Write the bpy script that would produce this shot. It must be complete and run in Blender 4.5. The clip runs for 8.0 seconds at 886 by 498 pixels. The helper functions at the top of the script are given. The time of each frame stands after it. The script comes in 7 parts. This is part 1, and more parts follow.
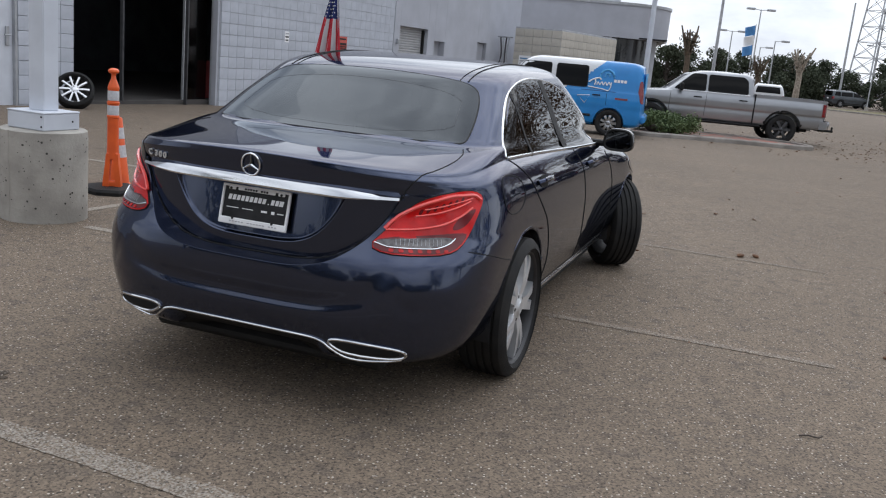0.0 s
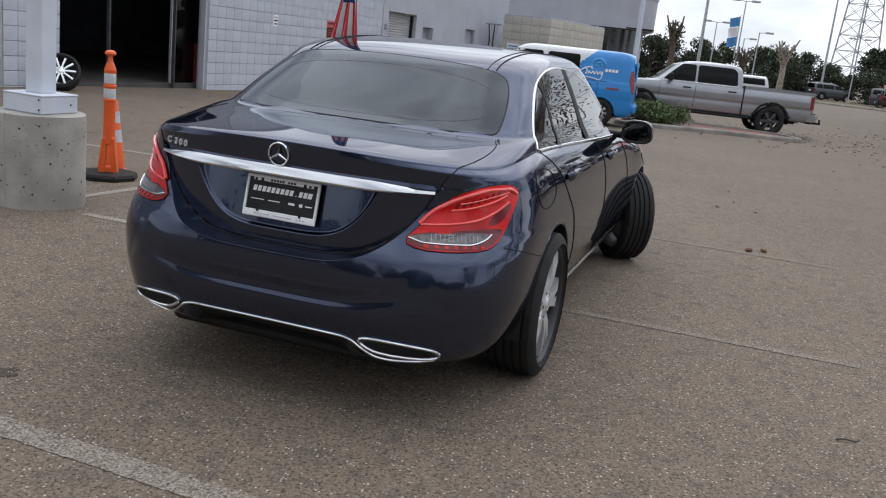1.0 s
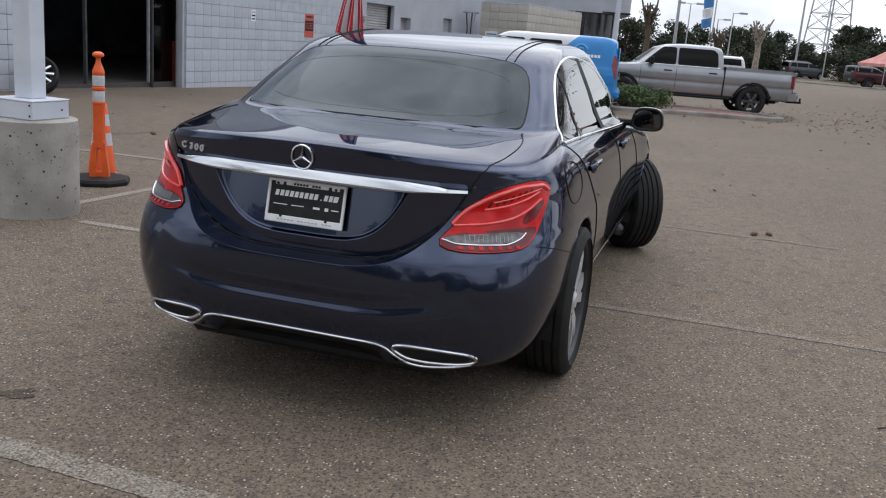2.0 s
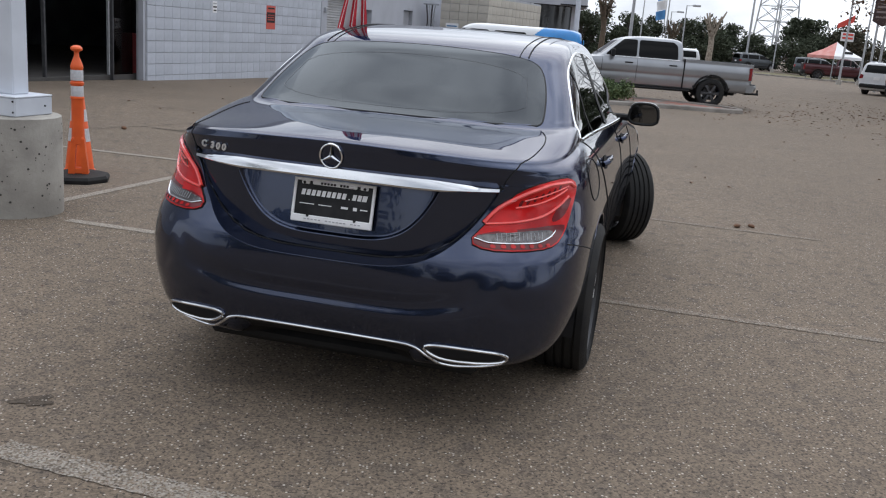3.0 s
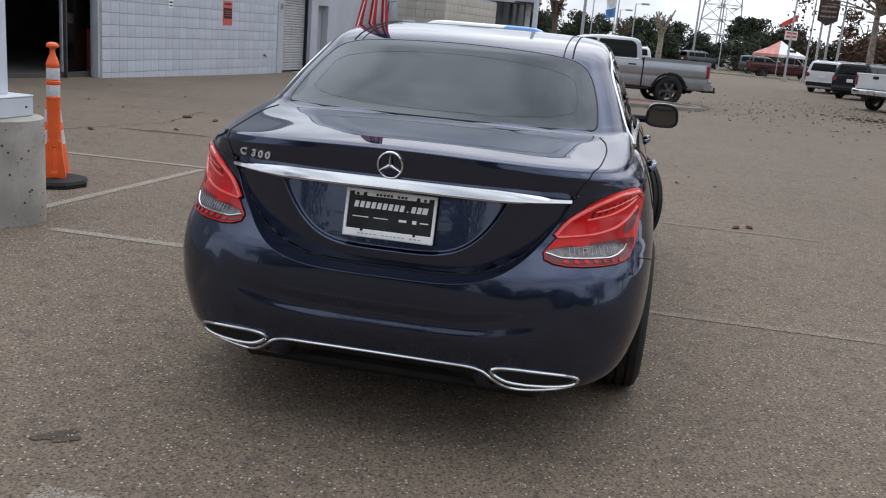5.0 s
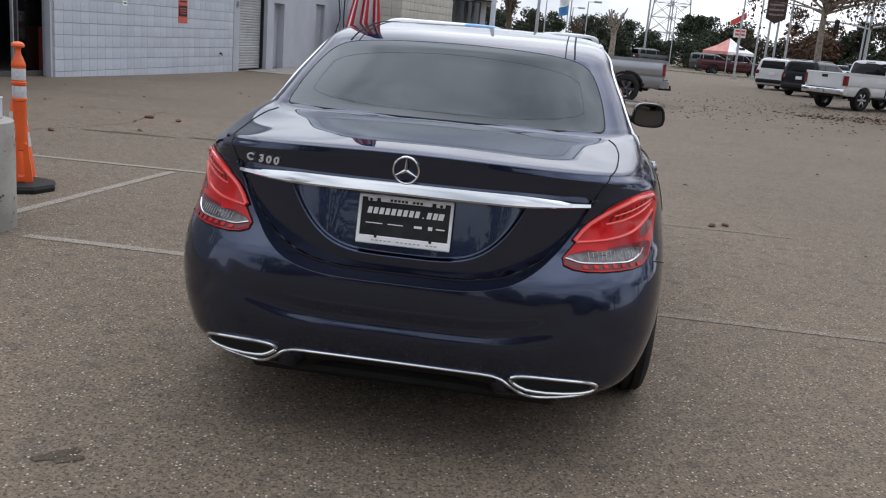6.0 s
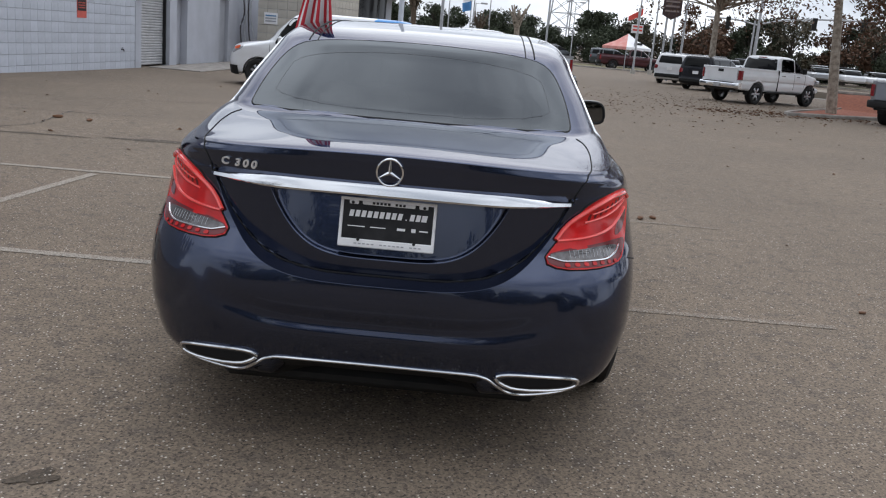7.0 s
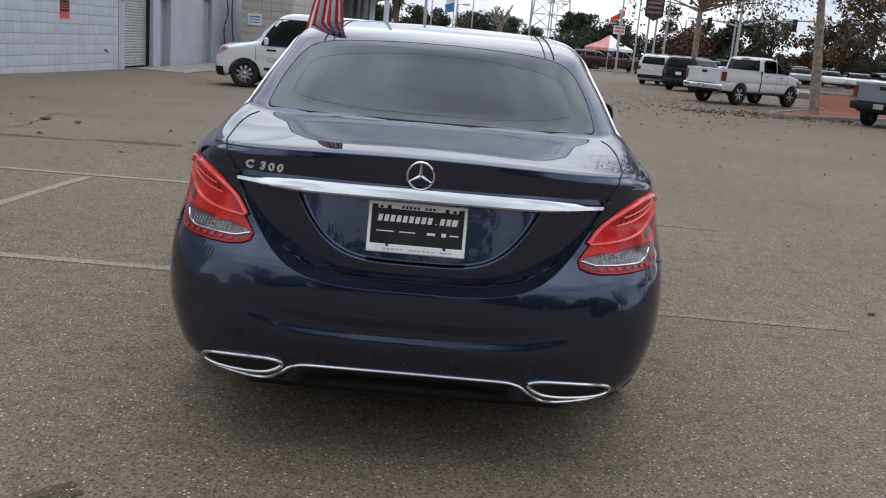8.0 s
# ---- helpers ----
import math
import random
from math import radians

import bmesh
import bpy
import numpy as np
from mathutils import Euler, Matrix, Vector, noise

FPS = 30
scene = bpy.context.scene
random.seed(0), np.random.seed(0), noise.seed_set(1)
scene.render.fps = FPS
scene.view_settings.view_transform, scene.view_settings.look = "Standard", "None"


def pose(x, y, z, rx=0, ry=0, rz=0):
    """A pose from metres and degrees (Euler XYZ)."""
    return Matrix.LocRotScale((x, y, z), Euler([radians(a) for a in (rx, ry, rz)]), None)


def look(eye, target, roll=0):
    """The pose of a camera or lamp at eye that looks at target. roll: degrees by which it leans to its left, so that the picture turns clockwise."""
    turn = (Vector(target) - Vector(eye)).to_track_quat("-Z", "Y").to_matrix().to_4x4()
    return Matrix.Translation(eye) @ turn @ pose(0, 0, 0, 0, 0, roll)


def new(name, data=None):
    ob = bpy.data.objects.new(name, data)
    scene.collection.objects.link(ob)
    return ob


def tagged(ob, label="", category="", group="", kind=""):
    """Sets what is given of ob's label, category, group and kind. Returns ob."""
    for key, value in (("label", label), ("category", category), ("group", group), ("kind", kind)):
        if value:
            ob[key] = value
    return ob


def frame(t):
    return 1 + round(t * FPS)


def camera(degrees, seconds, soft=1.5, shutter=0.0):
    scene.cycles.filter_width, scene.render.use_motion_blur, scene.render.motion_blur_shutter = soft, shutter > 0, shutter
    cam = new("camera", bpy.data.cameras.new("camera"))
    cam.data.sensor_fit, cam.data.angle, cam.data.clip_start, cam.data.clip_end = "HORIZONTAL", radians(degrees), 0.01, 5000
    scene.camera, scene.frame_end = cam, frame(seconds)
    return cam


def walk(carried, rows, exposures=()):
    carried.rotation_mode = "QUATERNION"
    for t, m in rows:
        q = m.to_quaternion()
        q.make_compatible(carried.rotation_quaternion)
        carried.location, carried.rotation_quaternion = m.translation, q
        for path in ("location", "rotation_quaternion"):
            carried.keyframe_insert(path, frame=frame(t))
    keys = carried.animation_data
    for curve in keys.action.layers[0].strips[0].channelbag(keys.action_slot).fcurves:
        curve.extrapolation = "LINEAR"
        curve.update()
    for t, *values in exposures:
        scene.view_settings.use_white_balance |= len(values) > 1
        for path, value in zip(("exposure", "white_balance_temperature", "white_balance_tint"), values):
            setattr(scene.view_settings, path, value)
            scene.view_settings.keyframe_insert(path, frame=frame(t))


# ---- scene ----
cam = camera(53.0, 8.0, 1.15)
PATH = [
    (0, (0.165, 0.208, 1.456), (0.05, 2.158, 1.03), 5.3),
    (0.5, (0.054, 0.268, 1.445), (-0.036, 2.217, 1.007), 5.8),
    (1, (-0.052, 0.338, 1.438), (-0.12, 2.285, 0.988), 6.2),
    (1.5, (-0.127, 0.404, 1.431), (-0.17, 2.35, 0.972), 5.5),
    (2, (-0.249, 0.456, 1.433), (-0.271, 2.4, 0.965), 4.5),
    (3.5, (-0.628, 0.505, 1.433), (-0.506, 2.443, 0.954), 4.8),
    (4, (-0.721, 0.578, 1.42), (-0.581, 2.515, 0.941), 4.5),
    (4.5, (-0.814, 0.663, 1.412), (-0.648, 2.599, 0.935), 4.6),
    (6, (-1.092, 0.825, 1.403), (-0.797, 2.746, 0.931), 4.9),
    (6.5, (-1.224, 0.851, 1.405), (-0.828, 2.755, 0.937), 4.6),
    (7, (-1.335, 0.876, 1.402), (-0.834, 2.756, 0.937), 5.0),
    (7.5, (-1.414, 0.918, 1.392), (-0.88, 2.79, 0.933), 4.8),
    (8, (-1.468, 0.976, 1.386), (-0.928, 2.846, 0.927), 5.0),
]
EXPO = 0.10
walk(cam, [(t, look(eye, target, roll)) for t, eye, target, roll in PATH], exposures=[(0.0, EXPO), (8.0, EXPO)])

# ---- world: a bright overcast sky with broken cloud, and a weak wide sun ----
SUN_EL, SUN_AZ = radians(50), radians(22)
world = bpy.data.worlds.new("sky")
scene.world = world
world.use_nodes = True
wn, wl = world.node_tree.nodes, world.node_tree.links
wn.clear()
w_out = wn.new("ShaderNodeOutputWorld")
w_bg = wn.new("ShaderNodeBackground")
w_bg.inputs["Strength"].default_value = 0.1
w_sky = wn.new("ShaderNodeTexSky")
w_sky.sky_type = "NISHITA"
w_sky.sun_disc = False
w_sky.sun_elevation, w_sky.sun_rotation = SUN_EL, SUN_AZ
w_tc = wn.new("ShaderNodeTexCoord")
w_map = wn.new("ShaderNodeMapping")
w_map.inputs["Scale"].default_value = (1.0, 1.0, 2.6)
w_noise = wn.new("ShaderNodeTexNoise")
w_noise.inputs["Scale"].default_value = 2.6
w_noise.inputs["Detail"].default_value = 7.0
w_noise.inputs["Roughness"].default_value = 0.55
w_ramp = wn.new("ShaderNodeValToRGB")
w_ramp.color_ramp.elements[0].position, w_ramp.color_ramp.elements[0].color = 0.37, (0.47, 0.515, 0.60, 1)
w_ramp.color_ramp.elements[1].position, w_ramp.color_ramp.elements[1].color = 0.60, (0.955, 1.005, 1.085, 1)
w_sep = wn.new("ShaderNodeSeparateXYZ")
w_hi = wn.new("ShaderNodeMapRange")
w_hi.inputs["From Min"].default_value, w_hi.inputs["From Max"].default_value = 0.0, 1.0
w_hi.inputs["To Min"].default_value, w_hi.inputs["To Max"].default_value = 10.4, 16.2
w_mul = wn.new("ShaderNodeVectorMath")
w_mul.operation = "SCALE"
w_mix = wn.new("ShaderNodeMix")
w_mix.data_type = "RGBA"
w_mix.inputs["Factor"].default_value = 0.93
wl.new(w_tc.outputs["Generated"], w_map.inputs["Vector"])
wl.new(w_map.outputs["Vector"], w_noise.inputs["Vector"])
wl.new(w_noise.outputs["Fac"], w_ramp.inputs["Fac"])
wl.new(w_tc.outputs["Generated"], w_sep.inputs["Vector"])
wl.new(w_sep.outputs["Z"], w_hi.inputs["Value"])
wl.new(w_ramp.outputs["Color"], w_mul.inputs[0])
# the cloud is brighter round the hidden sun
w_dot = wn.new("ShaderNodeVectorMath")
w_dot.operation = "DOT_PRODUCT"
w_dot.inputs[1].default_value = (math.sin(SUN_AZ) * math.cos(SUN_EL), math.cos(SUN_AZ) * math.cos(SUN_EL), math.sin(SUN_EL))
w_glow = wn.new("ShaderNodeMapRange")
w_glow.interpolation_type = "SMOOTHSTEP"
w_glow.inputs["From Min"].default_value, w_glow.inputs["From Max"].default_value = -0.3, 1.0
w_glow.inputs["To Min"].default_value, w_glow.inputs["To Max"].default_value = 0.76, 1.28
w_both = wn.new("ShaderNodeMath")
w_both.operation = "MULTIPLY"
wl.new(w_tc.outputs["Generated"], w_dot.inputs[0])
wl.new(w_dot.outputs["Value"], w_glow.inputs["Value"])
wl.new(w_hi.outputs["Result"], w_both.inputs[0])
wl.new(w_glow.outputs["Result"], w_both.inputs[1])
wl.new(w_both.outputs["Value"], w_mul.inputs["Scale"])
wl.new(w_sky.outputs["Color"], w_mix.inputs["A"])
wl.new(w_mul.outputs["Vector"], w_mix.inputs["B"])
wl.new(w_mix.outputs["Result"], w_bg.inputs["Color"])
wl.new(w_bg.outputs["Background"], w_out.inputs["Surface"])

sun = new("sun", bpy.data.lights.new("sun", "SUN"))
sun.data.energy, sun.data.angle, sun.data.color = 0.5, radians(75), (1.0, 0.96, 0.92)
sun.matrix_world = look((0, 0, 0), (-math.sin(SUN_AZ) * math.cos(SUN_EL), -math.cos(SUN_AZ) * math.cos(SUN_EL), -math.sin(SUN_EL)))


# ---- materials ----
def mat(name, col, rough=0.5, metal=0.0, col2=None, scale=4.0, detail=6.0, bump=0.0, bscale=60.0, coat=0.0, spec=0.5, lo=0.35, hi=0.65,
        speck=None, speck_scale=150.0, speck_at=0.68, vary=0.0, rough2=None, emit=0.0):
    """A principled material: two colours by broad noise, fine specks, fine bump, and a change of brightness from piece to piece."""
    m = bpy.data.materials.new(name)
    m.use_nodes = True
    n, l = m.node_tree.nodes, m.node_tree.links
    p = n["Principled BSDF"]
    p.inputs["Roughness"].default_value, p.inputs["Metallic"].default_value = rough, metal
    p.inputs["Specular IOR Level"].default_value = spec
    p.inputs["Coat Weight"].default_value, p.inputs["Coat Roughness"].default_value = coat, 0.03
    p.inputs["Base Color"].default_value = (*col, 1)
    tc = n.new("ShaderNodeTexCoord")
    out = None
    if col2:
        tex = n.new("ShaderNodeTexNoise")
        tex.inputs["Scale"].default_value, tex.inputs["Detail"].default_value = scale, detail
        rng = n.new("ShaderNodeMapRange")
        rng.inputs["From Min"].default_value, rng.inputs["From Max"].default_value = lo, hi
        mix = n.new("ShaderNodeMix")
        mix.data_type = "RGBA"
        mix.inputs["A"].default_value, mix.inputs["B"].default_value = (*col, 1), (*col2, 1)
        l.new(tc.outputs["Object"], tex.inputs["Vector"])
        l.new(tex.outputs["Fac"], rng.inputs["Value"])
        l.new(rng.outputs["Result"], mix.inputs["Factor"])
        out = mix.outputs["Result"]
        if rough2 is not None:
            rr = n.new("ShaderNodeMapRange")
            rr.inputs["To Min"].default_value, rr.inputs["To Max"].default_value = rough, rough2
            l.new(rng.outputs["Result"], rr.inputs["Value"])
            l.new(rr.outputs["Result"], p.inputs["Roughness"])
    if speck:
        tex2 = n.new("ShaderNodeTexNoise")
        tex2.inputs["Scale"].default_value, tex2.inputs["Detail"].default_value = speck_scale, 2.0
        r2 = n.new("ShaderNodeMapRange")
        r2.inputs["From Min"].default_value, r2.inputs["From Max"].default_value = speck_at, speck_at + 0.06
        mix2 = n.new("ShaderNodeMix")
        mix2.data_type = "RGBA"
        mix2.inputs["A"].default_value, mix2.inputs["B"].default_value = (*col, 1), (*speck, 1)
        if out:
            l.new(out, mix2.inputs["A"])
        l.new(tc.outputs["Object"], tex2.inputs["Vector"])
        l.new(tex2.outputs["Fac"], r2.inputs["Value"])
        l.new(r2.outputs["Result"], mix2.inputs["Factor"])
        out = mix2.outputs["Result"]
    if vary:
        info = n.new("ShaderNodeObjectInfo")
        rv = n.new("ShaderNodeMapRange")
        rv.inputs["To Min"].default_value, rv.inputs["To Max"].default_value = 1 - vary, 1 + vary
        sc = n.new("ShaderNodeVectorMath")
        sc.operation = "SCALE"
        sc.inputs[0].default_value = col
        if out:
            l.new(out, sc.inputs[0])
        l.new(info.outputs["Random"], rv.inputs["Value"])
        l.new(rv.outputs["Result"], sc.inputs["Scale"])
        out = sc.outputs["Vector"]
    if out:
        l.new(out, p.inputs["Base Color"])
    if bump:
        tb = n.new("ShaderNodeTexNoise")
        tb.inputs["Scale"].default_value, tb.inputs["Detail"].default_value = bscale, 4.0
        b = n.new("ShaderNodeBump")
        b.inputs["Strength"].default_value, b.inputs["Distance"].default_value = bump, 0.01
        l.new(tc.outputs["Object"], tb.inputs["Vector"])
        l.new(tb.outputs["Fac"], b.inputs["Height"])
        l.new(b.outputs["Normal"], p.inputs["Normal"])
    if emit:
        p.inputs["Emission Color"].default_value, p.inputs["Emission Strength"].default_value = (*col, 1), emit
    return m


def glass(name, tint, ior=1.5, rough=0.0, sheen=(1, 1, 1)):
    """A thin pane: a mirror coat by Fresnel over a tinted see-through sheet."""
    m = bpy.data.materials.new(name)
    m.use_nodes = True
    n, l = m.node_tree.nodes, m.node_tree.links
    n.remove(n["Principled BSDF"])
    tr, gl, mx, fr = n.new("ShaderNodeBsdfTransparent"), n.new("ShaderNodeBsdfGlossy"), n.new("ShaderNodeMixShader"), n.new("ShaderNodeFresnel")
    tr.inputs["Color"].default_value = (*tint, 1)
    gl.inputs["Color"].default_value, gl.inputs["Roughness"].default_value = (*sheen, 1), rough
    fr.inputs["IOR"].default_value = ior
    l.new(fr.outputs["Fac"], mx.inputs["Fac"])
    l.new(tr.outputs["BSDF"], mx.inputs[1])
    l.new(gl.outputs["BSDF"], mx.inputs[2])
    l.new(mx.outputs["Shader"], n["Material Output"].inputs["Surface"])
    return m




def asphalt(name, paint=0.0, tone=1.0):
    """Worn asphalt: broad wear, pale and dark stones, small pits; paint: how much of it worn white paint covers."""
    m = bpy.data.materials.new(name)
    m.use_nodes = True
    n, l = m.node_tree.nodes, m.node_tree.links
    p = n["Principled BSDF"]
    p.inputs["Roughness"].default_value = 0.88
    p.inputs["Specular IOR Level"].default_value = 0.3
    geo = n.new("ShaderNodeNewGeometry")

    def tex(scale, lo, hi, detail=4.0):
        t, r = n.new("ShaderNodeTexNoise"), n.new("ShaderNodeMapRange")
        t.inputs["Scale"].default_value, t.inputs["Detail"].default_value = scale, detail
        r.inputs["From Min"].default_value, r.inputs["From Max"].default_value = lo, hi
        l.new(geo.outputs["Position"], t.inputs["Vector"])
        l.new(t.outputs["Fac"], r.inputs["Value"])
        return r.outputs["Result"], t.outputs["Fac"]

    def mix(f, a, b):
        x = n.new("ShaderNodeMix")
        x.data_type = "RGBA"
        l.new(f, x.inputs["Factor"])
        for sock, v in (("A", a), ("B", b)):
            if isinstance(v, tuple):
                x.inputs[sock].default_value = (*v, 1)
            else:
                l.new(v, x.inputs[sock])
        return x.outputs["Result"]

    def stones(scale, size, keep):
        """Round chips in some of the cells of a pattern, and a random value for each cell."""
        v, r, sel, thr, pick = n.new("ShaderNodeTexVoronoi"), n.new("ShaderNodeMapRange"), n.new("ShaderNodeSeparateColor"), n.new("ShaderNodeMapRange"), n.new("ShaderNodeMath")
        v.inputs["Scale"].default_value = scale
        r.inputs["From Min"].default_value, r.inputs["From Max"].default_value = size, size * 0.7
        thr.inputs["From Min"].default_value, thr.inputs["From Max"].default_value = keep, keep + 0.12
        pick.operation = "MULTIPLY"
        l.new(geo.outputs["Position"], v.inputs["Vector"])
        l.new(v.outputs["Distance"], r.inputs["Value"])
        l.new(v.outputs["Color"], sel.inputs["Color"])
        l.new(sel.outputs["Red"], thr.inputs["Value"])
        l.new(r.outputs["Result"], pick.inputs[0])
        l.new(thr.outputs["Result"], pick.inputs[1])
        return pick.outputs["Value"], sel.outputs["Green"]

    big, _ = tex(0.35, 0.38, 0.62, 5.0)
    mid, _ = tex(2.6, 0.34, 0.66, 6.0)
    blotch, _ = tex(9.0, 0.52, 0.70, 5.0)
    col = mix(big, (0.206, 0.158, 0.115), (0.156, 0.120, 0.089))
    col = mix(mid, col, (0.175, 0.136, 0.101))
    col = mix(blotch, col, (0.128, 0.102, 0.080))
    _, shade = stones(120.0, 0.5, 0.5)
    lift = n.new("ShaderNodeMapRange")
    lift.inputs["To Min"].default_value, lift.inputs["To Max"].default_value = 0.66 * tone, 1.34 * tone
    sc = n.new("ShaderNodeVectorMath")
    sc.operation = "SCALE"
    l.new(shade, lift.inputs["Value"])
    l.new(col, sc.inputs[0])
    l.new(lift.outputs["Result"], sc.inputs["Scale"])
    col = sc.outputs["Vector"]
    pit, _ = tex(70.0, 0.57, 0.63, 3.0)
    col = mix(pit, col, (0.060, 0.048, 0.039))
    chip, _ = stones(75.0, 0.36, 0.84)
    col = mix(chip, col, (0.56, 0.50, 0.43))
    chip2, _ = stones(48.0, 0.26, 0.90)
    col = mix(chip2, col, (0.60, 0.54, 0.47))
    hole, _ = stones(52.0, 0.30, 0.86)
    col = mix(hole, col, (0.085, 0.068, 0.054))
    if paint:
        cover, _ = tex(105.0, 0.57 - 0.26 * paint, 0.80 - 0.26 * paint, 5.0)
        col = mix(cover, col, (0.35, 0.315, 0.27))
    l.new(col, p.inputs["Base Color"])
    _, grain = tex(150.0, 0.4, 0.6, 3.0)
    b = n.new("ShaderNodeBump")
    b.inputs["Strength"].default_value, b.inputs["Distance"].default_value = 0.45, 0.008
    l.new(grain, b.inputs["Height"])
    l.new(b.outputs["Normal"], p.inputs["Normal"])
    return m


ASPHALT = asphalt("asphalt")
PAINT_LINE = asphalt("worn_line_paint", 0.80)
PAINT_WORN = asphalt("thin_line_paint", 0.60)
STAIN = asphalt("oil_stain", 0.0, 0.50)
PAINT_FAINT = asphalt("faint_line_paint", 0.38)
CONCRETE = mat("concrete", (0.42, 0.395, 0.355), 0.85, col2=(0.30, 0.28, 0.25), scale=5, bump=0.35, bscale=45, speck=(0.12, 0.11, 0.10), speck_scale=38, speck_at=0.73)
KERB_CONC = mat("kerb_concrete", (0.34, 0.31, 0.28), 0.9, col2=(0.22, 0.20, 0.18), scale=3, bump=0.4, bscale=60)
WHITE_PAINT = mat("white_paint", (0.64, 0.67, 0.73), 0.5, col2=(0.56, 0.585, 0.64), scale=3, bump=0.05, bscale=30)
BLOCK = mat("painted_block", (0.52, 0.545, 0.605), 0.75, col2=(0.45, 0.475, 0.53), scale=3.5, bump=0.35, bscale=90, vary=0.06)
MORTAR = mat("painted_joint", (0.42, 0.43, 0.46), 0.85, col2=(0.34, 0.35, 0.38), scale=6, bump=0.3)
STUCCO = mat("grey_stucco", (0.45, 0.465, 0.515), 0.85, col2=(0.40, 0.41, 0.455), scale=1.2, bump=0.3, bscale=110)
STUCCO_PALE = mat("pale_block", (0.55, 0.52, 0.46), 0.85, col2=(0.46, 0.43, 0.38), scale=2.5, bump=0.35, bscale=80, vary=0.07)
DARK = mat("dark_void", (0.012, 0.012, 0.014), 0.8, col2=(0.02, 0.02, 0.022), scale=6)
BLACK_PL = mat("black_plastic", (0.010, 0.010, 0.011), 0.6, spec=0.3, col2=(0.015, 0.015, 0.015), scale=20, bump=0.1, bscale=300)
RUBBER = mat("tyre_rubber", (0.013, 0.013, 0.014), 0.75, spec=0.3, col2=(0.022, 0.021, 0.020), scale=9, bump=0.25, bscale=220)
CHROME = mat("chrome", (0.82, 0.83, 0.85), 0.10, 1.0, col2=(0.78, 0.79, 0.81), scale=8, rough2=0.16)
ALLOY = mat("alloy_silver", (0.50, 0.51, 0.53), 0.26, 1.0, col2=(0.40, 0.41, 0.43), scale=14, rough2=0.36)
MACHINED = mat("machined_alloy", (0.74, 0.75, 0.77), 0.34, 0.7, col2=(0.62, 0.63, 0.65), scale=16, rough2=0.42)
BADGE = mat("bright_badge", (0.85, 0.86, 0.88), 0.3, 0.6, col2=(0.78, 0.79, 0.81), scale=30)
POCKET = mat("dark_wheel_paint", (0.030, 0.030, 0.033), 0.4, 0.3, col2=(0.045, 0.045, 0.048), scale=12)
ALLOY_DARK = mat("alloy_grey", (0.10, 0.10, 0.105), 0.4, 0.6, col2=(0.07, 0.07, 0.075), scale=10)
STEEL = mat("galvanised_steel", (0.50, 0.51, 0.53), 0.5, 0.7, col2=(0.40, 0.41, 0.43), scale=6, bump=0.1)
NAVY = mat("navy_metallic_paint", (0.034, 0.046, 0.088), 0.23, 0.95, col2=(0.030, 0.041, 0.079), scale=2.5, coat=1.0, spec=0.2)
NAVY.node_tree.nodes["Principled BSDF"].inputs["Specular Tint"].default_value = (0.28, 0.30, 0.35, 1)
NAVY.node_tree.nodes["Principled BSDF"].inputs["Coat Roughness"].default_value = 0.02
CAR_GLOSS = mat("black_gloss_paint", (0.008, 0.008, 0.010), 0.25, col2=(0.012, 0.012, 0.014), scale=4, coat=0.8)
GAP = mat("panel_gap", (0.004, 0.004, 0.005), 0.9)
TINT = glass("tinted_glass", (0.020, 0.023, 0.026), 1.54, 0.0, (0.86, 0.93, 1.0))
TINT_SIDE = glass("tinted_side_glass", (0.02, 0.022, 0.024), 1.42)
MIRROR = mat("mirror_glass", (0.13, 0.135, 0.14), 0.02, 1.0)
LENS_RED = mat("red_lens", (0.66, 0.010, 0.010), 0.16, col2=(0.40, 0.006, 0.007), scale=9, coat=0.3, spec=0.25)
LENS_DARK = mat("dark_red_lens", (0.16, 0.006, 0.010), 0.16, col2=(0.11, 0.004, 0.006), scale=9, coat=0.45, spec=0.3)
LENS_GLOW = mat("bright_red_light_guide", (0.95, 0.085, 0.07), 0.2, col2=(0.85, 0.06, 0.05), scale=30, coat=1.0)
LENS_CLEAR = mat("clear_reversing_lens", (0.13, 0.12, 0.12), 0.15, 0.4, col2=(0.05, 0.04, 0.04), scale=45, coat=1.0)
ORANGE = mat("orange_plastic", (0.85, 0.13, 0.02), 0.45, col2=(0.72, 0.10, 0.02), scale=6, bump=0.1, bscale=60)
REFLECT = mat("reflective_band", (0.62, 0.62, 0.64), 0.4, col2=(0.50, 0.50, 0.52), scale=40)
PLATE_BLACK = mat("black_print", (0.009, 0.009, 0.010), 0.4, spec=0.25, col2=(0.026, 0.026, 0.028), scale=15)
PLATE_WHITE = mat("white_print", (0.88, 0.88, 0.89), 0.4, col2=(0.80, 0.80, 0.81), scale=20)


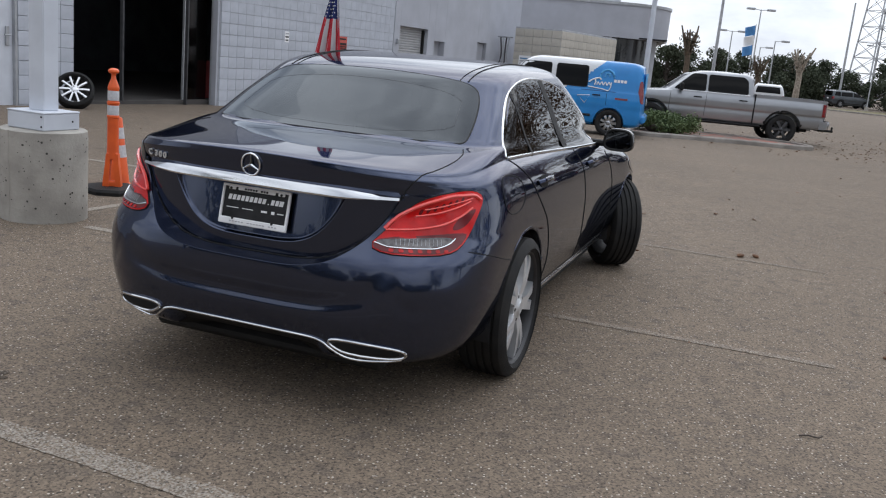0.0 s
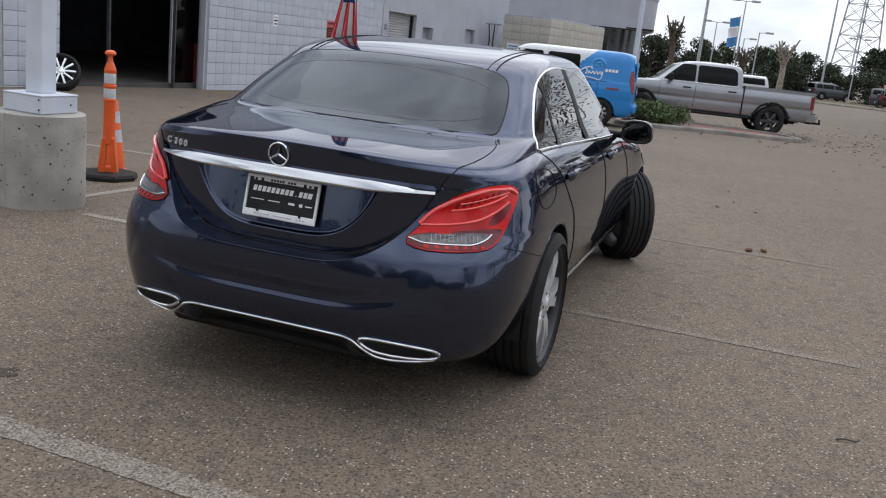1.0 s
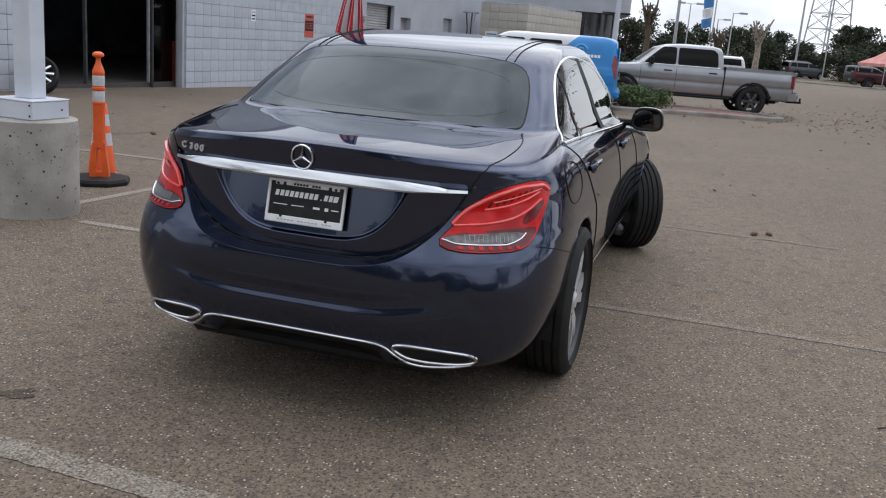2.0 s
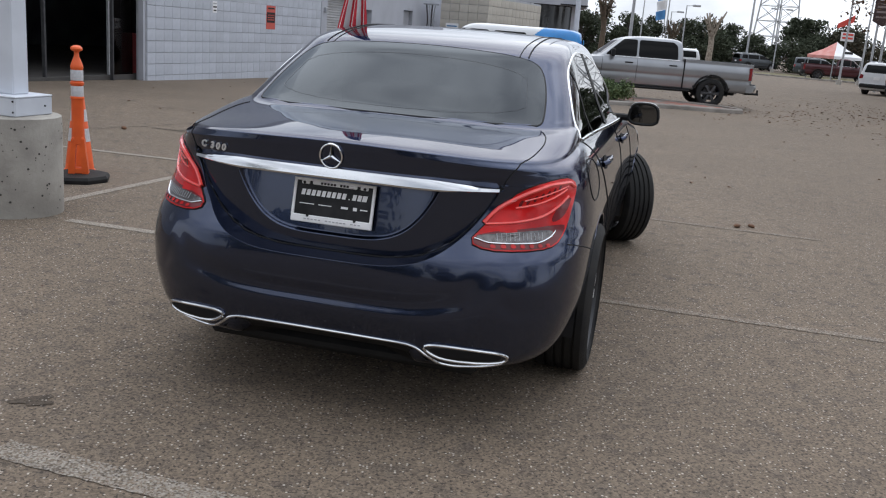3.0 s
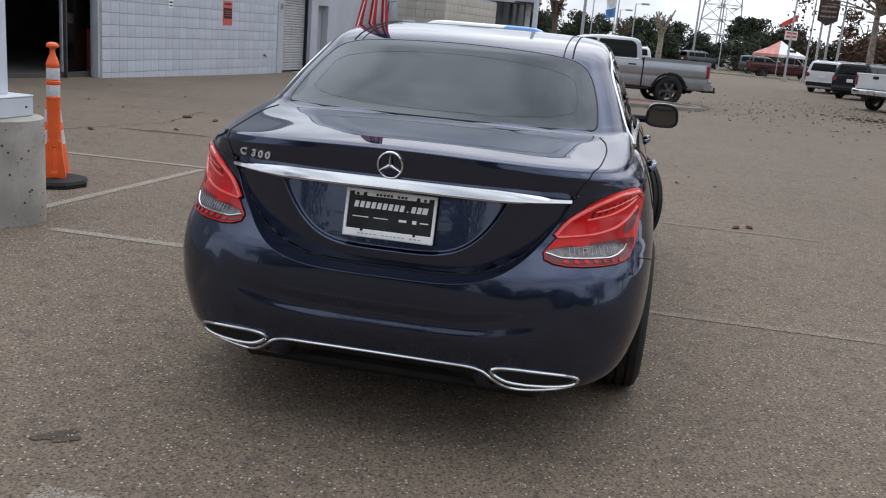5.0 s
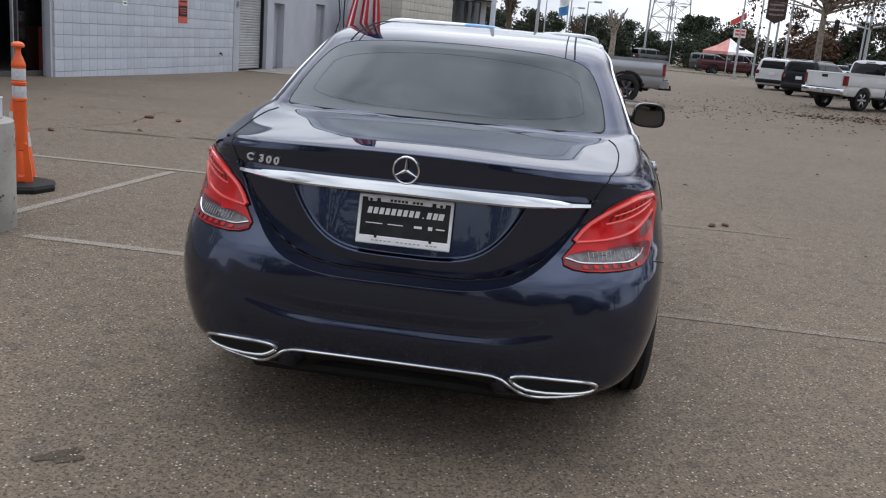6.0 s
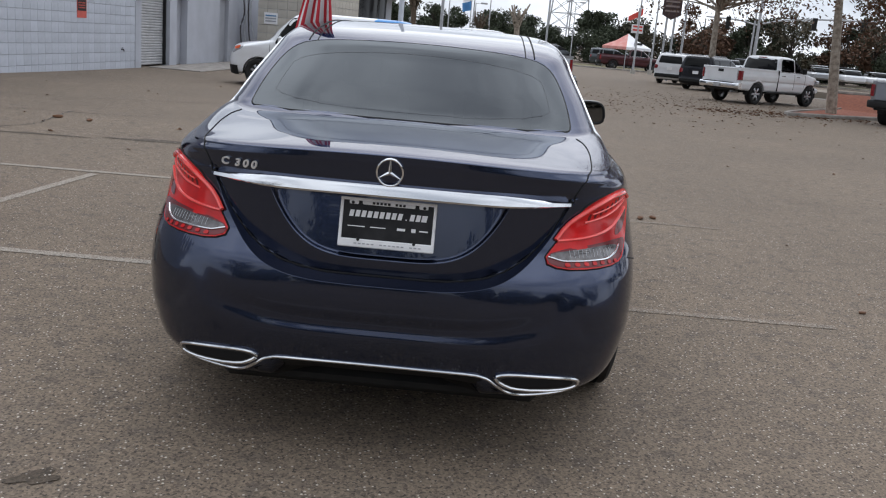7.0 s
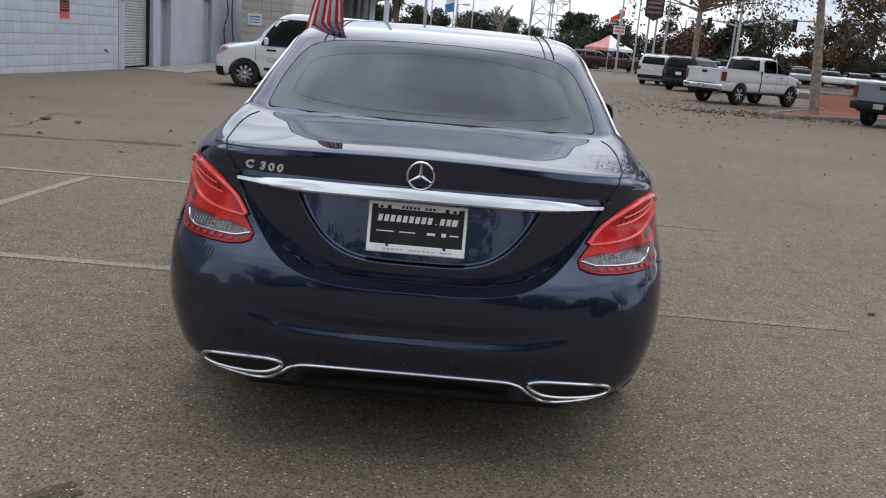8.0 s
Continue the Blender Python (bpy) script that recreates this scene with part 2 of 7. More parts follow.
# ---- mesh helpers ----
class Mesh:
    """Collects points and faces of one part."""

    def __init__(self):
        self.v, self.f = [], []

    def add(self, verts, faces):
        o = len(self.v)
        self.v += [tuple(p) for p in verts]
        self.f += [tuple(i + o for i in f) for f in faces]
        return self

    def box(self, c, s, bev=0.0, rz=0.0, top=1.0):
        """A box with its middle at c and size s, its edges cut by bev, turned by rz degrees, its top narrowed by top."""
        b = bmesh.new()
        bmesh.ops.create_cube(b, size=1.0)
        for v in b.verts:
            k = top if v.co.z > 0 else 1.0
            v.co = Vector((v.co.x * s[0] * k, v.co.y * s[1] * k, v.co.z * s[2]))
        if bev:
            bmesh.ops.bevel(b, geom=b.edges[:], offset=bev, segments=1, affect="EDGES", profile=0.5)
        m = pose(*c, 0, 0, rz)
        b.verts.index_update()
        self.add([m @ v.co for v in b.verts], [[v.index for v in f.verts] for f in b.faces])
        b.free()
        return self

    def rings(self, rings, closed=True, caps=True):
        """Joins rings of equal counts; closed: each ring is a loop."""
        n = len(rings[0])
        o = len(self.v)
        for r in rings:
            self.v += [tuple(p) for p in r]
        m = n if closed else n - 1
        for i in range(len(rings) - 1):
            for j in range(m):
                k = (j + 1) % n
                self.f.append((o + i * n + j, o + i * n + k, o + (i + 1) * n + k, o + (i + 1) * n + j))
        if caps and closed:
            self.f.append(tuple(o + j for j in reversed(range(n))))
            self.f.append(tuple(o + (len(rings) - 1) * n + j for j in range(n)))
        return self

    def tube(self, path, r, n=8, flat=1.0, closed=False, up=(0, 0, 1), caps=True):
        """A pipe along a path; r: one radius or one a point; flat: height over width."""
        pts = [Vector(p) for p in path]
        rs = r if isinstance(r, (list, tuple)) else [r] * len(pts)
        rings = []
        for i, p in enumerate(pts):
            a = pts[i - 1] if (i or closed) else p
            b = pts[(i + 1) % len(pts)] if (i < len(pts) - 1 or closed) else p
            d = (b - a).normalized()
            u = Vector(up)
            if abs(d.dot(u)) > 0.95:
                u = Vector((1, 0, 0))
            s = d.cross(u).normalized()
            w = s.cross(d)
            rings.append([p + rs[i] * (s * math.cos(6.28318 * k / n) + w * flat * math.sin(6.28318 * k / n)) for k in range(n)])
        if closed:
            rings.append(rings[0])
        return self.rings(rings, True, caps and not closed)

    def lathe(self, prof, n=32, axis="x", at=(0, 0, 0), a0=0.0, a1=360.0):
        """Turns a profile of (radius, along) round an axis."""
        rings = []
        whole = abs(a1 - a0) > 359
        cnt = n if whole else n + 1
        for k in range(cnt):
            a = radians(a0 + (a1 - a0) * k / n)
            ring = []
            for r, h in prof:
                p = {"x": (h, r * math.cos(a), r * math.sin(a)), "y": (r * math.cos(a), h, r * math.sin(a)), "z": (r * math.cos(a), r * math.sin(a), h)}[axis]
                ring.append((p[0] + at[0], p[1] + at[1], p[2] + at[2]))
            rings.append(ring)
        if whole:
            rings.append(rings[0])
        return self.rings(rings, False, False)

    def data(self, name, smooth=35.0):
        me = bpy.data.meshes.new(name)
        me.from_pydata(self.v, [], self.f)
        b = bmesh.new()
        b.from_mesh(me)
        bmesh.ops.remove_doubles(b, verts=b.verts[:], dist=1e-5)
        bmesh.ops.recalc_face_normals(b, faces=b.faces[:])
        b.to_mesh(me)
        b.free()
        if smooth:
            me.polygons.foreach_set("use_smooth", [True] * len(me.polygons))
            me.set_sharp_from_angle(angle=radians(smooth))
        return me


def thing(name, label, category, m=None, group="", kind=""):
    ob = new(name)
    ob.empty_display_size = 0.2
    if m is not None:
        ob.matrix_world = m
    return tagged(ob, label, category, group, kind)


def part(name, mesh, material, parent=None, label="", smooth=35.0):
    """One mesh object under a thing or a part, in its parent's own axes."""
    me = mesh.data(name, smooth) if isinstance(mesh, Mesh) else mesh
    if not me.materials:
        me.materials.append(material)
    ob = new(name, me)
    if parent is not None:
        ob.parent = parent
    return tagged(ob, label)


def solid(name, mesh, material, label, category, m=None, group="", kind="", smooth=35.0):
    """A thing that is one mesh."""
    ob = part(name, mesh, material, None, "", smooth)
    if m is not None:
        ob.matrix_world = m
    return tagged(ob, label, category, group, kind)


def soften(pts, rounds=3):
    """Rounds the corners of a closed outline."""
    for _ in range(rounds):
        out = []
        for i in range(len(pts)):
            a, b = pts[i], pts[(i + 1) % len(pts)]
            out += [tuple(0.75 * p + 0.25 * q for p, q in zip(a, b)), tuple(0.25 * p + 0.75 * q for p, q in zip(a, b))]
        pts = out
    return pts


def corners(pts, r=0.05, n=4):
    """A closed outline whose corners are rounded over r metres, with points along its edges."""
    out = []
    for i, p in enumerate(pts):
        a, p, b = Vector(pts[i - 1]), Vector(p), Vector(pts[(i + 1) % len(pts)])
        q0, q1 = p + (a - p).normalized() * min(r, (a - p).length * 0.45), p + (b - p).normalized() * min(r, (b - p).length * 0.45)
        for k in range(n + 1):
            t = k / n
            out.append(tuple(q0 * (1 - t) ** 2 + p * 2 * t * (1 - t) + q1 * t * t))
        e = p + (b - p) * 0.5
        out.append(tuple(e))
    return out


def smoothstep(a, b, x):
    t = min(1.0, max(0.0, (x - a) / (b - a)))
    return t * t * (3 - 2 * t)


def pchip(xs, ys, q):
    """A smooth curve through (xs, ys) that never overshoots, at the places q."""
    xs, ys, q = np.asarray(xs, float), np.asarray(ys, float), np.asarray(q, float)
    h, d = np.diff(xs), np.diff(ys) / np.diff(xs)
    m = np.zeros(len(xs))
    for i in range(1, len(xs) - 1):
        if d[i - 1] * d[i] > 0:
            w1, w2 = 2 * h[i] + h[i - 1], h[i] + 2 * h[i - 1]
            m[i] = (w1 + w2) / (w1 / d[i - 1] + w2 / d[i])
    m[0], m[-1] = d[0], d[-1]
    i = np.clip(np.searchsorted(xs, q) - 1, 0, len(h) - 1)
    t = (q - xs[i]) / h[i]
    return ys[i] * (1 + 2 * t) * (1 - t) ** 2 + m[i] * h[i] * t * (1 - t) ** 2 + ys[i + 1] * t * t * (3 - 2 * t) - m[i + 1] * h[i] * t * t * (1 - t)


def gz(x, y):
    """The ground's height: level by the car, then falling a little towards the back of the lot."""
    return -0.26 * smoothstep(8.0, 30.0, y)


# ---- the car: a stack of plan outlines, from the sills to the roof ----
from mathutils.bvhtree import BVHTree


def stack_shell(rows, sub=8, n_rear=60, n_side=200, n_front=40, shape=None, fine=False):
    """A closed shell of plan outlines. rows: z, rear y, half width, rear corner length, rear roundness, front y, front corner length."""
    rows = np.array(rows, float)
    k = np.arange(len(rows))
    q = np.linspace(0, len(rows) - 1, (len(rows) - 1) * sub + 1)
    if fine:
        q = np.unique(np.r_[q, np.linspace(6.4, 8.0, 58), np.linspace(10.4, 11.4, 26)])
    cols = [pchip(k, rows[:, c], q) for c in range(rows.shape[1])]
    verts, per = [], None
    for z, yr, w, lr, nr, yf, lf in zip(*cols):
        t = np.linspace(0, math.pi / 2, 240)
        x1, y1 = w * np.sin(t) ** (2 / nr), yr + lr * (1 - np.cos(t) ** (2 / nr))
        s = np.r_[0, np.cumsum(np.hypot(np.diff(x1), np.diff(y1)))]
        g = np.linspace(0, s[-1], n_rear)
        xr, yv = np.interp(g, s, x1), np.interp(g, s, y1)
        ys = np.linspace(yr + lr, yf - lf, n_side + 2)[1:-1]
        xs = np.full(n_side, w)
        nf = 2.6 + 3.4 * smoothstep(1.05, 1.2, z)
        x2, y2 = w * np.sin(t) ** (2 / nf), yf - lf * (1 - np.cos(t) ** (2 / nf))
        s = np.r_[0, np.cumsum(np.hypot(np.diff(x2), np.diff(y2)))]
        g = np.linspace(s[-1], 0, n_front)
        xf, yfv = np.interp(g, s, x2), np.interp(g, s, y2)
        x, y = np.r_[xr, xs, xf], np.r_[yv, ys, yfv]
        x, y = np.r_[x, -x[-2:0:-1]], np.r_[y, y[-2:0:-1]]
        zz = np.full(len(x), z)
        if shape:
            x, y, zz = shape(x, y, zz)
        per = len(x)
        verts.append(np.stack([x, y, zz], 1))
    return [[tuple(p) for p in ring] for ring in verts]


class Skin:
    """The surface of a shell, for laying lamps, panes and trims on it."""

    def __init__(self, mesh):
        self.tree = BVHTree.FromPolygons(mesh.v, mesh.f)

    def ray(self, o, d, off):
        p, n, _, _ = self.tree.ray_cast(Vector(o), Vector(d))
        if p is None:
            p, n, _, _ = self.tree.find_nearest(Vector(o) + Vector(d) * 2.0)
        if n.dot(Vector(d)) > 0:
            n = -n
        return p + n * off

    def rear(self, x, z, off=0.0):
        return self.ray((x, -4, z), (0, 1, 0), off)

    def side(self, y, z, off=0.0, s=1):
        return self.ray((4 * s, y, z), (-s, 0, 0), off)

    def top(self, x, y, off=0.0):
        return self.ray((x, y, 4), (0, 0, -1), off)

    def front(self, x, z, off=0.0):
        return self.ray((x, 9, z), (0, -1, 0), off)

    def corner(self, s, z, off=0.0, sx=1):
        """Seen along the diagonal of the rear corner; s runs outwards along it."""
        d = 0.7071
        return self.ray((sx * (s * d + 3 * d), s * d - 3 * d, z), (-sx * d, d, 0), off)


def patch(outline, lay, off=0.003, rings=8, depth=0.0):
    """Fills a rounded outline, laid onto a surface; depth sinks its rim so that it stands proud with a real edge."""
    c = tuple(sum(p[i] for p in outline) / len(outline) for i in (0, 1))
    m = Mesh()
    rr = []
    for i in range(rings + 1):
        k = 0.02 + 0.98 * i / rings
        rr.append([lay(c[0] + (p[0] - c[0]) * k, c[1] + (p[1] - c[1]) * k, off) for p in outline])
    if depth:
        rr.append([lay(p[0], p[1], off - depth) for p in outline])
    m.rings(rr, True, False)
    n = len(outline)
    m.f.append(tuple(range(n)))
    return m


def trim(path, lay, r, off=0.0, n=8, flat=1.0, closed=False):
    return Mesh().tube([lay(p[0], p[1], off) for p in path], r, n, flat, closed)


def line(a, b, n=12):
    return [tuple(p + (q - p) * i / n for p, q in zip(a, b)) for i in range(n + 1)]


def curve_through(pts, n=40):
    """A smooth open curve through points."""
    pts = np.array(pts, float)
    s = np.r_[0, np.cumsum(np.linalg.norm(np.diff(pts, axis=0), axis=1))]
    q = np.linspace(0, s[-1], n)
    return [tuple(p) for p in np.stack([pchip(s, pts[:, i], q) for i in range(pts.shape[1])], 1)]


AX, WB, WR = 0.05, 2.84, 0.330
LID = lambda x: 0.622 + 0.285 * (abs(x) / 0.588) ** 4.4
RECESS = lambda x: 0.680 + 0.225 * (abs(x) / 0.395) ** 4.2

CAR_ROWS = [
    # z, rear y, half width, corner length, roundness, front y, front corner
    (0.235, -0.80, 0.73, 0.58, 3.0, 3.44, 0.7),
    (0.262, -0.900, 0.79, 0.62, 3.5, 3.54, 0.7),
    (0.31, -0.936, 0.832, 0.66, 3.5, 3.59, 0.55),
    (0.40, -0.952, 0.864, 0.68, 3.45, 3.62, 0.55),
    (0.465, -0.964, 0.878, 0.70, 3.4, 3.64, 0.58),
    (0.490, -0.970, 0.881, 0.71, 3.35, 3.65, 0.58),
    (0.57, -0.982, 0.885, 0.73, 3.25, 3.65, 0.58),
    (0.65, -0.973, 0.886, 0.75, 3.1, 3.64, 0.60),
    (0.71, -0.938, 0.885, 0.77, 3.0, 3.61, 0.62),
    (0.76, -0.908, 0.880, 0.79, 2.95, 3.54, 0.66),
    (0.85, -0.895, 0.866, 0.81, 2.85, 3.38, 0.75),
    (0.92, -0.905, 0.846, 0.80, 2.85, 3.05, 0.85),
    (0.97, -0.908, 0.824, 0.79, 2.95, 2.64, 0.9),
    (1.005, -0.912, 0.796, 0.765, 3.05, 2.40, 0.8),
    (1.024, -0.912, 0.773, 0.775, 3.05, 2.32, 0.7),
    (1.032, -0.890, 0.770, 0.76, 3.1, 2.27, 0.65),
    (1.052, -0.70, 0.762, 0.71, 3.25, 2.22, 0.62),
    (1.068, -0.50, 0.755, 0.63, 3.3, 2.17, 0.6),
    (1.079, -0.345, 0.748, 0.52, 3.3, 2.13, 0.6),
    (1.10, -0.285, 0.738, 0.45, 3.2, 2.16, 0.5),
    (1.20, -0.11, 0.700, 0.42, 3.2, 1.95, 0.45),
    (1.29, 0.045, 0.660, 0.42, 3.2, 1.78, 0.40),
    (1.35, 0.15, 0.632, 0.41, 3.1, 1.66, 0.36),
    (1.385, 0.28, 0.610, 0.40, 3.0, 1.57, 0.32),
    (1.412, 0.46, 0.578, 0.38, 2.8, 1.47, 0.26),
    (1.430, 0.65, 0.51, 0.32, 2.8, 1.38, 0.22),
    (1.440, 0.83, 0.36, 0.20, 2.6, 1.28, 0.14),
    (1.446, 1.00, 0.14, 0.05, 2.6, 1.18, 0.05),
]


def ramp(a, b, x):
    t = np.clip((x - a) / (b - a), 0, 1)
    return t * t * (3 - 2 * t)


ROWS_Z = np.array(CAR_ROWS)[:, 0]


def rear_y(ax, z):
    """Where the plain rear stands at a height, before the lid is let in."""
    yr, w, lr, nr = (pchip(ROWS_Z, np.array(CAR_ROWS)[:, c], z) for c in (1, 2, 3, 4))
    return yr + lr * (1 - (1 - np.clip(ax / w, 0, 0.999) ** nr) ** (1 / nr))


def car_shape(x, y, z):
    x, y, z = x.copy(), y.copy(), z.copy()
    zz = z[0]
    if 0.41 < zz < 0.959:
        # the rows follow the lid's lower edge and the rim of its hollow
        at = np.nonzero((y < -0.40) & (abs(x) < 0.70))[0]
        ax = abs(x[at])
        fade = 1 - ramp(0.60, 0.70, ax)
        low = np.minimum(LID(ax), 0.905)
        rim = np.maximum(low + 0.012, np.minimum(RECESS(ax), 0.903))
        top = np.maximum(rim + 0.006, 0.913)
        f = np.zeros(len(at))
        for i in range(len(at)):
            f[i] = np.interp(zz, (0.41, 0.622, 0.680, 0.905, 0.96), (0.41, low[i], rim[i], top[i], 0.96))
        zn = zz + (f - zz) * fade
        yn = rear_y(ax, zn)
        g = (zn - LID(ax)) / np.hypot(1, 13.0 * ax ** 3.4)
        back = rear_y(ax, np.full(len(ax), 0.92)) + 0.018 + 0.03 * (0.85 - zn)
        d = np.maximum(0.0, back - yn) * ramp(-0.003, 0.007, g) * (1 - ramp(0.60, 0.64, ax)) * (1 - ramp(0.90, 0.95, zn))
        g = (zn - RECESS(ax)) / np.hypot(1, 46.7 * ax ** 3.2)
        d += (0.010 * ramp(0.0, 0.014, g) + 0.22 * np.maximum(0.0, zn - RECESS(ax))) * (1 - ramp(0.904, 0.913, zn))
        z[at] = zn
        y[at] = yn + d
    if 0.30 < zz < 0.56:
        # a soft ledge across the middle of the bumper
        rear = y < -0.4
        step = ramp(0.478, 0.440, zz) * (1 - ramp(0.425, 0.32, zz) * 0.8) - 0.35 * math.exp(-((zz - 0.492) / 0.022) ** 2)
        y[rear] -= 0.012 * step * (1 - 0.9 * ramp(0.50, 0.80, abs(x[rear])))
    if zz < 0.345:
        # the valance is tucked under between the exhausts
        rear = y < -0.4
        y[rear] += 1.5 * (0.345 - zz) * (1 - ramp(0.27, 0.36, abs(x[rear])))
    if 0.90 < zz < 1.16:
        # the deck falls away a little towards its sides
        k = 0.030 * ramp(0.93, 1.03, z) * (1 - ramp(1.06, 1.16, z))
        z = z - k * np.minimum(1.3, (x / 0.66) ** 2) * ramp(-0.05, -0.65, y)
    for yc in (AX, AX + WB):
        r = np.hypot(y - yc, z - WR)
        if yc > 1:
            x = x * (1 + 0.022 * np.exp(-((y - yc) / 0.42) ** 2) * ramp(0.98, 0.80, z))
        inside = (np.hypot(y - yc - 0.008, z - WR) < 0.370) & (abs(x) > 0.5)
        x[inside] = np.sign(x[inside]) * 0.60
    return x, y, z


def tyre_mesh(r, w, rim):
    m = Mesh()
    prof = [(rim, -w * 0.42), (rim + 0.02, -w * 0.49), (r - 0.045, -w * 0.52), (r - 0.014, -w * 0.47), (r, -w * 0.40)]
    for a in (-0.25, -0.08, 0.08, 0.25):
        prof += [(r + 0.001, (a - 0.03) * w), (r - 0.009, (a - 0.02) * w), (r - 0.009, (a + 0.02) * w), (r + 0.001, (a + 0.03) * w)]
    prof += [(r, w * 0.40), (r - 0.014, w * 0.47), (r - 0.045, w * 0.52), (rim + 0.02, w * 0.49), (rim, w * 0.42)]
    return m.lathe(prof, 56, "x")


def alloy_wheel(name, parent, m, r=0.330, w=0.225, rim=0.254, spokes=5, twin=True, face=ALLOY, pocket=ALLOY_DARK, label="", wide=1.0):
    """A wheel with its outer face towards +x: tyre, rim barrel, spokes, hub cap, bolts and brake disc."""
    hub = thing(name, label, "") if parent is None else new(name)
    hub.parent = parent
    hub.matrix_local = m
    part("tyre", tyre_mesh(r, w, rim), RUBBER, hub)
    b = Mesh().lathe([(rim - 0.012, -w * 0.40), (rim - 0.016, w * 0.25), (rim - 0.006, w * 0.40), (rim + 0.006, w * 0.44), (rim + 0.006, w * 0.40), (rim, -w * 0.40)], 56, "x")
    part("rim", b, pocket, hub)
    part("rim_lip", Mesh().lathe([(rim - 0.009, w * 0.38), (rim - 0.005, w * 0.42), (rim + 0.001, w * 0.445), (rim + 0.003, w * 0.42)], 56, "x"), pocket, hub)
    s = Mesh()
    step = 360 / spokes
    for i in range(spokes):
        for da in ((-11, 11) if twin else (0,)):
            a = radians(i * step + da)
            a_in = radians(i * step + da * 0.62)
            ww = (0.017 if twin else 0.03) * wide
            ring = []
            for rr, aa, x, hw in ((0.045, a_in, w * 0.36, ww * 0.85), (rim * 0.45, (a + a_in) / 2, w * 0.41, ww * 0.9), (rim * 0.8, a, w * 0.40, ww), (rim - 0.004, a, w * 0.36, ww * 1.15)):
                c, t = Vector((x, rr * math.cos(aa), rr * math.sin(aa))), Vector((0, -math.sin(aa), math.cos(aa)))
                ring.append([c - t * hw + Vector((-0.035, 0, 0)), c - t * hw * 0.8, c + t * hw * 0.8, c + t * hw + Vector((-0.035, 0, 0))])
            s.rings(ring, True, True)
    part("spokes", s, face, hub, smooth=25)
    part("hub_cap", Mesh().lathe([(0.0, w * 0.43), (0.03, w * 0.425), (0.036, w * 0.40), (0.075, w * 0.36), (0.08, w * 0.2)], 28, "x"), face, hub)
    part("brake_disc", Mesh().lathe([(0.02, 0.0), (rim * 0.72, 0.0), (rim * 0.72, -0.02), (0.02, -0.02)], 32, "x"), pocket, hub)
    bolts = Mesh()
    for i in range(5):
        a = radians(i * 72 + 36)
        bolts.tube([(w * 0.30, 0.056 * math.cos(a), 0.056 * math.sin(a)), (w * 0.385, 0.056 * math.cos(a), 0.056 * math.sin(a))], 0.009, 6)
    tagged(part("wheel_bolts", bolts, pocket, hub), kind="stuff")
    return hub


CAR = pose(-0.5534, 4.4568, 0, 0, 0, -16.083)
SIDE_GLASS = soften([(-0.045, 1.026), (0.2, 1.026), (0.5, 1.018), (0.83, 1.010), (1.3, 0.998), (1.90, 0.985), (1.975, 0.992), (1.94, 1.04), (1.80, 1.150), (1.545, 1.279), (1.20, 1.354), (0.82, 1.376), (0.52, 1.356), (0.355, 1.319), (0.235, 1.264), (0.10, 1.180), (0.00, 1.095), (-0.045, 1.040)], 2)
REAR_HALF = [(0.600, 1.082), (0.618, 1.089), (0.622, 1.105), (0.611, 1.164), (0.591, 1.222), (0.567, 1.270), (0.535, 1.308), (0.478, 1.333), (0.36, 1.348), (0.18, 1.357)]
REAR_GLASS = soften([(0, 1.084)] + REAR_HALF + [(0, 1.360)] + [(-x, z) for x, z in reversed(REAR_HALF)], 1)
WIND_GLASS = soften([(-0.64, 1.06), (0, 1.05), (0.64, 1.06), (0.50, 1.36), (0, 1.385), (-0.50, 1.36)], 3)


def within(p, outline, k=1.0):
    cx, cy = sum(q[0] for q in outline) / len(outline), sum(q[1] for q in outline) / len(outline)
    x, y = cx + (p[0] - cx) / k, cy + (p[1] - cy) / k
    hit = False
    for i in range(len(outline)):
        (x1, y1), (x2, y2) = outline[i - 1], outline[i]
        if (y1 > y) != (y2 > y) and x < (x2 - x1) * (y - y1) / (y2 - y1) + x1:
            hit = not hit
    return hit


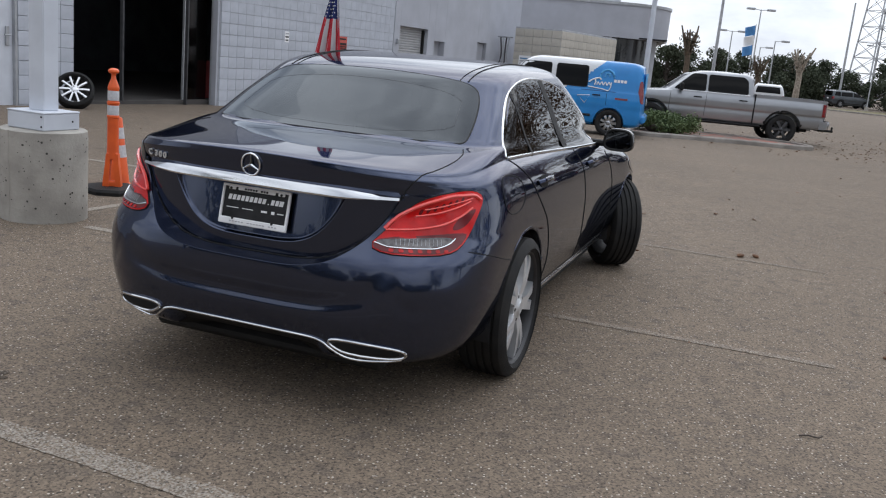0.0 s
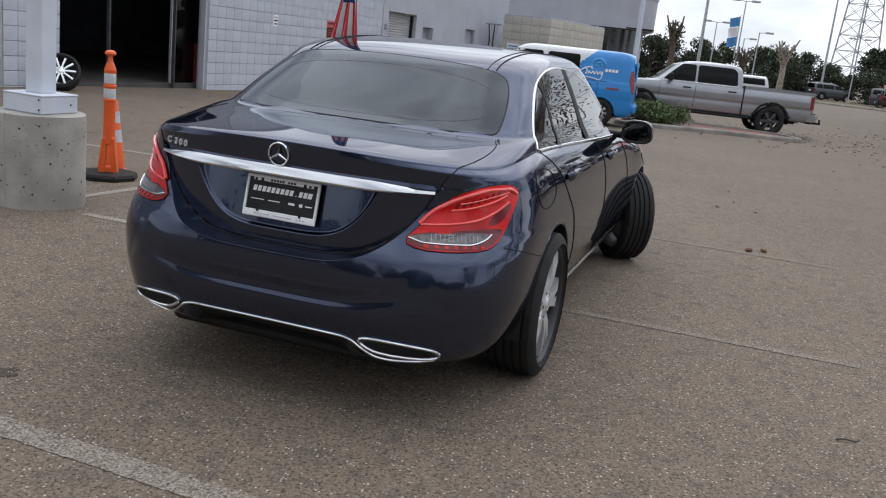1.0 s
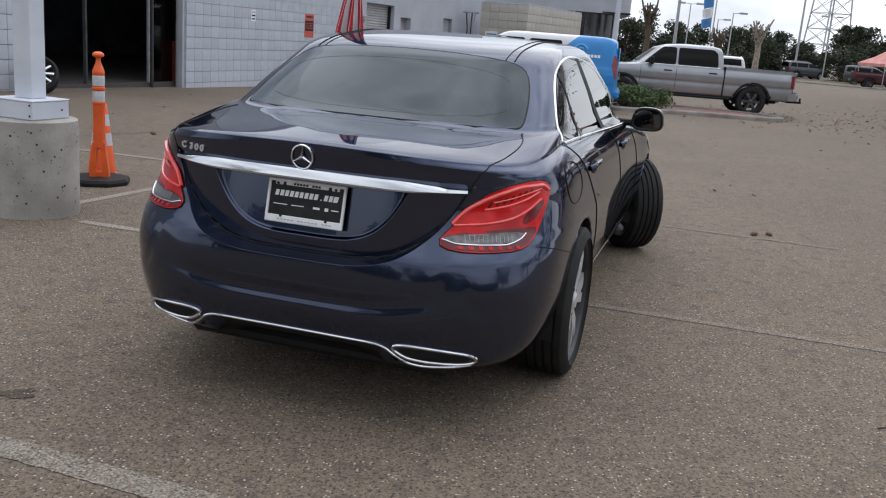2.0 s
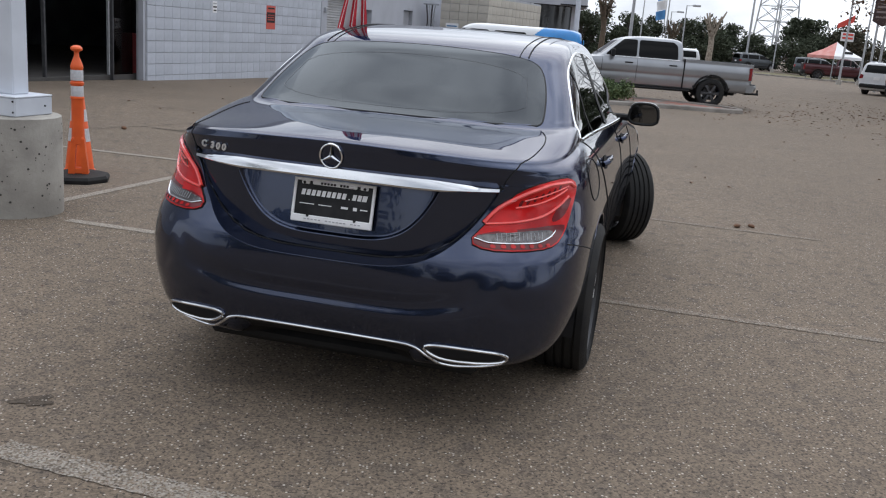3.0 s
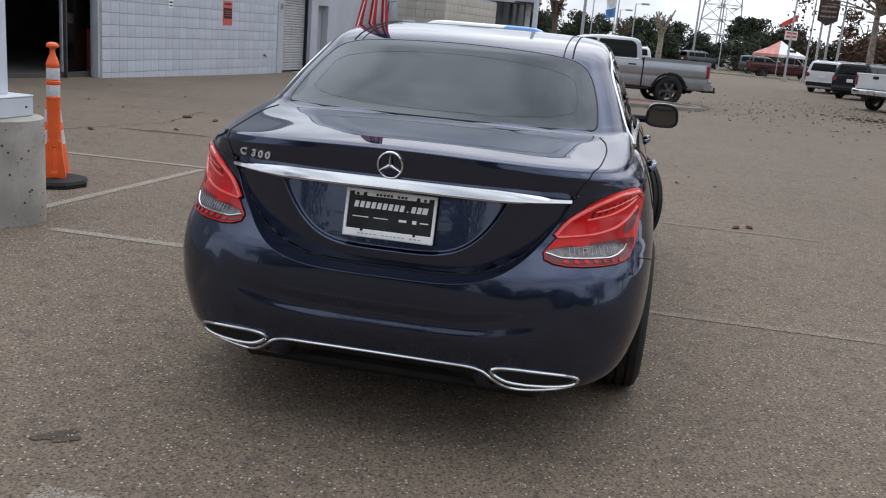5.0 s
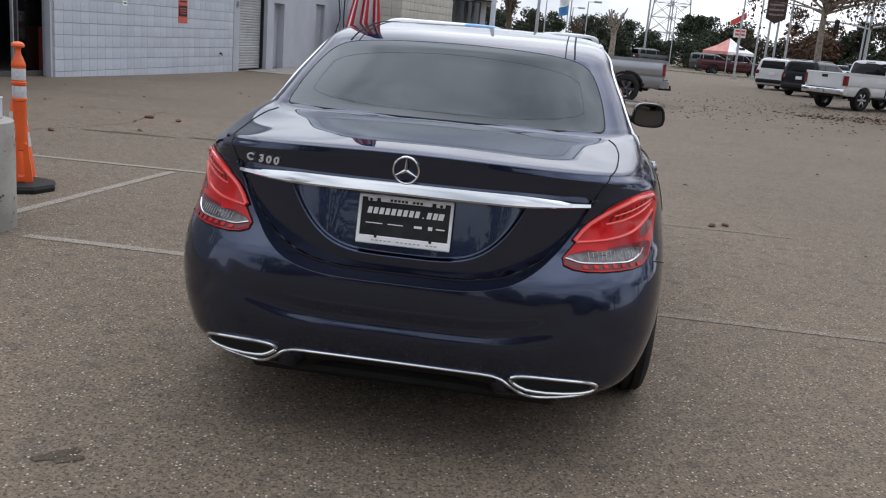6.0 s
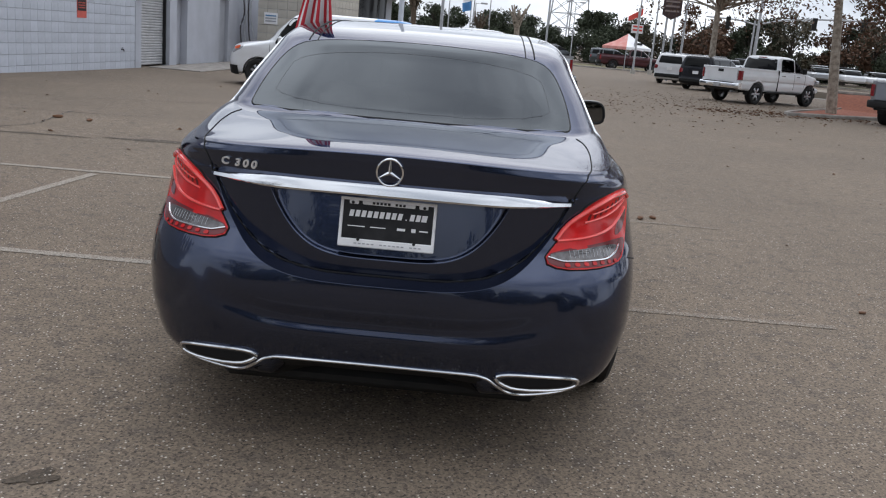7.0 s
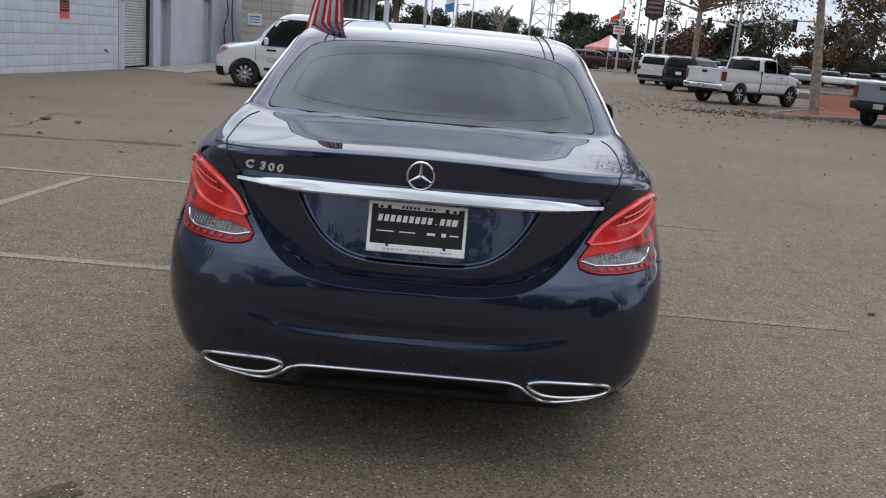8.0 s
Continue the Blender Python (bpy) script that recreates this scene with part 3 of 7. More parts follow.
def sedan():
    car = thing("sedan", "dark blue metallic four-door sedan parked on the asphalt", "car", CAR)
    shell = Mesh()
    shell.rings(stack_shell(CAR_ROWS, 12, 120, 190, 28, car_shape, True), True, True)
    skin = Skin(shell)
    v = shell.v
    keep = []
    for f in shell.f:
        if len(f) > 4:
            keep.append(f)
            continue
        c = [sum(v[i][a] for i in f) / 4 for a in range(3)]
        cut = False
        if c[2] > 0.97:
            n = (Vector(v[f[1]]) - Vector(v[f[0]])).cross(Vector(v[f[3]]) - Vector(v[f[0]]))
            if n.length > 0:
                n.normalize()
            if c[1] < 0.85 and abs(n.y) > 0.3 and within((c[0], c[2]), REAR_GLASS, 0.965):
                cut = True
            elif c[1] > 1.3 and abs(n.y) > 0.3 and within((c[0], c[2]), WIND_GLASS, 0.96):
                cut = True
            elif abs(n.x) > 0.5 and within((c[1], c[2]), SIDE_GLASS, 0.95):
                cut = True
        if not cut:
            keep.append(f)
    full = shell.f
    shell.f = keep
    body = part("body", shell, NAVY, car, "dark blue metallic paint", smooth=40)
    # black wheel wells; the shade under the fenders is put into this colour too
    body.data.materials.append(DARK)
    for p in body.data.polygons:
        c = p.center
        if abs(c.x) < 0.84 and min(math.hypot(c.y - yc - 0.008, c.z - WR) for yc in (AX, AX + WB)) < 0.376:
            p.material_index = 1

    # windows
    part("rear_window", patch(REAR_GLASS, skin.rear, 0.002, 10), TINT, car, "dark tinted rear window")
    part("windscreen", patch(WIND_GLASS, skin.front, 0.002, 8), TINT, car)
    part("rear_window_seal", trim(REAR_GLASS, skin.rear, 0.0045, -0.001, 6, 1.0, True), BLACK_PL, car)
    for s in (1, -1):
        lay = lambda y, z, o, s=s: skin.side(y, z, o, s)
        part("side_window", patch(SIDE_GLASS, lay, 0.002, 8), TINT_SIDE, car, "tinted side windows")
        part("window_chrome", trim(SIDE_GLASS, lay, 0.0072, -0.003, 8, 1.0, True), CHROME, car, "bright chrome window surround")
        part("belt_chrome", trim(curve_through([(-0.03, 1.025), (0.5, 1.016), (0.83, 1.008), (1.3, 0.996), (1.92, 0.984)], 40), lay, 0.0085, 0.001, 8), CHROME, car, "chrome belt strip")
        part("headlamp", patch(soften([(2.80, 0.80), (2.98, 0.72), (3.25, 0.665), (3.44, 0.70), (3.36, 0.78), (3.0, 0.85)], 2), lay, 0.004, 6, 0.006), LENS_CLEAR, car, "clear headlamp")
        for yb, yt, zt, wd in ((1.06, 0.95, 1.362, 0.052), (0.37, 0.325, 1.302, 0.017)):
            pillar = [(yb - wd, 1.012), (yb + wd, 1.012), (yt + wd * 0.8, zt), (yt - wd * 0.8, zt)]
            o = [p for a, b in zip(pillar, pillar[1:] + pillar[:1]) for p in line(a, b, 6)[:-1]]
            part("window_pillar", patch(o, lay, 0.004, 2), BLACK_PL, car)
        # door, fuel flap and sill lines
        part("door_gap", trim(curve_through([(-0.03, 1.02), (0.05, 0.98), (0.144, 0.926), (0.25, 0.835), (0.43, 0.68), (0.515, 0.52), (0.54, 0.35)], 30), lay, 0.0035, 0.0, 6), GAP, car)
        part("door_gap", trim(curve_through([(1.19, 0.99), (1.32, 0.87), (1.35, 0.72), (1.37, 0.5), (1.39, 0.33)], 26), lay, 0.0035, 0.0, 6), GAP, car)
        part("door_gap", trim(curve_through([(2.05, 0.93), (2.20, 0.8), (2.28, 0.55), (2.26, 0.33)], 26), lay, 0.0035, 0.0, 6), GAP, car)
        part("door_gap", trim(line((0.50, 0.33), (2.25, 0.33), 30), lay, 0.003, 0.0, 6), GAP, car)
        part("sill_strip", trim(line((0.42, 0.285), (2.46, 0.285), 30), lay, 0.009, 0.004, 8), CHROME, car, "chrome sill strip")
        part("wheel_arch_lip", trim([(AX + 0.008 + 0.379 * math.cos(a), WR + 0.379 * math.sin(a)) for a in np.linspace(-0.18, 3.32, 60)], lay, 0.006, -0.0035, 8), NAVY, car)
        part("arch_liner", Mesh().lathe([(0.366, -0.005), (0.362, -0.11), (0.355, -0.26), (0.02, -0.262)] if s > 0 else [(0.366, 0.005), (0.362, 0.11), (0.355, 0.26), (0.02, 0.262)], 30, "x", (s * 0.858, AX + 0.008, WR), -14, 194), DARK, car, "black arch liner")
        part("wheel_arch_lip", trim([(AX + WB + 0.008 + 0.379 * math.cos(a), WR + 0.379 * math.sin(a)) for a in np.linspace(-0.18, 3.32, 60)], lay, 0.006, -0.0035, 8), NAVY, car)
        part("arch_liner", Mesh().lathe([(0.366, -0.005), (0.362, -0.11), (0.355, -0.26), (0.02, -0.262)] if s > 0 else [(0.366, 0.005), (0.362, 0.11), (0.355, 0.26), (0.02, 0.262)], 30, "x", (s * 0.858, AX + WB + 0.008, WR), -14, 194), DARK, car, "black arch liner")
        for yh in (0.27, 1.44):
            h = part("door_handle", Mesh().tube([lay(yh + d, 0.895 + 0.004 * k, o) for d, k, o in ((0, 0, 0.002), (0.02, 1, 0.022), (0.10, 2, 0.030), (0.19, 1, 0.025), (0.215, 0, 0.002))], 0.012, 8, 1.1), NAVY, car)
            part("handle_trim", Mesh().tube([lay(yh + d, 0.908, 0.032) for d in (0.03, 0.1, 0.18)], 0.004, 6), CHROME, h)
            part("handle_cup", patch(soften([(yh + 0.03, 0.865), (yh + 0.18, 0.865), (yh + 0.19, 0.925), (yh + 0.02, 0.92)], 2), lay, 0.003, 3), GAP, car)
        part("bumper_gap", trim(curve_through([(-0.62, 0.706), (-0.48, 0.674), (-0.33, 0.636), (-0.222, 0.612)], 24), lay, 0.0022, 0.0, 6), GAP, car)
        part("fuel_flap_gap", trim(soften([(-0.29, 0.82), (-0.115, 0.80), (0.02, 0.845), (0.015, 0.93), (-0.12, 0.972), (-0.30, 0.968)], 3), lay, 0.0028, 0.0, 6, 1.0, True), GAP, car) if s > 0 else None
        # mirror
        sq = lambda a, e=0.62: (math.copysign(abs(math.cos(a)) ** e, math.cos(a)), math.copysign(abs(math.sin(a)) ** e, math.sin(a)))
        ring = lambda hx, hz, y, z0: [(s * (0.952 + hx * c * (1 - 0.10 * sn)), y, z0 + hz * sn) for c, sn in (sq(a) for a in np.linspace(0, 6.2832, 28, endpoint=False))]
        mir = part("door_mirror", Mesh().rings([ring(0.096 * k, 0.072 * k, 1.90 + dy, 1.022) for k, dy in ((0.90, -0.03), (1.0, -0.01), (1.0, 0.03), (0.85, 0.09), (0.5, 0.13), (0.1, 0.145))], True, True), CAR_GLOSS, car, "black mirror housing")
        part("mirror_glass", Mesh().rings([ring(0.080, 0.057, 1.868, 1.024), [(s * 0.952, 1.867, 1.024)] * 28], True, False), MIRROR, mir, "mirror glass")
        part("mirror_housing_rim", Mesh().tube(ring(0.087, 0.064, 1.87, 1.022), 0.009, 6, 1, True), BLACK_PL, mir)
        part("mirror_arm", Mesh().tube([(s * 0.74, 1.97, 0.985), (s * 0.88, 1.92, 0.99)], 0.022, 8), BLACK_PL, mir)

    # lid: seams, emblem, chrome bar, badge, plate
    lid = [(x, LID(x)) for x in np.linspace(-0.59, 0.59, 90)]
    def gap_lay(x, z, o):
        p = skin.rear(x, z + 0.006 * math.hypot(1, 13.0 * abs(x) ** 3.4), o)
        return Vector((p.x, p.y, z + 0.004))
    part("boot_lid_gap", trim(lid, gap_lay, 0.0055, 0.0, 6), GAP, car)
    for s in (1, -1):
        seam = []
        for x, y, z in curve_through([(0.589, -0.80, 0.905), (0.606, -0.79, 0.935), (0.630, -0.77, 0.975), (0.650, -0.72, 1.01), (0.668, -0.58, 1.03), (0.674, -0.45, 1.045), (0.664, -0.34, 1.055), (0.640, -0.27, 1.068)], 60):
            p, n, _, _ = skin.tree.find_nearest(Vector((s * x, y, z)))
            seam.append(p)
        part("boot_lid_gap", Mesh().tube(seam, 0.0026, 6), GAP, car)
        part("roof_gap", trim(curve_through([(s * 0.440, 0.175), (s * 0.437, 0.4), (s * 0.437, 0.8), (s * 0.436, 1.3)], 20), skin.top, 0.003, 0.0, 6), GAP, car)
        part("roof_gap", trim(curve_through([(s * 0.478, 0.19), (s * 0.473, 0.4), (s * 0.472, 0.8), (s * 0.47, 1.3)], 20), skin.top, 0.004, 0.0, 6), GAP, car)
    rings = []
    for i in range(61):
        x = -0.586 + 1.172 * i / 60
        e = 0.30 + 0.70 * smoothstep(-0.05, 0.42, 1 - abs(x) / 0.586)
        z = 0.9035 + 0.0085 * (1 - (x / 0.586) ** 2)
        y = skin.rear(x, 0.945, 0.0).y
        rings.append([(x, y + 0.02, z + 0.020 * e), (x, y - 0.003, z + 0.019 * e), (x, y - 0.009, z + 0.006), (x, y - 0.013, z - 0.012 * e), (x, y - 0.010, z - 0.018 * e), (x, y + 0.03, z - 0.020 * e)])
    part("chrome_bar", Mesh().rings(rings, True, True), CHROME, car, "polished chrome bar above the plate")
    EZ = 0.9755
    em = part("emblem", Mesh().tube([skin.rear(0.041 * math.cos(a), EZ + 0.041 * math.sin(a), 0.007) for a in np.linspace(0, 6.2832, 36, endpoint=False)], 0.0038, 8, 1, True, (0, 1, 0)), CHROME, car, "round chrome emblem")
    c0 = skin.rear(0, EZ, 0.010)
    for k in range(3):
        a = radians(90 + 120 * k)
        tip = skin.rear(0.040 * math.cos(a), EZ + 0.040 * math.sin(a), 0.006)
        t = Vector((-math.sin(a), 0, math.cos(a)))
        part("emblem_spoke", Mesh().rings([[c0 - t * 0.006, c0 + Vector((0, -0.004, 0)), c0 + t * 0.006, c0 + Vector((0, 0.004, 0))], [tip - t * 0.0012, tip + Vector((0, -0.001, 0)), tip + t * 0.0012, tip + Vector((0, 0.003, 0))]]), CHROME, em)

    # number plate with a dealer's frame, tilted with the lid
    pl = new("number_plate")
    pl.parent = car
    pl.matrix_local = pose(0, -0.870, 0.799, 0, 0, 0) @ pose(0, 0, 0, -12, 0, 0)
    part("plate", Mesh().box((0, 0, 0), (0.296, 0.006, 0.142), 0.002), PLATE_BLACK, pl, "black dealer plate")
    fr = Mesh()
    fr.box((0, -0.004, -0.067), (0.310, 0.012, 0.027), 0.003).box((0, -0.004, 0.074), (0.310, 0.012, 0.010), 0.002)
    for s in (1, -1):
        fr.box((s * 0.150, -0.004, 0.006), (0.010, 0.012, 0.128), 0.002)
        fr.box((s * 0.112, -0.004, 0.064), (0.030, 0.010, 0.014), 0.003)
    part("plate_frame", fr, PLATE_WHITE, pl, "white plastic plate frame")
    part("plate_tab", Mesh().box((0, -0.0055, 0.064), (0.17, 0.008, 0.013), 0.003), PLATE_WHITE, pl)
    for i in range(13):
        if i != 9:
            xl, hw = -0.117 + i * 0.0195, 0.0068 if i < 12 else 0.0085
            part("printed_bar", Mesh().rings([[(xl + sx * hw + 0.18 * sz * 0.0105, yy, 0.028 + sz * 0.0105) for sx, sz in ((-1, -1), (1, -1), (1, 1), (-1, 1))] for yy in (-0.0052, -0.0025)]), PLATE_WHITE, pl)
    part("printed_bar", Mesh().box((-0.117 + 9 * 0.0195, -0.0042, 0.0195), (0.004, 0.002, 0.004)), PLATE_WHITE, pl)
    for x, w, h in ((-0.10, 0.055, 0.003), (-0.03, 0.05, 0.003), (0.045, 0.026, 0.008), (0.085, 0.014, 0.012), (0.118, 0.028, 0.004)):
        part("printed_bar", Mesh().box((x, -0.0042, -0.013), (w, 0.002, h)), PLATE_WHITE, pl)
    for k in range(16):
        if k not in (5, 12):
            part("frame_print", Mesh().box((-0.098 + k * 0.0138, -0.0112, -0.068), (0.0088, 0.002, 0.0034)), STEEL, pl)
    for k in range(9):
        if k != 5:
            part("frame_print", Mesh().box((-0.048 + k * 0.0122, -0.0105, 0.064), (0.0080, 0.002, 0.0075)), PLATE_BLACK, pl)
    for x, z in ((-0.115, 0.062), (0.115, 0.062), (-0.09, -0.056), (0.09, -0.056)):
        part("plate_bolt", Mesh().tube([(x, -0.008, z), (x, -0.013, z)], 0.005, 8), BLACK_PL, pl)

    # model badge
    badge = new("model_badge")
    badge.parent = car
    for ch, x0 in (("C", 0.0), ("3", 0.050), ("0", 0.079), ("0", 0.108)):
        cu = bpy.data.curves.new("badge", "FONT")
        cu.body, cu.size, cu.extrude, cu.offset = ch, 0.036, 0.002, 0.0012
        tmp = new("badge", cu)
        me = bpy.data.meshes.new_from_object(tmp.evaluated_get(bpy.context.evaluated_depsgraph_get()))
        bpy.data.objects.remove(tmp)
        me.materials.clear()
        for vert in me.vertices:
            tx, ty, tz = vert.co
            vert.co = skin.rear(-0.557 + x0 + 1.1 * tx + 0.18 * ty, 0.943 + 0.92 * ty, 0.004 + tz)
        part("badge_letter", me, BADGE, badge, "chrome badge letter")

    # tail lamps
    for s in (1, -1):
        lay = lambda a, z, o, s=s: skin.corner(a, z, o, s)
        out = soften([(-0.262, 0.724), (-0.214, 0.701), (-0.092, 0.698), (0.034, 0.702), (0.10, 0.722), (0.155, 0.77), (0.222, 0.868), (0.235, 0.912), (0.185, 0.936), (0.10, 0.938), (-0.024, 0.918), (-0.10, 0.884), (-0.196, 0.781)], 1)
        lamp = part("tail_lamp", patch(out, lay, 0.006, 12, 0.01), LENS_RED, car, "red tail lamp with a clear lower band")
        part("lamp_gap", trim(out, lay, 0.004, 0.0, 6, 1.0, True), GAP, car)
        part("dark_lens", patch(soften([(-0.256, 0.724), (-0.21, 0.705), (-0.09, 0.702), (0.030, 0.706), (0.095, 0.726), (0.145, 0.77), (0.105, 0.778), (-0.03, 0.772), (-0.215, 0.757)], 1), lay, 0.0075, 6), LENS_DARK, lamp)
        part("reversing_lens", patch(soften([(-0.236, 0.736), (-0.19, 0.724), (-0.03, 0.722), (0.05, 0.738), (0.075, 0.756), (0.03, 0.764), (-0.09, 0.760), (-0.222, 0.748)], 2), lay, 0.009, 6), LENS_CLEAR, lamp, "clear reversing lens")
        for k in range(12):
            part("lens_rib", trim([(-0.165 + k * 0.016, 0.731), (-0.161 + k * 0.016, 0.755)], lay, 0.0010, 0.0088, 5), STEEL, lamp)
        part("reversing_chrome", trim(curve_through([(-0.240, 0.737), (-0.19, 0.723), (-0.03, 0.721), (0.05, 0.738), (0.078, 0.757)], 24), lay, 0.0032, 0.0095, 6), CHROME, lamp)
        part("light_guide", trim(curve_through([(-0.200, 0.790), (-0.15, 0.838), (-0.10, 0.870), (-0.02, 0.901), (0.09, 0.921), (0.17, 0.921), (0.214, 0.902)], 40), lay, 0.0075, 0.0075, 6), LENS_GLOW, lamp)
        part("light_guide", trim(curve_through([(-0.195, 0.786), (-0.09, 0.792), (0.02, 0.808), (0.10, 0.835), (0.17, 0.872)], 30), lay, 0.005, 0.007, 6), LENS_GLOW, lamp)
        part("light_guide", trim(curve_through([(-0.085, 0.842), (-0.01, 0.852), (0.08, 0.872), (0.16, 0.898)], 30), lay, 0.0038, 0.007, 6), LENS_GLOW, lamp)
        part("light_guide", trim(curve_through([(-0.05, 0.868), (0.02, 0.880), (0.10, 0.896), (0.17, 0.908)], 30), lay, 0.003, 0.007, 6), LENS_GLOW, lamp)
        for k in range(7):
            a0, zq = -0.075 + k * 0.030, 0.846 + k * 0.0075
            part("led_cell", patch(soften([(a0, zq + 0.002), (a0 + 0.012, zq), (a0 + 0.024, zq + 0.024), (a0 + 0.010, zq + 0.024)], 1), lay, 0.0072, 1), LENS_DARK, lamp)
        for k in range(7):
            part("lamp_segment", patch(soften([(-0.196 + k * 0.036, 0.707), (-0.178 + k * 0.036, 0.707), (-0.178 + k * 0.036, 0.718), (-0.196 + k * 0.036, 0.718)], 1), lay, 0.0095, 1), LENS_RED, lamp)
        part("lamp_reflector", patch(soften([(0.06, 0.782), (0.14, 0.80), (0.20, 0.868), (0.16, 0.862), (0.09, 0.826)], 2), lay, 0.0072, 4), LENS_DARK, lamp)

    # lower bumper: exhaust surrounds, chrome strip, dark valance
    low = curve_through([(-0.655, 0.282), (-0.60, 0.270), (-0.50, 0.262), (-0.45, 0.272), (-0.40, 0.305), (-0.36, 0.334), (-0.31, 0.345), (0, 0.348), (0.31, 0.345), (0.36, 0.334), (0.40, 0.305), (0.45, 0.272), (0.50, 0.262), (0.60, 0.270), (0.655, 0.282)], 100)
    part("bumper_chrome_strip", trim(low, skin.rear, 0.0055, 0.002, 8), CHROME, car, "chrome strip along the lower bumper")
    for s in (1, -1):
        ex = soften([(s * 0.388, 0.342), (s * 0.415, 0.353), (s * 0.48, 0.353), (s * 0.575, 0.344), (s * 0.650, 0.331), (s * 0.674, 0.317), (s * 0.672, 0.299), (s * 0.650, 0.289), (s * 0.60, 0.286), (s * 0.48, 0.293), (s * 0.43, 0.307), (s * 0.396, 0.328)], 1)
        mid = (s * 0.53, 0.320)
        inner = [(mid[0] + (x - mid[0]) * 0.86, mid[1] + (z - mid[1]) * 0.66) for x, z in ex]
        part("exhaust_lip", Mesh().rings([[skin.rear(x, z, 0.003) for x, z in ex], [skin.rear(x, z, 0.005) for x, z in inner], [skin.rear(x, z, -0.05) + Vector((0, 0.05, 0)) for x, z in inner]], True, False), POCKET, car, "dark metal exhaust lip")
        part("exhaust_opening", patch(inner, lambda x, z, o: skin.rear(x, z, 0.0055), 0.0, 3), GAP, car)
        part("exhaust_surround", trim(ex, skin.rear, 0.0062, 0.004, 8, 1.0, True), CHROME, car, "chrome exhaust surround")
    # unseen pan, added low to darken the ground under the car
    part("floor_pan", Mesh().box((0, 1.47, 0.155), (1.46, 2.2, 0.05), 0.02), BLACK_PL, car)
    dif = [(x, 0.338) for x in np.linspace(-0.33, 0.33, 16)] + [(0.40, 0.285), (0.45, 0.252)] + [(x, 0.246) for x in np.linspace(0.42, -0.42, 18)] + [(-0.45, 0.252), (-0.40, 0.285)]
    part("diffuser", patch(dif, skin.rear, 0.004, 4), BLACK_PL, car, "black plastic lower valance")
    part("valance", Mesh().box((0, -0.38, 0.215), (1.10, 0.76, 0.06), 0.02), BLACK_PL, car)

    # wheels: the front pair is steered to the left
    for s in (1, -1):
        for yc, steer, nm in ((AX, 0, "rear_wheel"), (AX + WB, 31, "front_wheel")):
            alloy_wheel(nm, car, pose(s * (0.795 if yc < 1 else 0.822), yc, WR, 0, 0, steer) @ pose(0, 0, 0, 0, 0, 0 if s > 0 else 180), face=MACHINED, pocket=POCKET, rim=0.266, wide=1.5)
    # cabin
    seat = Mesh().box((0, 0.55, 0.72), (1.25, 0.25, 0.55), 0.06)
    part("rear_seat", seat, BLACK_PL, car)
    for x in (-0.38, 0.38):
        part("headrest", Mesh().box((x, 0.50, 1.06), (0.26, 0.10, 0.17), 0.04), BLACK_PL, car)
        part("front_seat", Mesh().box((x, 1.45, 0.78), (0.5, 0.18, 0.65), 0.06).box((x, 1.42, 1.17), (0.26, 0.10, 0.18), 0.04), BLACK_PL, car)
    part("parcel_shelf", Mesh().box((0, 0.12, 1.0), (1.2, 0.7, 0.03), 0.01), BLACK_PL, car)
    wl_ = soften([(-0.545, 1.120), (0, 1.100), (0.545, 1.120), (0.530, 1.19), (0.495, 1.285), (0, 1.325), (-0.495, 1.285), (-0.530, 1.19)], 2)
    part("window_line", trim(wl_, skin.rear, 0.0004, 0.003, 5, 1.0, True), ALLOY_DARK, car, "thin heater border in the glass")
    return car, skin


the_car, car_skin = sedan()


# ---- ground ----
gm = Mesh()
gx = sorted(set([-1500, -600, -250, -120, -60] + list(range(-40, 61, 4)) + [80, 120, 250, 600, 1500]))
gy = sorted(set([-1500, -600, -250, -100, -50, -25] + list(range(-12, 41, 2)) + [50, 80, 120, 250, 600, 1500, 3000]))
gm.add([(x, y, gz(x, y)) for y in gy for x in gx], [(j * len(gx) + i, j * len(gx) + i + 1, (j + 1) * len(gx) + i + 1, (j + 1) * len(gx) + i) for j in range(len(gy) - 1) for i in range(len(gx) - 1)])
solid("ground", gm, ASPHALT, "worn brown-grey asphalt of the parking lot", "ground", kind="structure")


def paint_line(a, b, w, label, paint, lift=0.003):
    """A painted line with ragged edges, laid on the ground."""
    m = Mesh()
    d = Vector((b[0] - a[0], b[1] - a[1], 0))
    n = max(3, int(d.length / 0.02))
    s = Vector((-d.y, d.x, 0)).normalized()
    L, R = [], []
    for i in range(n + 1):
        p = Vector((a[0], a[1], 0)) + d * i / n
        for side, out in ((1, L), (-1, R)):
            q = p + s * side * (w / 2 + random.uniform(-0.005, 0.003))
            out.append((q.x, q.y, gz(q.x, q.y) + lift))
    m.rings([L, R], False, False)
    solid("parking_line", m, paint, label, "road marking", group="painted parking lines", kind="structure", smooth=0)


for a, b, w in (((-1.80, 3.16), (0.1, 2.53), 0.115), ((0.50, 5.36), (2.06, 4.93), 0.075), ((1.0, 8.05), (2.86, 7.49), 0.06), ((-2.80, 6.35), (-0.9, 5.83), 0.085),
                ((-6.2, 10.0), (-1.0, 8.70), 0.08), ((-2.34, 8.92), (-3.15, 6.72), 0.085)):
    paint_line(a, b, w, "worn white parking line painted on the asphalt", PAINT_FAINT if a[0] > 0.2 else PAINT_WORN if b[1] < 3 else PAINT_LINE)


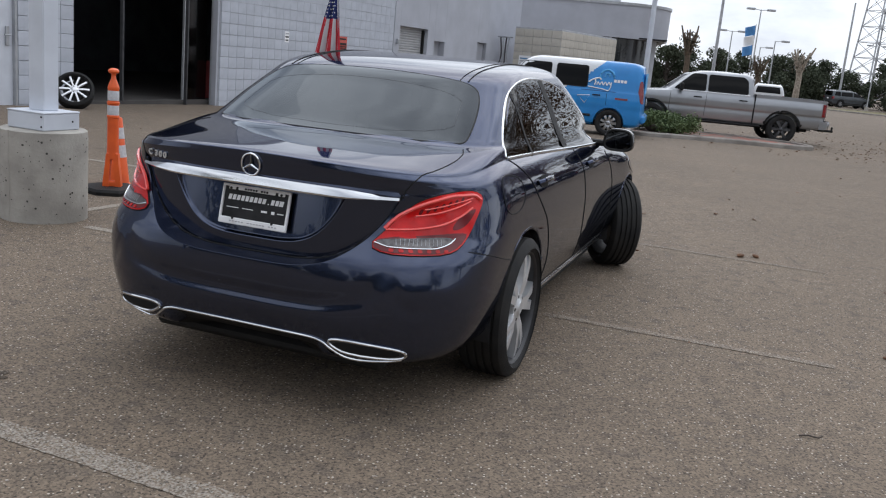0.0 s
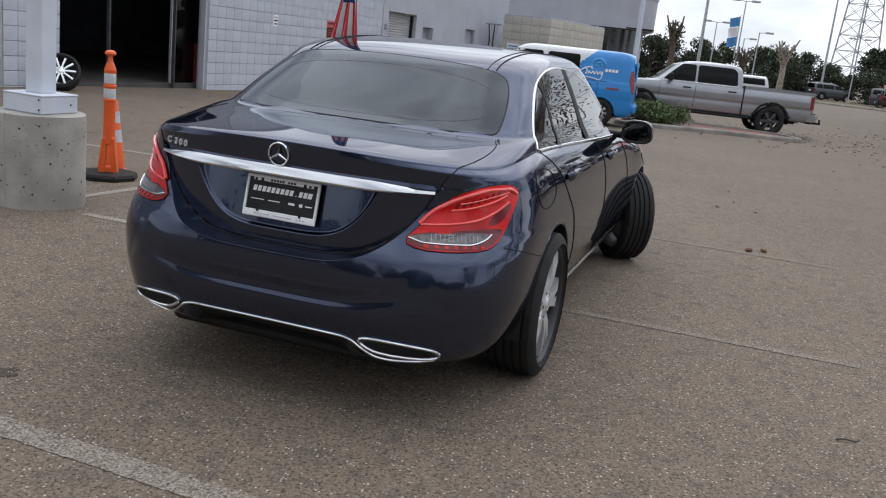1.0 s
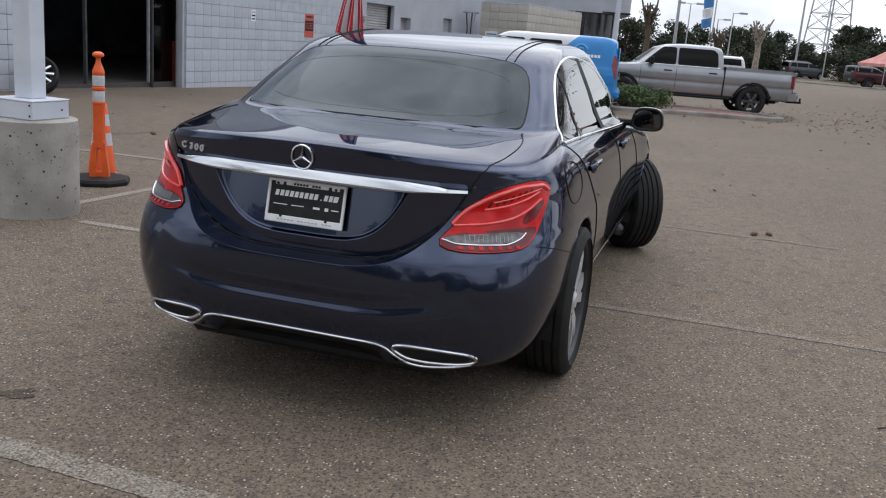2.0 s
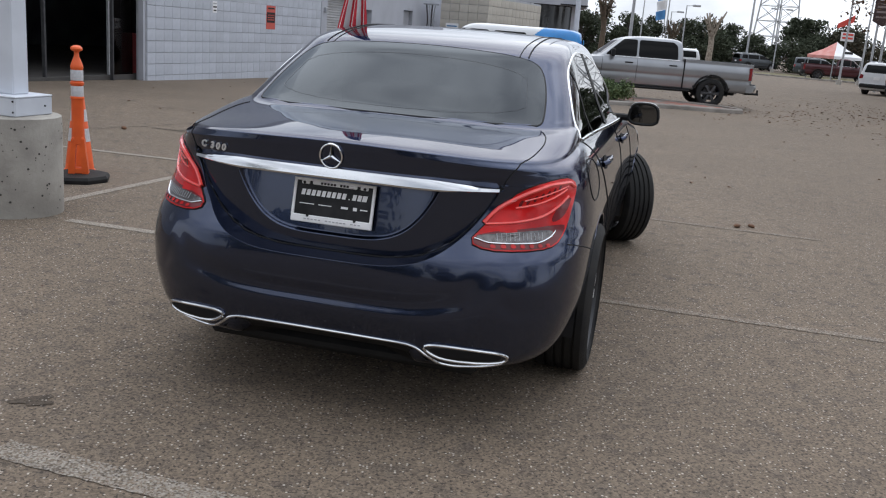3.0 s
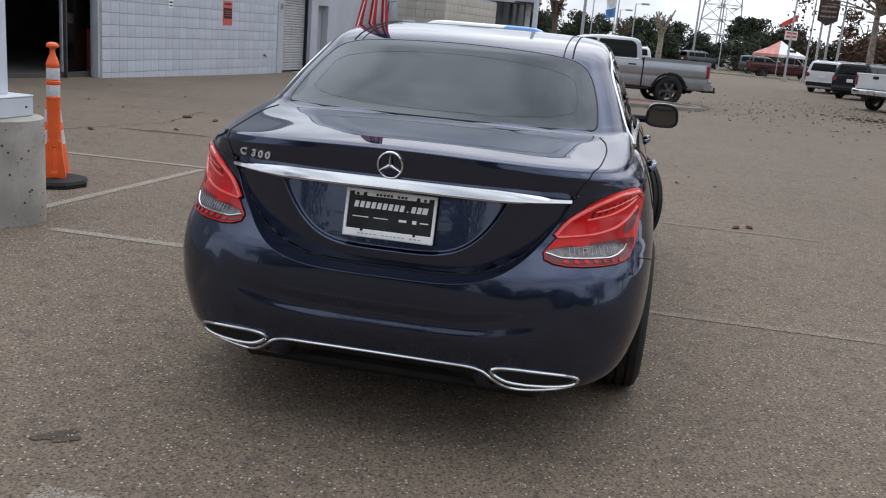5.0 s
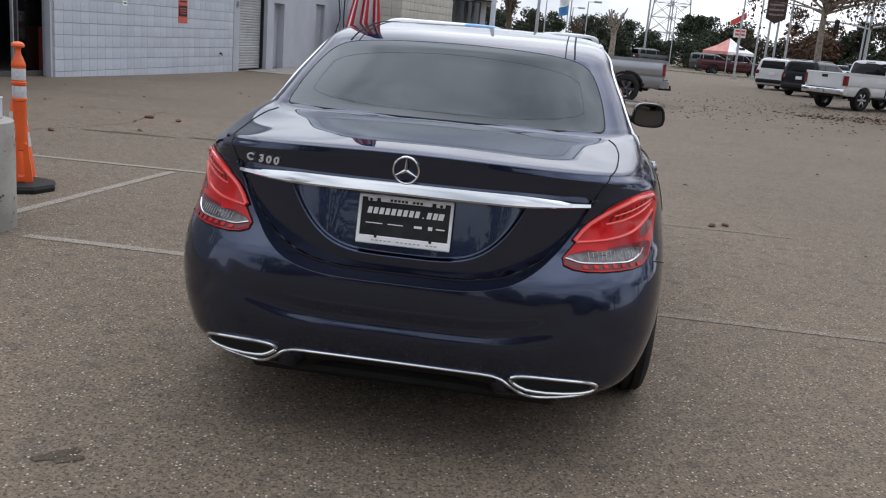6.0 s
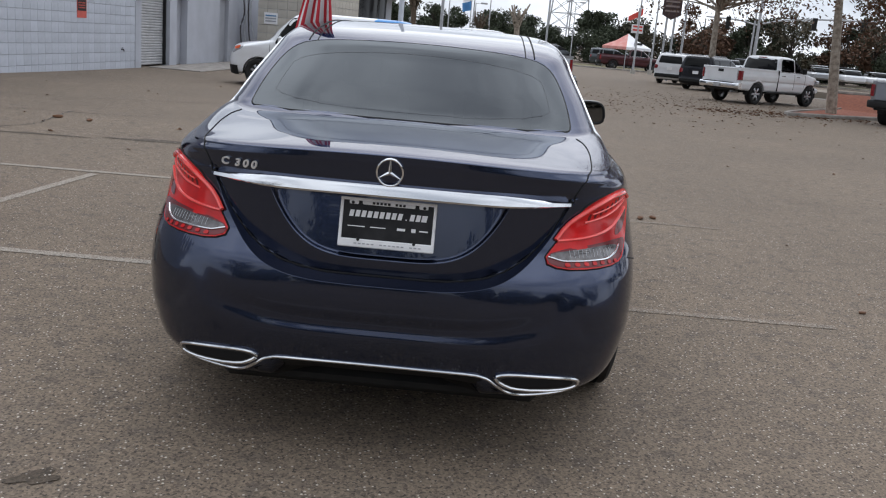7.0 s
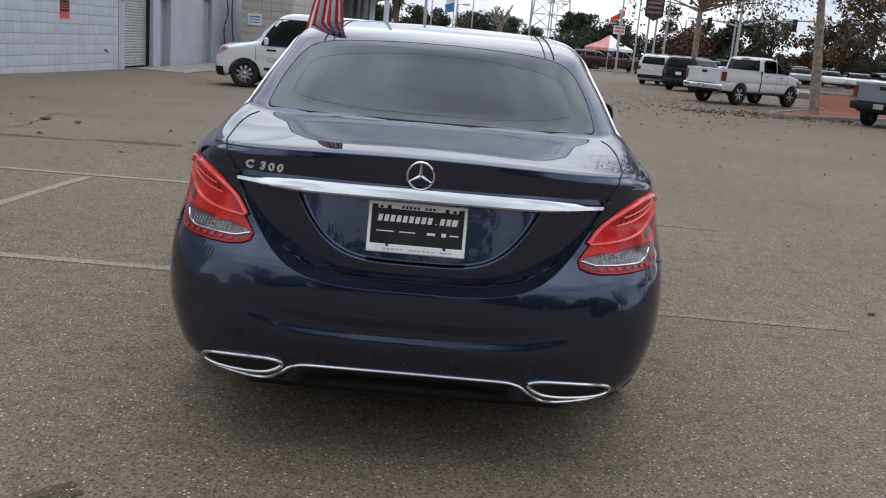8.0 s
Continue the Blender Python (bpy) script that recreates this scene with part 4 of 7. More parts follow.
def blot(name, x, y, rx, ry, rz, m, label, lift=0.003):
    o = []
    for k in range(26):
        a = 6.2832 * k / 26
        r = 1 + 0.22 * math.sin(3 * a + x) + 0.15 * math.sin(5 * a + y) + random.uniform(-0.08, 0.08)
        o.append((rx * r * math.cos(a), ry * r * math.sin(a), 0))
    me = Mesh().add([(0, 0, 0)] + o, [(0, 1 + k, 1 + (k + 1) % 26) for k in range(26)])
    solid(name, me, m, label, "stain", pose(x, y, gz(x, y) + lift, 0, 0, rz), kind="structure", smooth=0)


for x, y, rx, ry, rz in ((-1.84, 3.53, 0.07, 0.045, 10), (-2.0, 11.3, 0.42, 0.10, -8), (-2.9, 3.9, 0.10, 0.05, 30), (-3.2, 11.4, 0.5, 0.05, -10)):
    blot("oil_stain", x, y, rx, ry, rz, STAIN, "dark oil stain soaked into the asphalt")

CRACK = mat("crack_filler", (0.04, 0.035, 0.03), 0.9, col2=(0.06, 0.05, 0.045), scale=20, bump=0.4)


def crack(pts, w=0.012):
    path = curve_through(pts, 50)
    path = [(x + random.uniform(-0.03, 0.03), y + random.uniform(-0.03, 0.03)) for x, y in path]
    L, R = [], []
    for i, (x, y) in enumerate(path):
        a, b = path[max(0, i - 1)], path[min(len(path) - 1, i + 1)]
        d = Vector((b[0] - a[0], b[1] - a[1]))
        d = Vector((-d.y, d.x)).normalized() * w * random.uniform(0.3, 1.0)
        L.append((x + d.x, y + d.y, gz(x, y) + 0.0035))
        R.append((x - d.x, y - d.y, gz(x, y) + 0.0035))
    solid("asphalt_crack", Mesh().rings([L, R], False, False), CRACK, "crooked open crack in the asphalt", "crack", kind="structure", smooth=0)


crack([(-5.2, 9.6), (-4.1, 11.3), (-3.4, 12.6), (-3.3, 14.2)])
crack([(-7.5, 17.2), (-4.0, 16.6), (-0.5, 17.4)], 0.02)
crack([(-4.6, 14.2), (-2.5, 14.0), (0.4, 14.6)], 0.014)
crack([(9.1, 19.5), (9.5, 19.55), (9.95, 19.53)], 0.03)

# ---- the workshop building: a wall that runs away from the lot ----
WALL = pose(-6.42, 20.5, -0.02, 0, 0, 90 - 19.0)   # local x along the wall, local y into the building, z up
HT = 6.2
bld = thing("building", "white-painted block workshop building with grey stucco", "building", WALL)


def wall_piece(name, s0, s1, z0, z1, m, depth=0.25, y0=0.0, label=""):
    return part(name, Mesh().box(((s0 + s1) / 2, y0 + depth / 2, (z0 + z1) / 2), (s1 - s0, depth, z1 - z0), 0.004), m, bld, label)


base = -0.30
wall_piece("wall", -0.18, 8.45, base, HT, MORTAR, 0.24, 0.012, "joints of the white block wall")
wall_piece("wall", -5.7, -4.47, base, HT, MORTAR, 0.24, 0.012)
wall_piece("wall", -16.0, -7.15, base, HT, MORTAR, 0.24, 0.012)
wall_piece("wall", -7.15, -5.7, 2.12, HT, MORTAR, 0.24, 0.012)
wall_piece("lintel", -4.47, -0.18, 3.7, HT, MORTAR, 0.24, 0.012)
wall_piece("stucco_wall", 8.45, 8.85, base, HT, STUCCO, 0.30, -0.03)
wall_piece("stucco_wall", 8.85, 10.98, 2.24, HT, STUCCO, 0.30, -0.03)
wall_piece("stucco_wall", 10.98, 11.55, base, HT, STUCCO, 0.30, -0.03, "smooth grey stucco")
wall_piece("stucco_wall", 11.55, 12.45, 1.90, HT, STUCCO, 0.30, -0.03)
wall_piece("stucco_wall", 12.45, 15.6, base, HT, STUCCO, 0.30, -0.03)
wall_piece("stucco_wall", 15.6, 16.6, 2.05, HT, STUCCO, 0.30, -0.03)
wall_piece("stucco_wall", 16.6, 20.4, base, HT, STUCCO, 0.30, -0.03)
wall_piece("end_wall", 20.1, 20.4, base, HT, STUCCO, 9.0, 0.27)
wall_piece("roof", -16.0, 20.4, HT, HT + 0.2, STUCCO, 9.3, -0.03)
# the shade inside the bay is put into this wall's dark colour
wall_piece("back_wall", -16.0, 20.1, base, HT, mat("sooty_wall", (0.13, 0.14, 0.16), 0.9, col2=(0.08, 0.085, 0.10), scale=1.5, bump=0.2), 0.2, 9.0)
wall_piece("bay_jamb", -0.25, -0.182, base, 3.7, STUCCO, 0.13, 0.02, "grey painted jamb")
# floor colour darkened too, for the shade inside the bay
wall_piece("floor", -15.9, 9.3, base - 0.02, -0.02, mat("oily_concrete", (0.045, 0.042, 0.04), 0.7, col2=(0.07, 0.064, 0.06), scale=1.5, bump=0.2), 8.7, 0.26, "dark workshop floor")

# roller shutter
sh = Mesh()
prof = []
for i in range(34):
    z = -0.2 + i * 0.079
    prof += [(0.20, z), (0.172, z + 0.02), (0.172, z + 0.055), (0.20, z + 0.076)]
sh.rings([[(8.85, y, z) for y, z in prof], [(10.98, y, z) for y, z in prof]], False, False)
part("roller_shutter", sh, mat("shutter_steel", (0.50, 0.50, 0.51), 0.5, 0.3, col2=(0.42, 0.42, 0.43), scale=3), bld, "grey corrugated roller shutter")
part("shutter_track", Mesh().box((8.89, 0.14, 1.0), (0.07, 0.10, 2.4), 0.005), STEEL, bld)
part("shutter_track", Mesh().box((10.94, 0.14, 1.0), (0.07, 0.10, 2.4), 0.005), BLACK_PL, bld)
GREY_DOOR = mat("grey_door_paint", (0.38, 0.39, 0.43), 0.5, col2=(0.33, 0.34, 0.37), scale=2, bump=0.05)
for s0 in (11.55, 15.6):
    d = part("door", Mesh().box((s0 + 0.45, 0.10 if s0 > 15 else 0.22, 0.90), (0.88, 0.05, 2.26), 0.01), GREY_DOOR, bld, "grey steel door")
    part("door_handle", Mesh().box((s0 + 0.10, 0.05 if s0 > 15 else 0.17, 0.80), (0.05, 0.06, 0.16), 0.01), BLACK_PL, d)
wd = part("door", Mesh().box((-6.42, 0.08, 0.98), (1.40, 0.06, 2.3), 0.01), WHITE_PAINT, bld, "white steel door")
part("lock_plate", Mesh().box((-5.86, 0.03, 1.12), (0.07, 0.03, 0.32), 0.006), STEEL, wd)
part("door_handle", Mesh().tube([(-5.86, 0.0, 1.14), (-5.86, -0.05, 1.14), (-5.99, -0.06, 1.14)], 0.012, 8), STEEL, wd)
part("door_frame", Mesh().box((-5.72, 0.05, 1.0), (0.05, 0.14, 2.3), 0.004), STEEL, wd)

# the open bay
part("bay_post", Mesh().box((-2.9, 0.30, 1.75), (0.045, 0.08, 4.2), 0.006), ALLOY_DARK, bld, "steel track post")
part("bay_post", Mesh().box((-1.06, 0.20, 1.75), (0.04, 0.08, 4.2), 0.006), ALLOY_DARK, bld)
part("bay_post", Mesh().box((-0.98, 0.35, 1.75), (0.04, 0.06, 4.2), 0.006), STEEL, bld)
MAROON_PAINT = mat("dark_red_enamel", (0.26, 0.02, 0.02), 0.4, col2=(0.20, 0.016, 0.016), scale=4)
tb = solid("bay_partition", Mesh().box((0, 0, 1.2), (0.72, 0.03, 2.4), 0.01), glass("smoked_pane", (0.34, 0.30, 0.29), 1.18), "smoked pane beside the open workshop bay", "panel", WALL @ pose(-0.57, 0.33, -0.12))
tc = thing("tool_cabinet", "red steel tool cabinet in the dark workshop", "cabinet", WALL @ pose(0.34, 0.66, -0.18))
part("body", Mesh().box((0, 0, 0.55), (0.40, 0.44, 0.92), 0.015), MAROON_PAINT, tc)
for i in range(5):
    dr = part("drawer", Mesh().box((0, -0.232, 0.20 + i * 0.165), (0.36, 0.02, 0.15), 0.006), MAROON_PAINT, tc)
    part("handle", Mesh().tube([(-0.13, -0.262, 0.24 + i * 0.165), (0.13, -0.262, 0.24 + i * 0.165)], 0.006, 6), ALLOY_DARK, dr)
for x in (-0.2, 0.2):
    part("castor", Mesh().lathe([(0.0, -0.02), (0.05, -0.02), (0.05, 0.02), (0.0, 0.02)], 14, "x", (x, 0, 0.05)), RUBBER, tc)
ld = thing("stepladder", "pale wooden stepladder inside the workshop", "ladder", WALL @ pose(-2.1, 2.9, -0.2))
WOODP = mat("pale_wood", (0.30, 0.22, 0.13), 0.7, col2=(0.24, 0.17, 0.10), scale=12, bump=0.1)
for x in (-0.22, 0.22):
    part("rail", Mesh().tube([(x * 1.4, 0.0, 0.0), (x, 0.35, 1.7)], 0.025, 6), WOODP, ld)
    part("rear_leg", Mesh().tube([(x * 1.3, 0.75, 0.0), (x, 0.37, 1.7)], 0.02, 6), WOODP, ld)
for i in range(6):
    part("step", Mesh().box((0, 0.05 + i * 0.055, 0.25 + i * 0.27), (0.5, 0.09, 0.025), 0.004), WOODP, ld)
sf = thing("storage_shelf", "dark steel storage shelf with boxes", "shelf", WALL @ pose(-3.2, 5.0, -0.2))
for x in (-0.8, 0.8):
    for y in (-0.2, 0.2):
        part("post", Mesh().box((x, y, 1.0), (0.05, 0.05, 2.0)), STEEL, sf)
for i in range(4):
    part("board", Mesh().box((0, 0, 0.25 + i * 0.55), (1.62, 0.46, 0.03), 0.004), STEEL, sf)
for x, z, w, h in ((-0.5, 0.27, 0.4, 0.3), (0.2, 0.82, 0.5, 0.25), (-0.3, 1.37, 0.35, 0.3), (0.5, 1.37, 0.3, 0.2)):
    solid("carton", Mesh().box((0, 0, h / 2), (w, 0.35, h), 0.008), WOODP, "brown cardboard carton on the shelf", "box", WALL @ pose(-3.2 + x, 5.0, -0.205 + z), group="cartons on the shelf")

# signs on the block wall
SIGN_RED = mat("red_sign", (0.60, 0.10, 0.07), 0.5, col2=(0.52, 0.08, 0.06), scale=8)
def wall_sign(s, z, w, h, m, rows, label, m2=PLATE_BLACK):
    sg = thing("wall_sign", label, "sign", WALL @ pose(s, -0.012, z))
    part("panel", Mesh().box((0, 0, 0), (w, 0.016, h), 0.003), m, sg)
    for i, (zz, ww, hh, mm) in enumerate(rows):
        part("printed_bar", Mesh().box((0, -0.0105, zz), (ww, 0.005, hh)), mm, sg)
wall_sign(5.3, 1.40, 0.50, 0.62, SIGN_RED, ((0.0, 0.44, 0.27, PLATE_BLACK), (0.06, 0.36, 0.03, SIGN_RED), (0.0, 0.36, 0.03, SIGN_RED), (-0.06, 0.36, 0.03, SIGN_RED), (0.24, 0.36, 0.04, PLATE_BLACK)), "red and black warning sign on the block wall")
wall_sign(2.5, 1.55, 0.20, 0.27, PLATE_WHITE, ((0.08, 0.15, 0.035, STEEL), (0.0, 0.15, 0.035, PLATE_BLACK), (-0.08, 0.12, 0.03, PLATE_BLACK)), "small white notice on the block wall")
solid("wall_tap", Mesh().tube([(0, 0, 0), (0, -0.08, 0), (0, -0.10, -0.05)], 0.018, 8).tube([(-0.04, -0.05, 0.04), (0.04, -0.05, 0.04)], 0.01, 6), BLACK_PL, "black water tap low on the block wall", "tap", WALL @ pose(7.55, 0.0, 0.30))
cp = solid("conduit_box", Mesh().box((0, -0.04, 0), (0.12, 0.09, 0.16), 0.01), STEEL, "small grey conduit box on the wall", "electric box", WALL @ pose(8.65, -0.03, 1.75))
solid("concrete_apron", Mesh().box((0, 0, 0), (11.2, 1.6, 0.03), 0.01), KERB_CONC, "pale concrete apron along the building", "apron", WALL @ pose(14.9, -0.86, -0.225), kind="structure")

# ---- the low showroom behind ----
show = thing("showroom", "grey rounded showroom with a deep parapet", "building", pose(3.2, 47.0, -0.26, 0, 0, -4))
def arc_band(x0, x1, r, y0, z0, z1, m, name, label="", deep=0.4):
    pts = [(x0, y0)] + [(x1 - r + r * math.sin(a), y0 + r - r * math.cos(a)) for a in np.linspace(0, 1.57, 14)] + [(x1, y0 + r + 9)]
    ins = [(x0, y0 + deep)] + [(x1 - r + (r - deep) * math.sin(a), y0 + r - (r - deep) * math.cos(a)) for a in np.linspace(0, 1.57, 14)] + [(x1 - deep, y0 + r + 9)]
    return part(name, Mesh().rings([[(x, y, z0) for x, y in pts], [(x, y, z1) for x, y in pts], [(x, y, z1) for x, y in ins], [(x, y, z0) for x, y in ins], [(x, y, z0) for x, y in pts]], False, False), m, show, label)
arc_band(-9.0, 4.7, 2.6, 0.0, 3.35, 5.0, STUCCO, "parapet", "smooth grey parapet")
arc_band(-9.0, 4.75, 2.65, -0.05, 4.95, 5.08, STEEL, "coping")
arc_band(-9.0, 4.2, 2.3, 0.6, 0.0, 3.4, mat("showroom_glass", (0.018, 0.020, 0.024), 0.08, col2=(0.03, 0.032, 0.036), scale=0.6, spec=0.8), "glazing", "dark tinted glazing", 0.1)
part("soffit", Mesh().box((-2.2, 4.0, 3.40), (13.4, 7.6, 0.06)), DARK, show)
for x in (-1.5, 0.1, 1.7, 3.0, 3.9):
    part("mullion", Mesh().box((x, 0.62 if x < 2 else 0.75 + (x - 2) * 0.5, 1.7), (0.12 if x < 3.5 else 0.4, 0.12, 3.4), 0.01), WHITE_PAINT if x in (1.7, 3.9) else STEEL, show)
part("roof_light", Mesh().box((1.2, 1.6, 5.6), (1.6, 0.8, 1.1), 0.03), WHITE_PAINT, show)
part("wall_lamp", Mesh().box((-4.4, -0.08, 4.35), (0.22, 0.16, 0.16), 0.02), BLACK_PL, show)

# ---- the pale block enclosure ----
ENC = pose(0.10, 36.3, -0.26, 0, 0, -28)
enc = thing("block_enclosure", "pale scored-block enclosure wall", "wall", ENC)
part("core", Mesh().box((0.9, 3.0, 1.55), (2.0, 5.6, 3.02), 0.01), MORTAR, enc)
eb = Mesh().box((0, 0, 0), (0.388, 0.03, 0.288), 0.006).data("enclosure_block")
eb.materials.append(STUCCO_PALE)
for j in range(10):
    for i in range(5):
        o = new("block", eb)
        o.parent, o.location = enc, (0.1 + i * 0.4, 0.19, 0.15 + j * 0.3)
    for i in range(14):
        o = new("block", eb)
        o.parent, o.location, o.rotation_euler = enc, (1.91, 0.4 + i * 0.4, 0.15 + j * 0.3), (0, 0, radians(90))
ens = thing("enclosure_sign", "small white notice on the enclosure wall", "sign", ENC @ pose(0.45, 0.16, 1.75))
part("panel", Mesh().box((0, 0, 0), (0.55, 0.02, 0.42), 0.004), PLATE_WHITE, ens)
for z in (0.1, 0.0, -0.1):
    part("printed_bar", Mesh().box((0, -0.013, z), (0.44, 0.006, 0.05)), mat("blue_print", (0.10, 0.25, 0.45), 0.5) if z > 0.05 else STEEL, ens)
hoses = thing("hung_hoses", "dark hoses hung beside the enclosure", "hose", ENC @ pose(-0.55, 0.3, 0))
for i in range(4):
    part("hose", Mesh().tube(curve_through([(-0.25 + 0.13 * i, 0, 2.6), (-0.15 + 0.08 * i, -0.03, 1.9), (-0.32 + 0.17 * i, 0.02, 1.3), (-0.25 + 0.2 * i, 0, 0.55)], 16), 0.028, 6), STEEL if i % 2 else mat("hose_rubber", (0.06, 0.055, 0.055), 0.7), hoses)
part("rail", Mesh().box((-0.06, 0.03, 2.62), (0.7, 0.05, 0.06), 0.01), STEEL, hoses)


# ---- near things: column, delineator, cone, loose wheel ----
COL = pose(-3.225, 6.55, 0)
ft = solid("concrete_footing", Mesh().lathe([(0.0, 0.0), (0.302, 0.0), (0.304, 0.60), (0.300, 0.655), (0.29, 0.662), (0.0, 0.664)], 56, "z"), CONCRETE, "round pitted concrete footing under the white column", "footing", COL)
pit = mat("pit_hole", (0.06, 0.055, 0.05), 0.95)
pits = Mesh()
for i in range(170):
    a, z, r = random.uniform(0, 6.28), random.uniform(0.04, 0.63), random.choice((0.003, 0.004, 0.005, 0.008))
    c, t = Vector((0.3046 * math.cos(a), 0.3046 * math.sin(a), z)), Vector((-math.sin(a), math.cos(a), 0))
    ring = [c + t * r * math.cos(b) * random.uniform(0.7, 1.3) + Vector((0, 0, r * math.sin(b))) for b in np.linspace(0, 6.28, 7, endpoint=False)]
    pits.add(ring, [tuple(range(7))])
tagged(part("pits", pits, pit, ft, smooth=0), kind="stuff")
part("seam", Mesh().tube([(0.300 * math.cos(-1.95), 0.300 * math.sin(-1.95), z) for z in (0.0, 0.3, 0.66)], 0.008, 6), CONCRETE, ft)
cl = thing("column", "white painted square steel column on a concrete footing", "column", COL @ pose(0, 0, 0.664, 0, 0, 72))
part("base_cover", Mesh().box((0, 0, 0.06), (0.345, 0.345, 0.12), 0.006), WHITE_PAINT, cl)
part("cover_lip", Mesh().box((0, 0, 0.126), (0.351, 0.351, 0.012), 0.004), WHITE_PAINT, cl)
part("shaft", Mesh().box((0, 0, 2.58), (0.146, 0.146, 4.9), 0.008), WHITE_PAINT, cl)
for sx, sy, sz in ((-0.174, -0.155, 0.10), (-0.174, -0.155, 0.03), (0.10, -0.174, 0.06)):
    part("screw", Mesh().box((sx, sy, sz), (0.012, 0.012, 0.012), 0.003), BLACK_PL, cl)

DEL = pose(-3.262, 7.79, 0, 0, 0, 14)
dl = thing("delineator", "orange plastic delineator post with white reflective bands", "traffic post", DEL)
part("base", Mesh().rings([[(r * math.cos(a), r * math.sin(a), z) for a in np.linspace(0.39, 6.67, 8, endpoint=False)] for r, z in ((0.245, 0.0), (0.25, 0.03), (0.235, 0.052), (0.10, 0.056))], True, True), RUBBER, dl, "black rubber base")
part("post", Mesh().lathe([(0.052, 0.30), (0.048, 0.46), (0.046, 0.90), (0.050, 0.912), (0.048, 0.925), (0.034, 0.965), (0.021, 0.995), (0.018, 1.03)], 28, "z"), ORANGE, dl)
for sx in (-1, 1):
    part("foot_leg", Mesh().rings([[(sx * (c + w * u), 0.046 * v_, z) for u, v_ in ((-1, -1), (1, -1), (1, 1), (-1, 1))] for c, w, z in ((0.052, 0.026, 0.054), (0.049, 0.024, 0.12), (0.038, 0.019, 0.25), (0.028, 0.022, 0.34))], True, True), ORANGE, dl)
part("foot_bridge", Mesh().box((0, 0, 0.078), (0.10, 0.08, 0.05), 0.008), ORANGE, dl)
part("post_collar", Mesh().box((0, 0, 0.325), (0.094, 0.090, 0.07), 0.012), ORANGE, dl)
part("knob", Mesh().lathe([(0.0, 1.085), (0.024, 1.082), (0.042, 1.070), (0.047, 1.056), (0.041, 1.044), (0.022, 1.038), (0.018, 1.02)], 24, "z"), ORANGE, dl)
for z in (0.682, 0.808):
    part("reflective_band", Mesh().lathe([(0.0475, z), (0.0485, z + 0.004), (0.0485, z + 0.080), (0.0475, z + 0.084)], 28, "z"), REFLECT, dl)
for z in (0.655, 0.772):
    part("rib", Mesh().lathe([(0.046, z), (0.053, z + 0.006), (0.053, z + 0.022), (0.046, z + 0.028)], 28, "z"), ORANGE, dl)
cn = thing("traffic_cone", "orange traffic cone with white bands behind the delineator", "cone", pose(-3.385, 8.14, 0.0, 0, 0, 30))
part("rim", Mesh().lathe([(0.118, 0.0), (0.128, 0.0), (0.128, 0.02), (0.116, 0.035)], 32, "z"), ORANGE, cn)
part("body", Mesh().lathe([(0.116, 0.035), (0.047, 0.62), (0.04, 0.63), (0.0, 0.63)], 32, "z"), ORANGE, cn)
for z0, z1 in ((0.27, 0.38), (0.44, 0.54)):
    rr = lambda z: 0.1175 - (z - 0.035) * 0.11795
    part("reflective_band", Mesh().lathe([(rr(z0), z0), (rr(z1), z1)], 32, "z"), REFLECT, cn)

lw = alloy_wheel("loose_wheel", None, Matrix(), 0.33, 0.22, 0.262, 10, False, BADGE, RUBBER, "spare alloy wheel with its tyre leaning against the wall", 0.62)
lw.matrix_local = pose(-7.56, 15.72, gz(-7.6, 15.7) + 0.305, 0, 0, -66) @ pose(0, 0, 0, 0, -30, 0)
tagged(lw, "spare alloy wheel with its tyre leaning against the wall", "wheel")

# ---- the flag on the car ----
FLAG_RED = mat("flag_red", (0.55, 0.03, 0.045), 0.8, col2=(0.45, 0.02, 0.035), scale=14)
FLAG_WHITE = mat("flag_white", (0.75, 0.74, 0.74), 0.8, col2=(0.66, 0.65, 0.66), scale=14)
FLAG_BLUE = mat("flag_blue", (0.02, 0.035, 0.16), 0.8, col2=(0.015, 0.03, 0.13), scale=14)
fl = thing("car_flag", "small striped red, white and blue flag clipped to the car", "flag", CAR @ pose(-0.53, 0.71, 1.388))
part("pole", Mesh().tube([(0.045, 0.006, -0.012), (0.03, 0.006, 0.18), (0.012, 0.006, 0.355)], 0.004, 6), PLATE_WHITE, fl)
part("clip", Mesh().box((0.046, 0.006, -0.004), (0.02, 0.05, 0.03), 0.004), BLACK_PL, fl)
NU, NV = 66, 34


def cloth_at(u, v):
    """A point of the hanging cloth: u across, v down from the pole's head."""
    wid = 0.040 + 0.148 * v ** 0.85
    return (0.012 + 0.0 * v + (u - 0.72) * wid, 0.020 * math.sin(u * 17 + 1.5 * v) * (0.25 + v), 0.35 - 0.345 * v - 0.03 * abs(u - 0.6) * v)


me = Mesh().rings([[cloth_at(i / NU, j / NV) for i in range(NU + 1)] for j in range(NV + 1)], False, False)
me = me.data("cloth", 0)
for m_ in (FLAG_RED, FLAG_WHITE, FLAG_BLUE):
    me.materials.append(m_)
for p in me.polygons:
    c = p.center
    v = min(1, max(0, (0.35 - c.z) / 0.345))
    u = (c.x - 0.012) / (0.040 + 0.148 * v ** 0.85) + 0.72
    p.material_index = 2 if v < 0.41 else int(min(10, max(0, u * 11))) % 2
    p.use_smooth = True
ob = part("cloth", me, FLAG_RED, fl)
stars = Mesh()
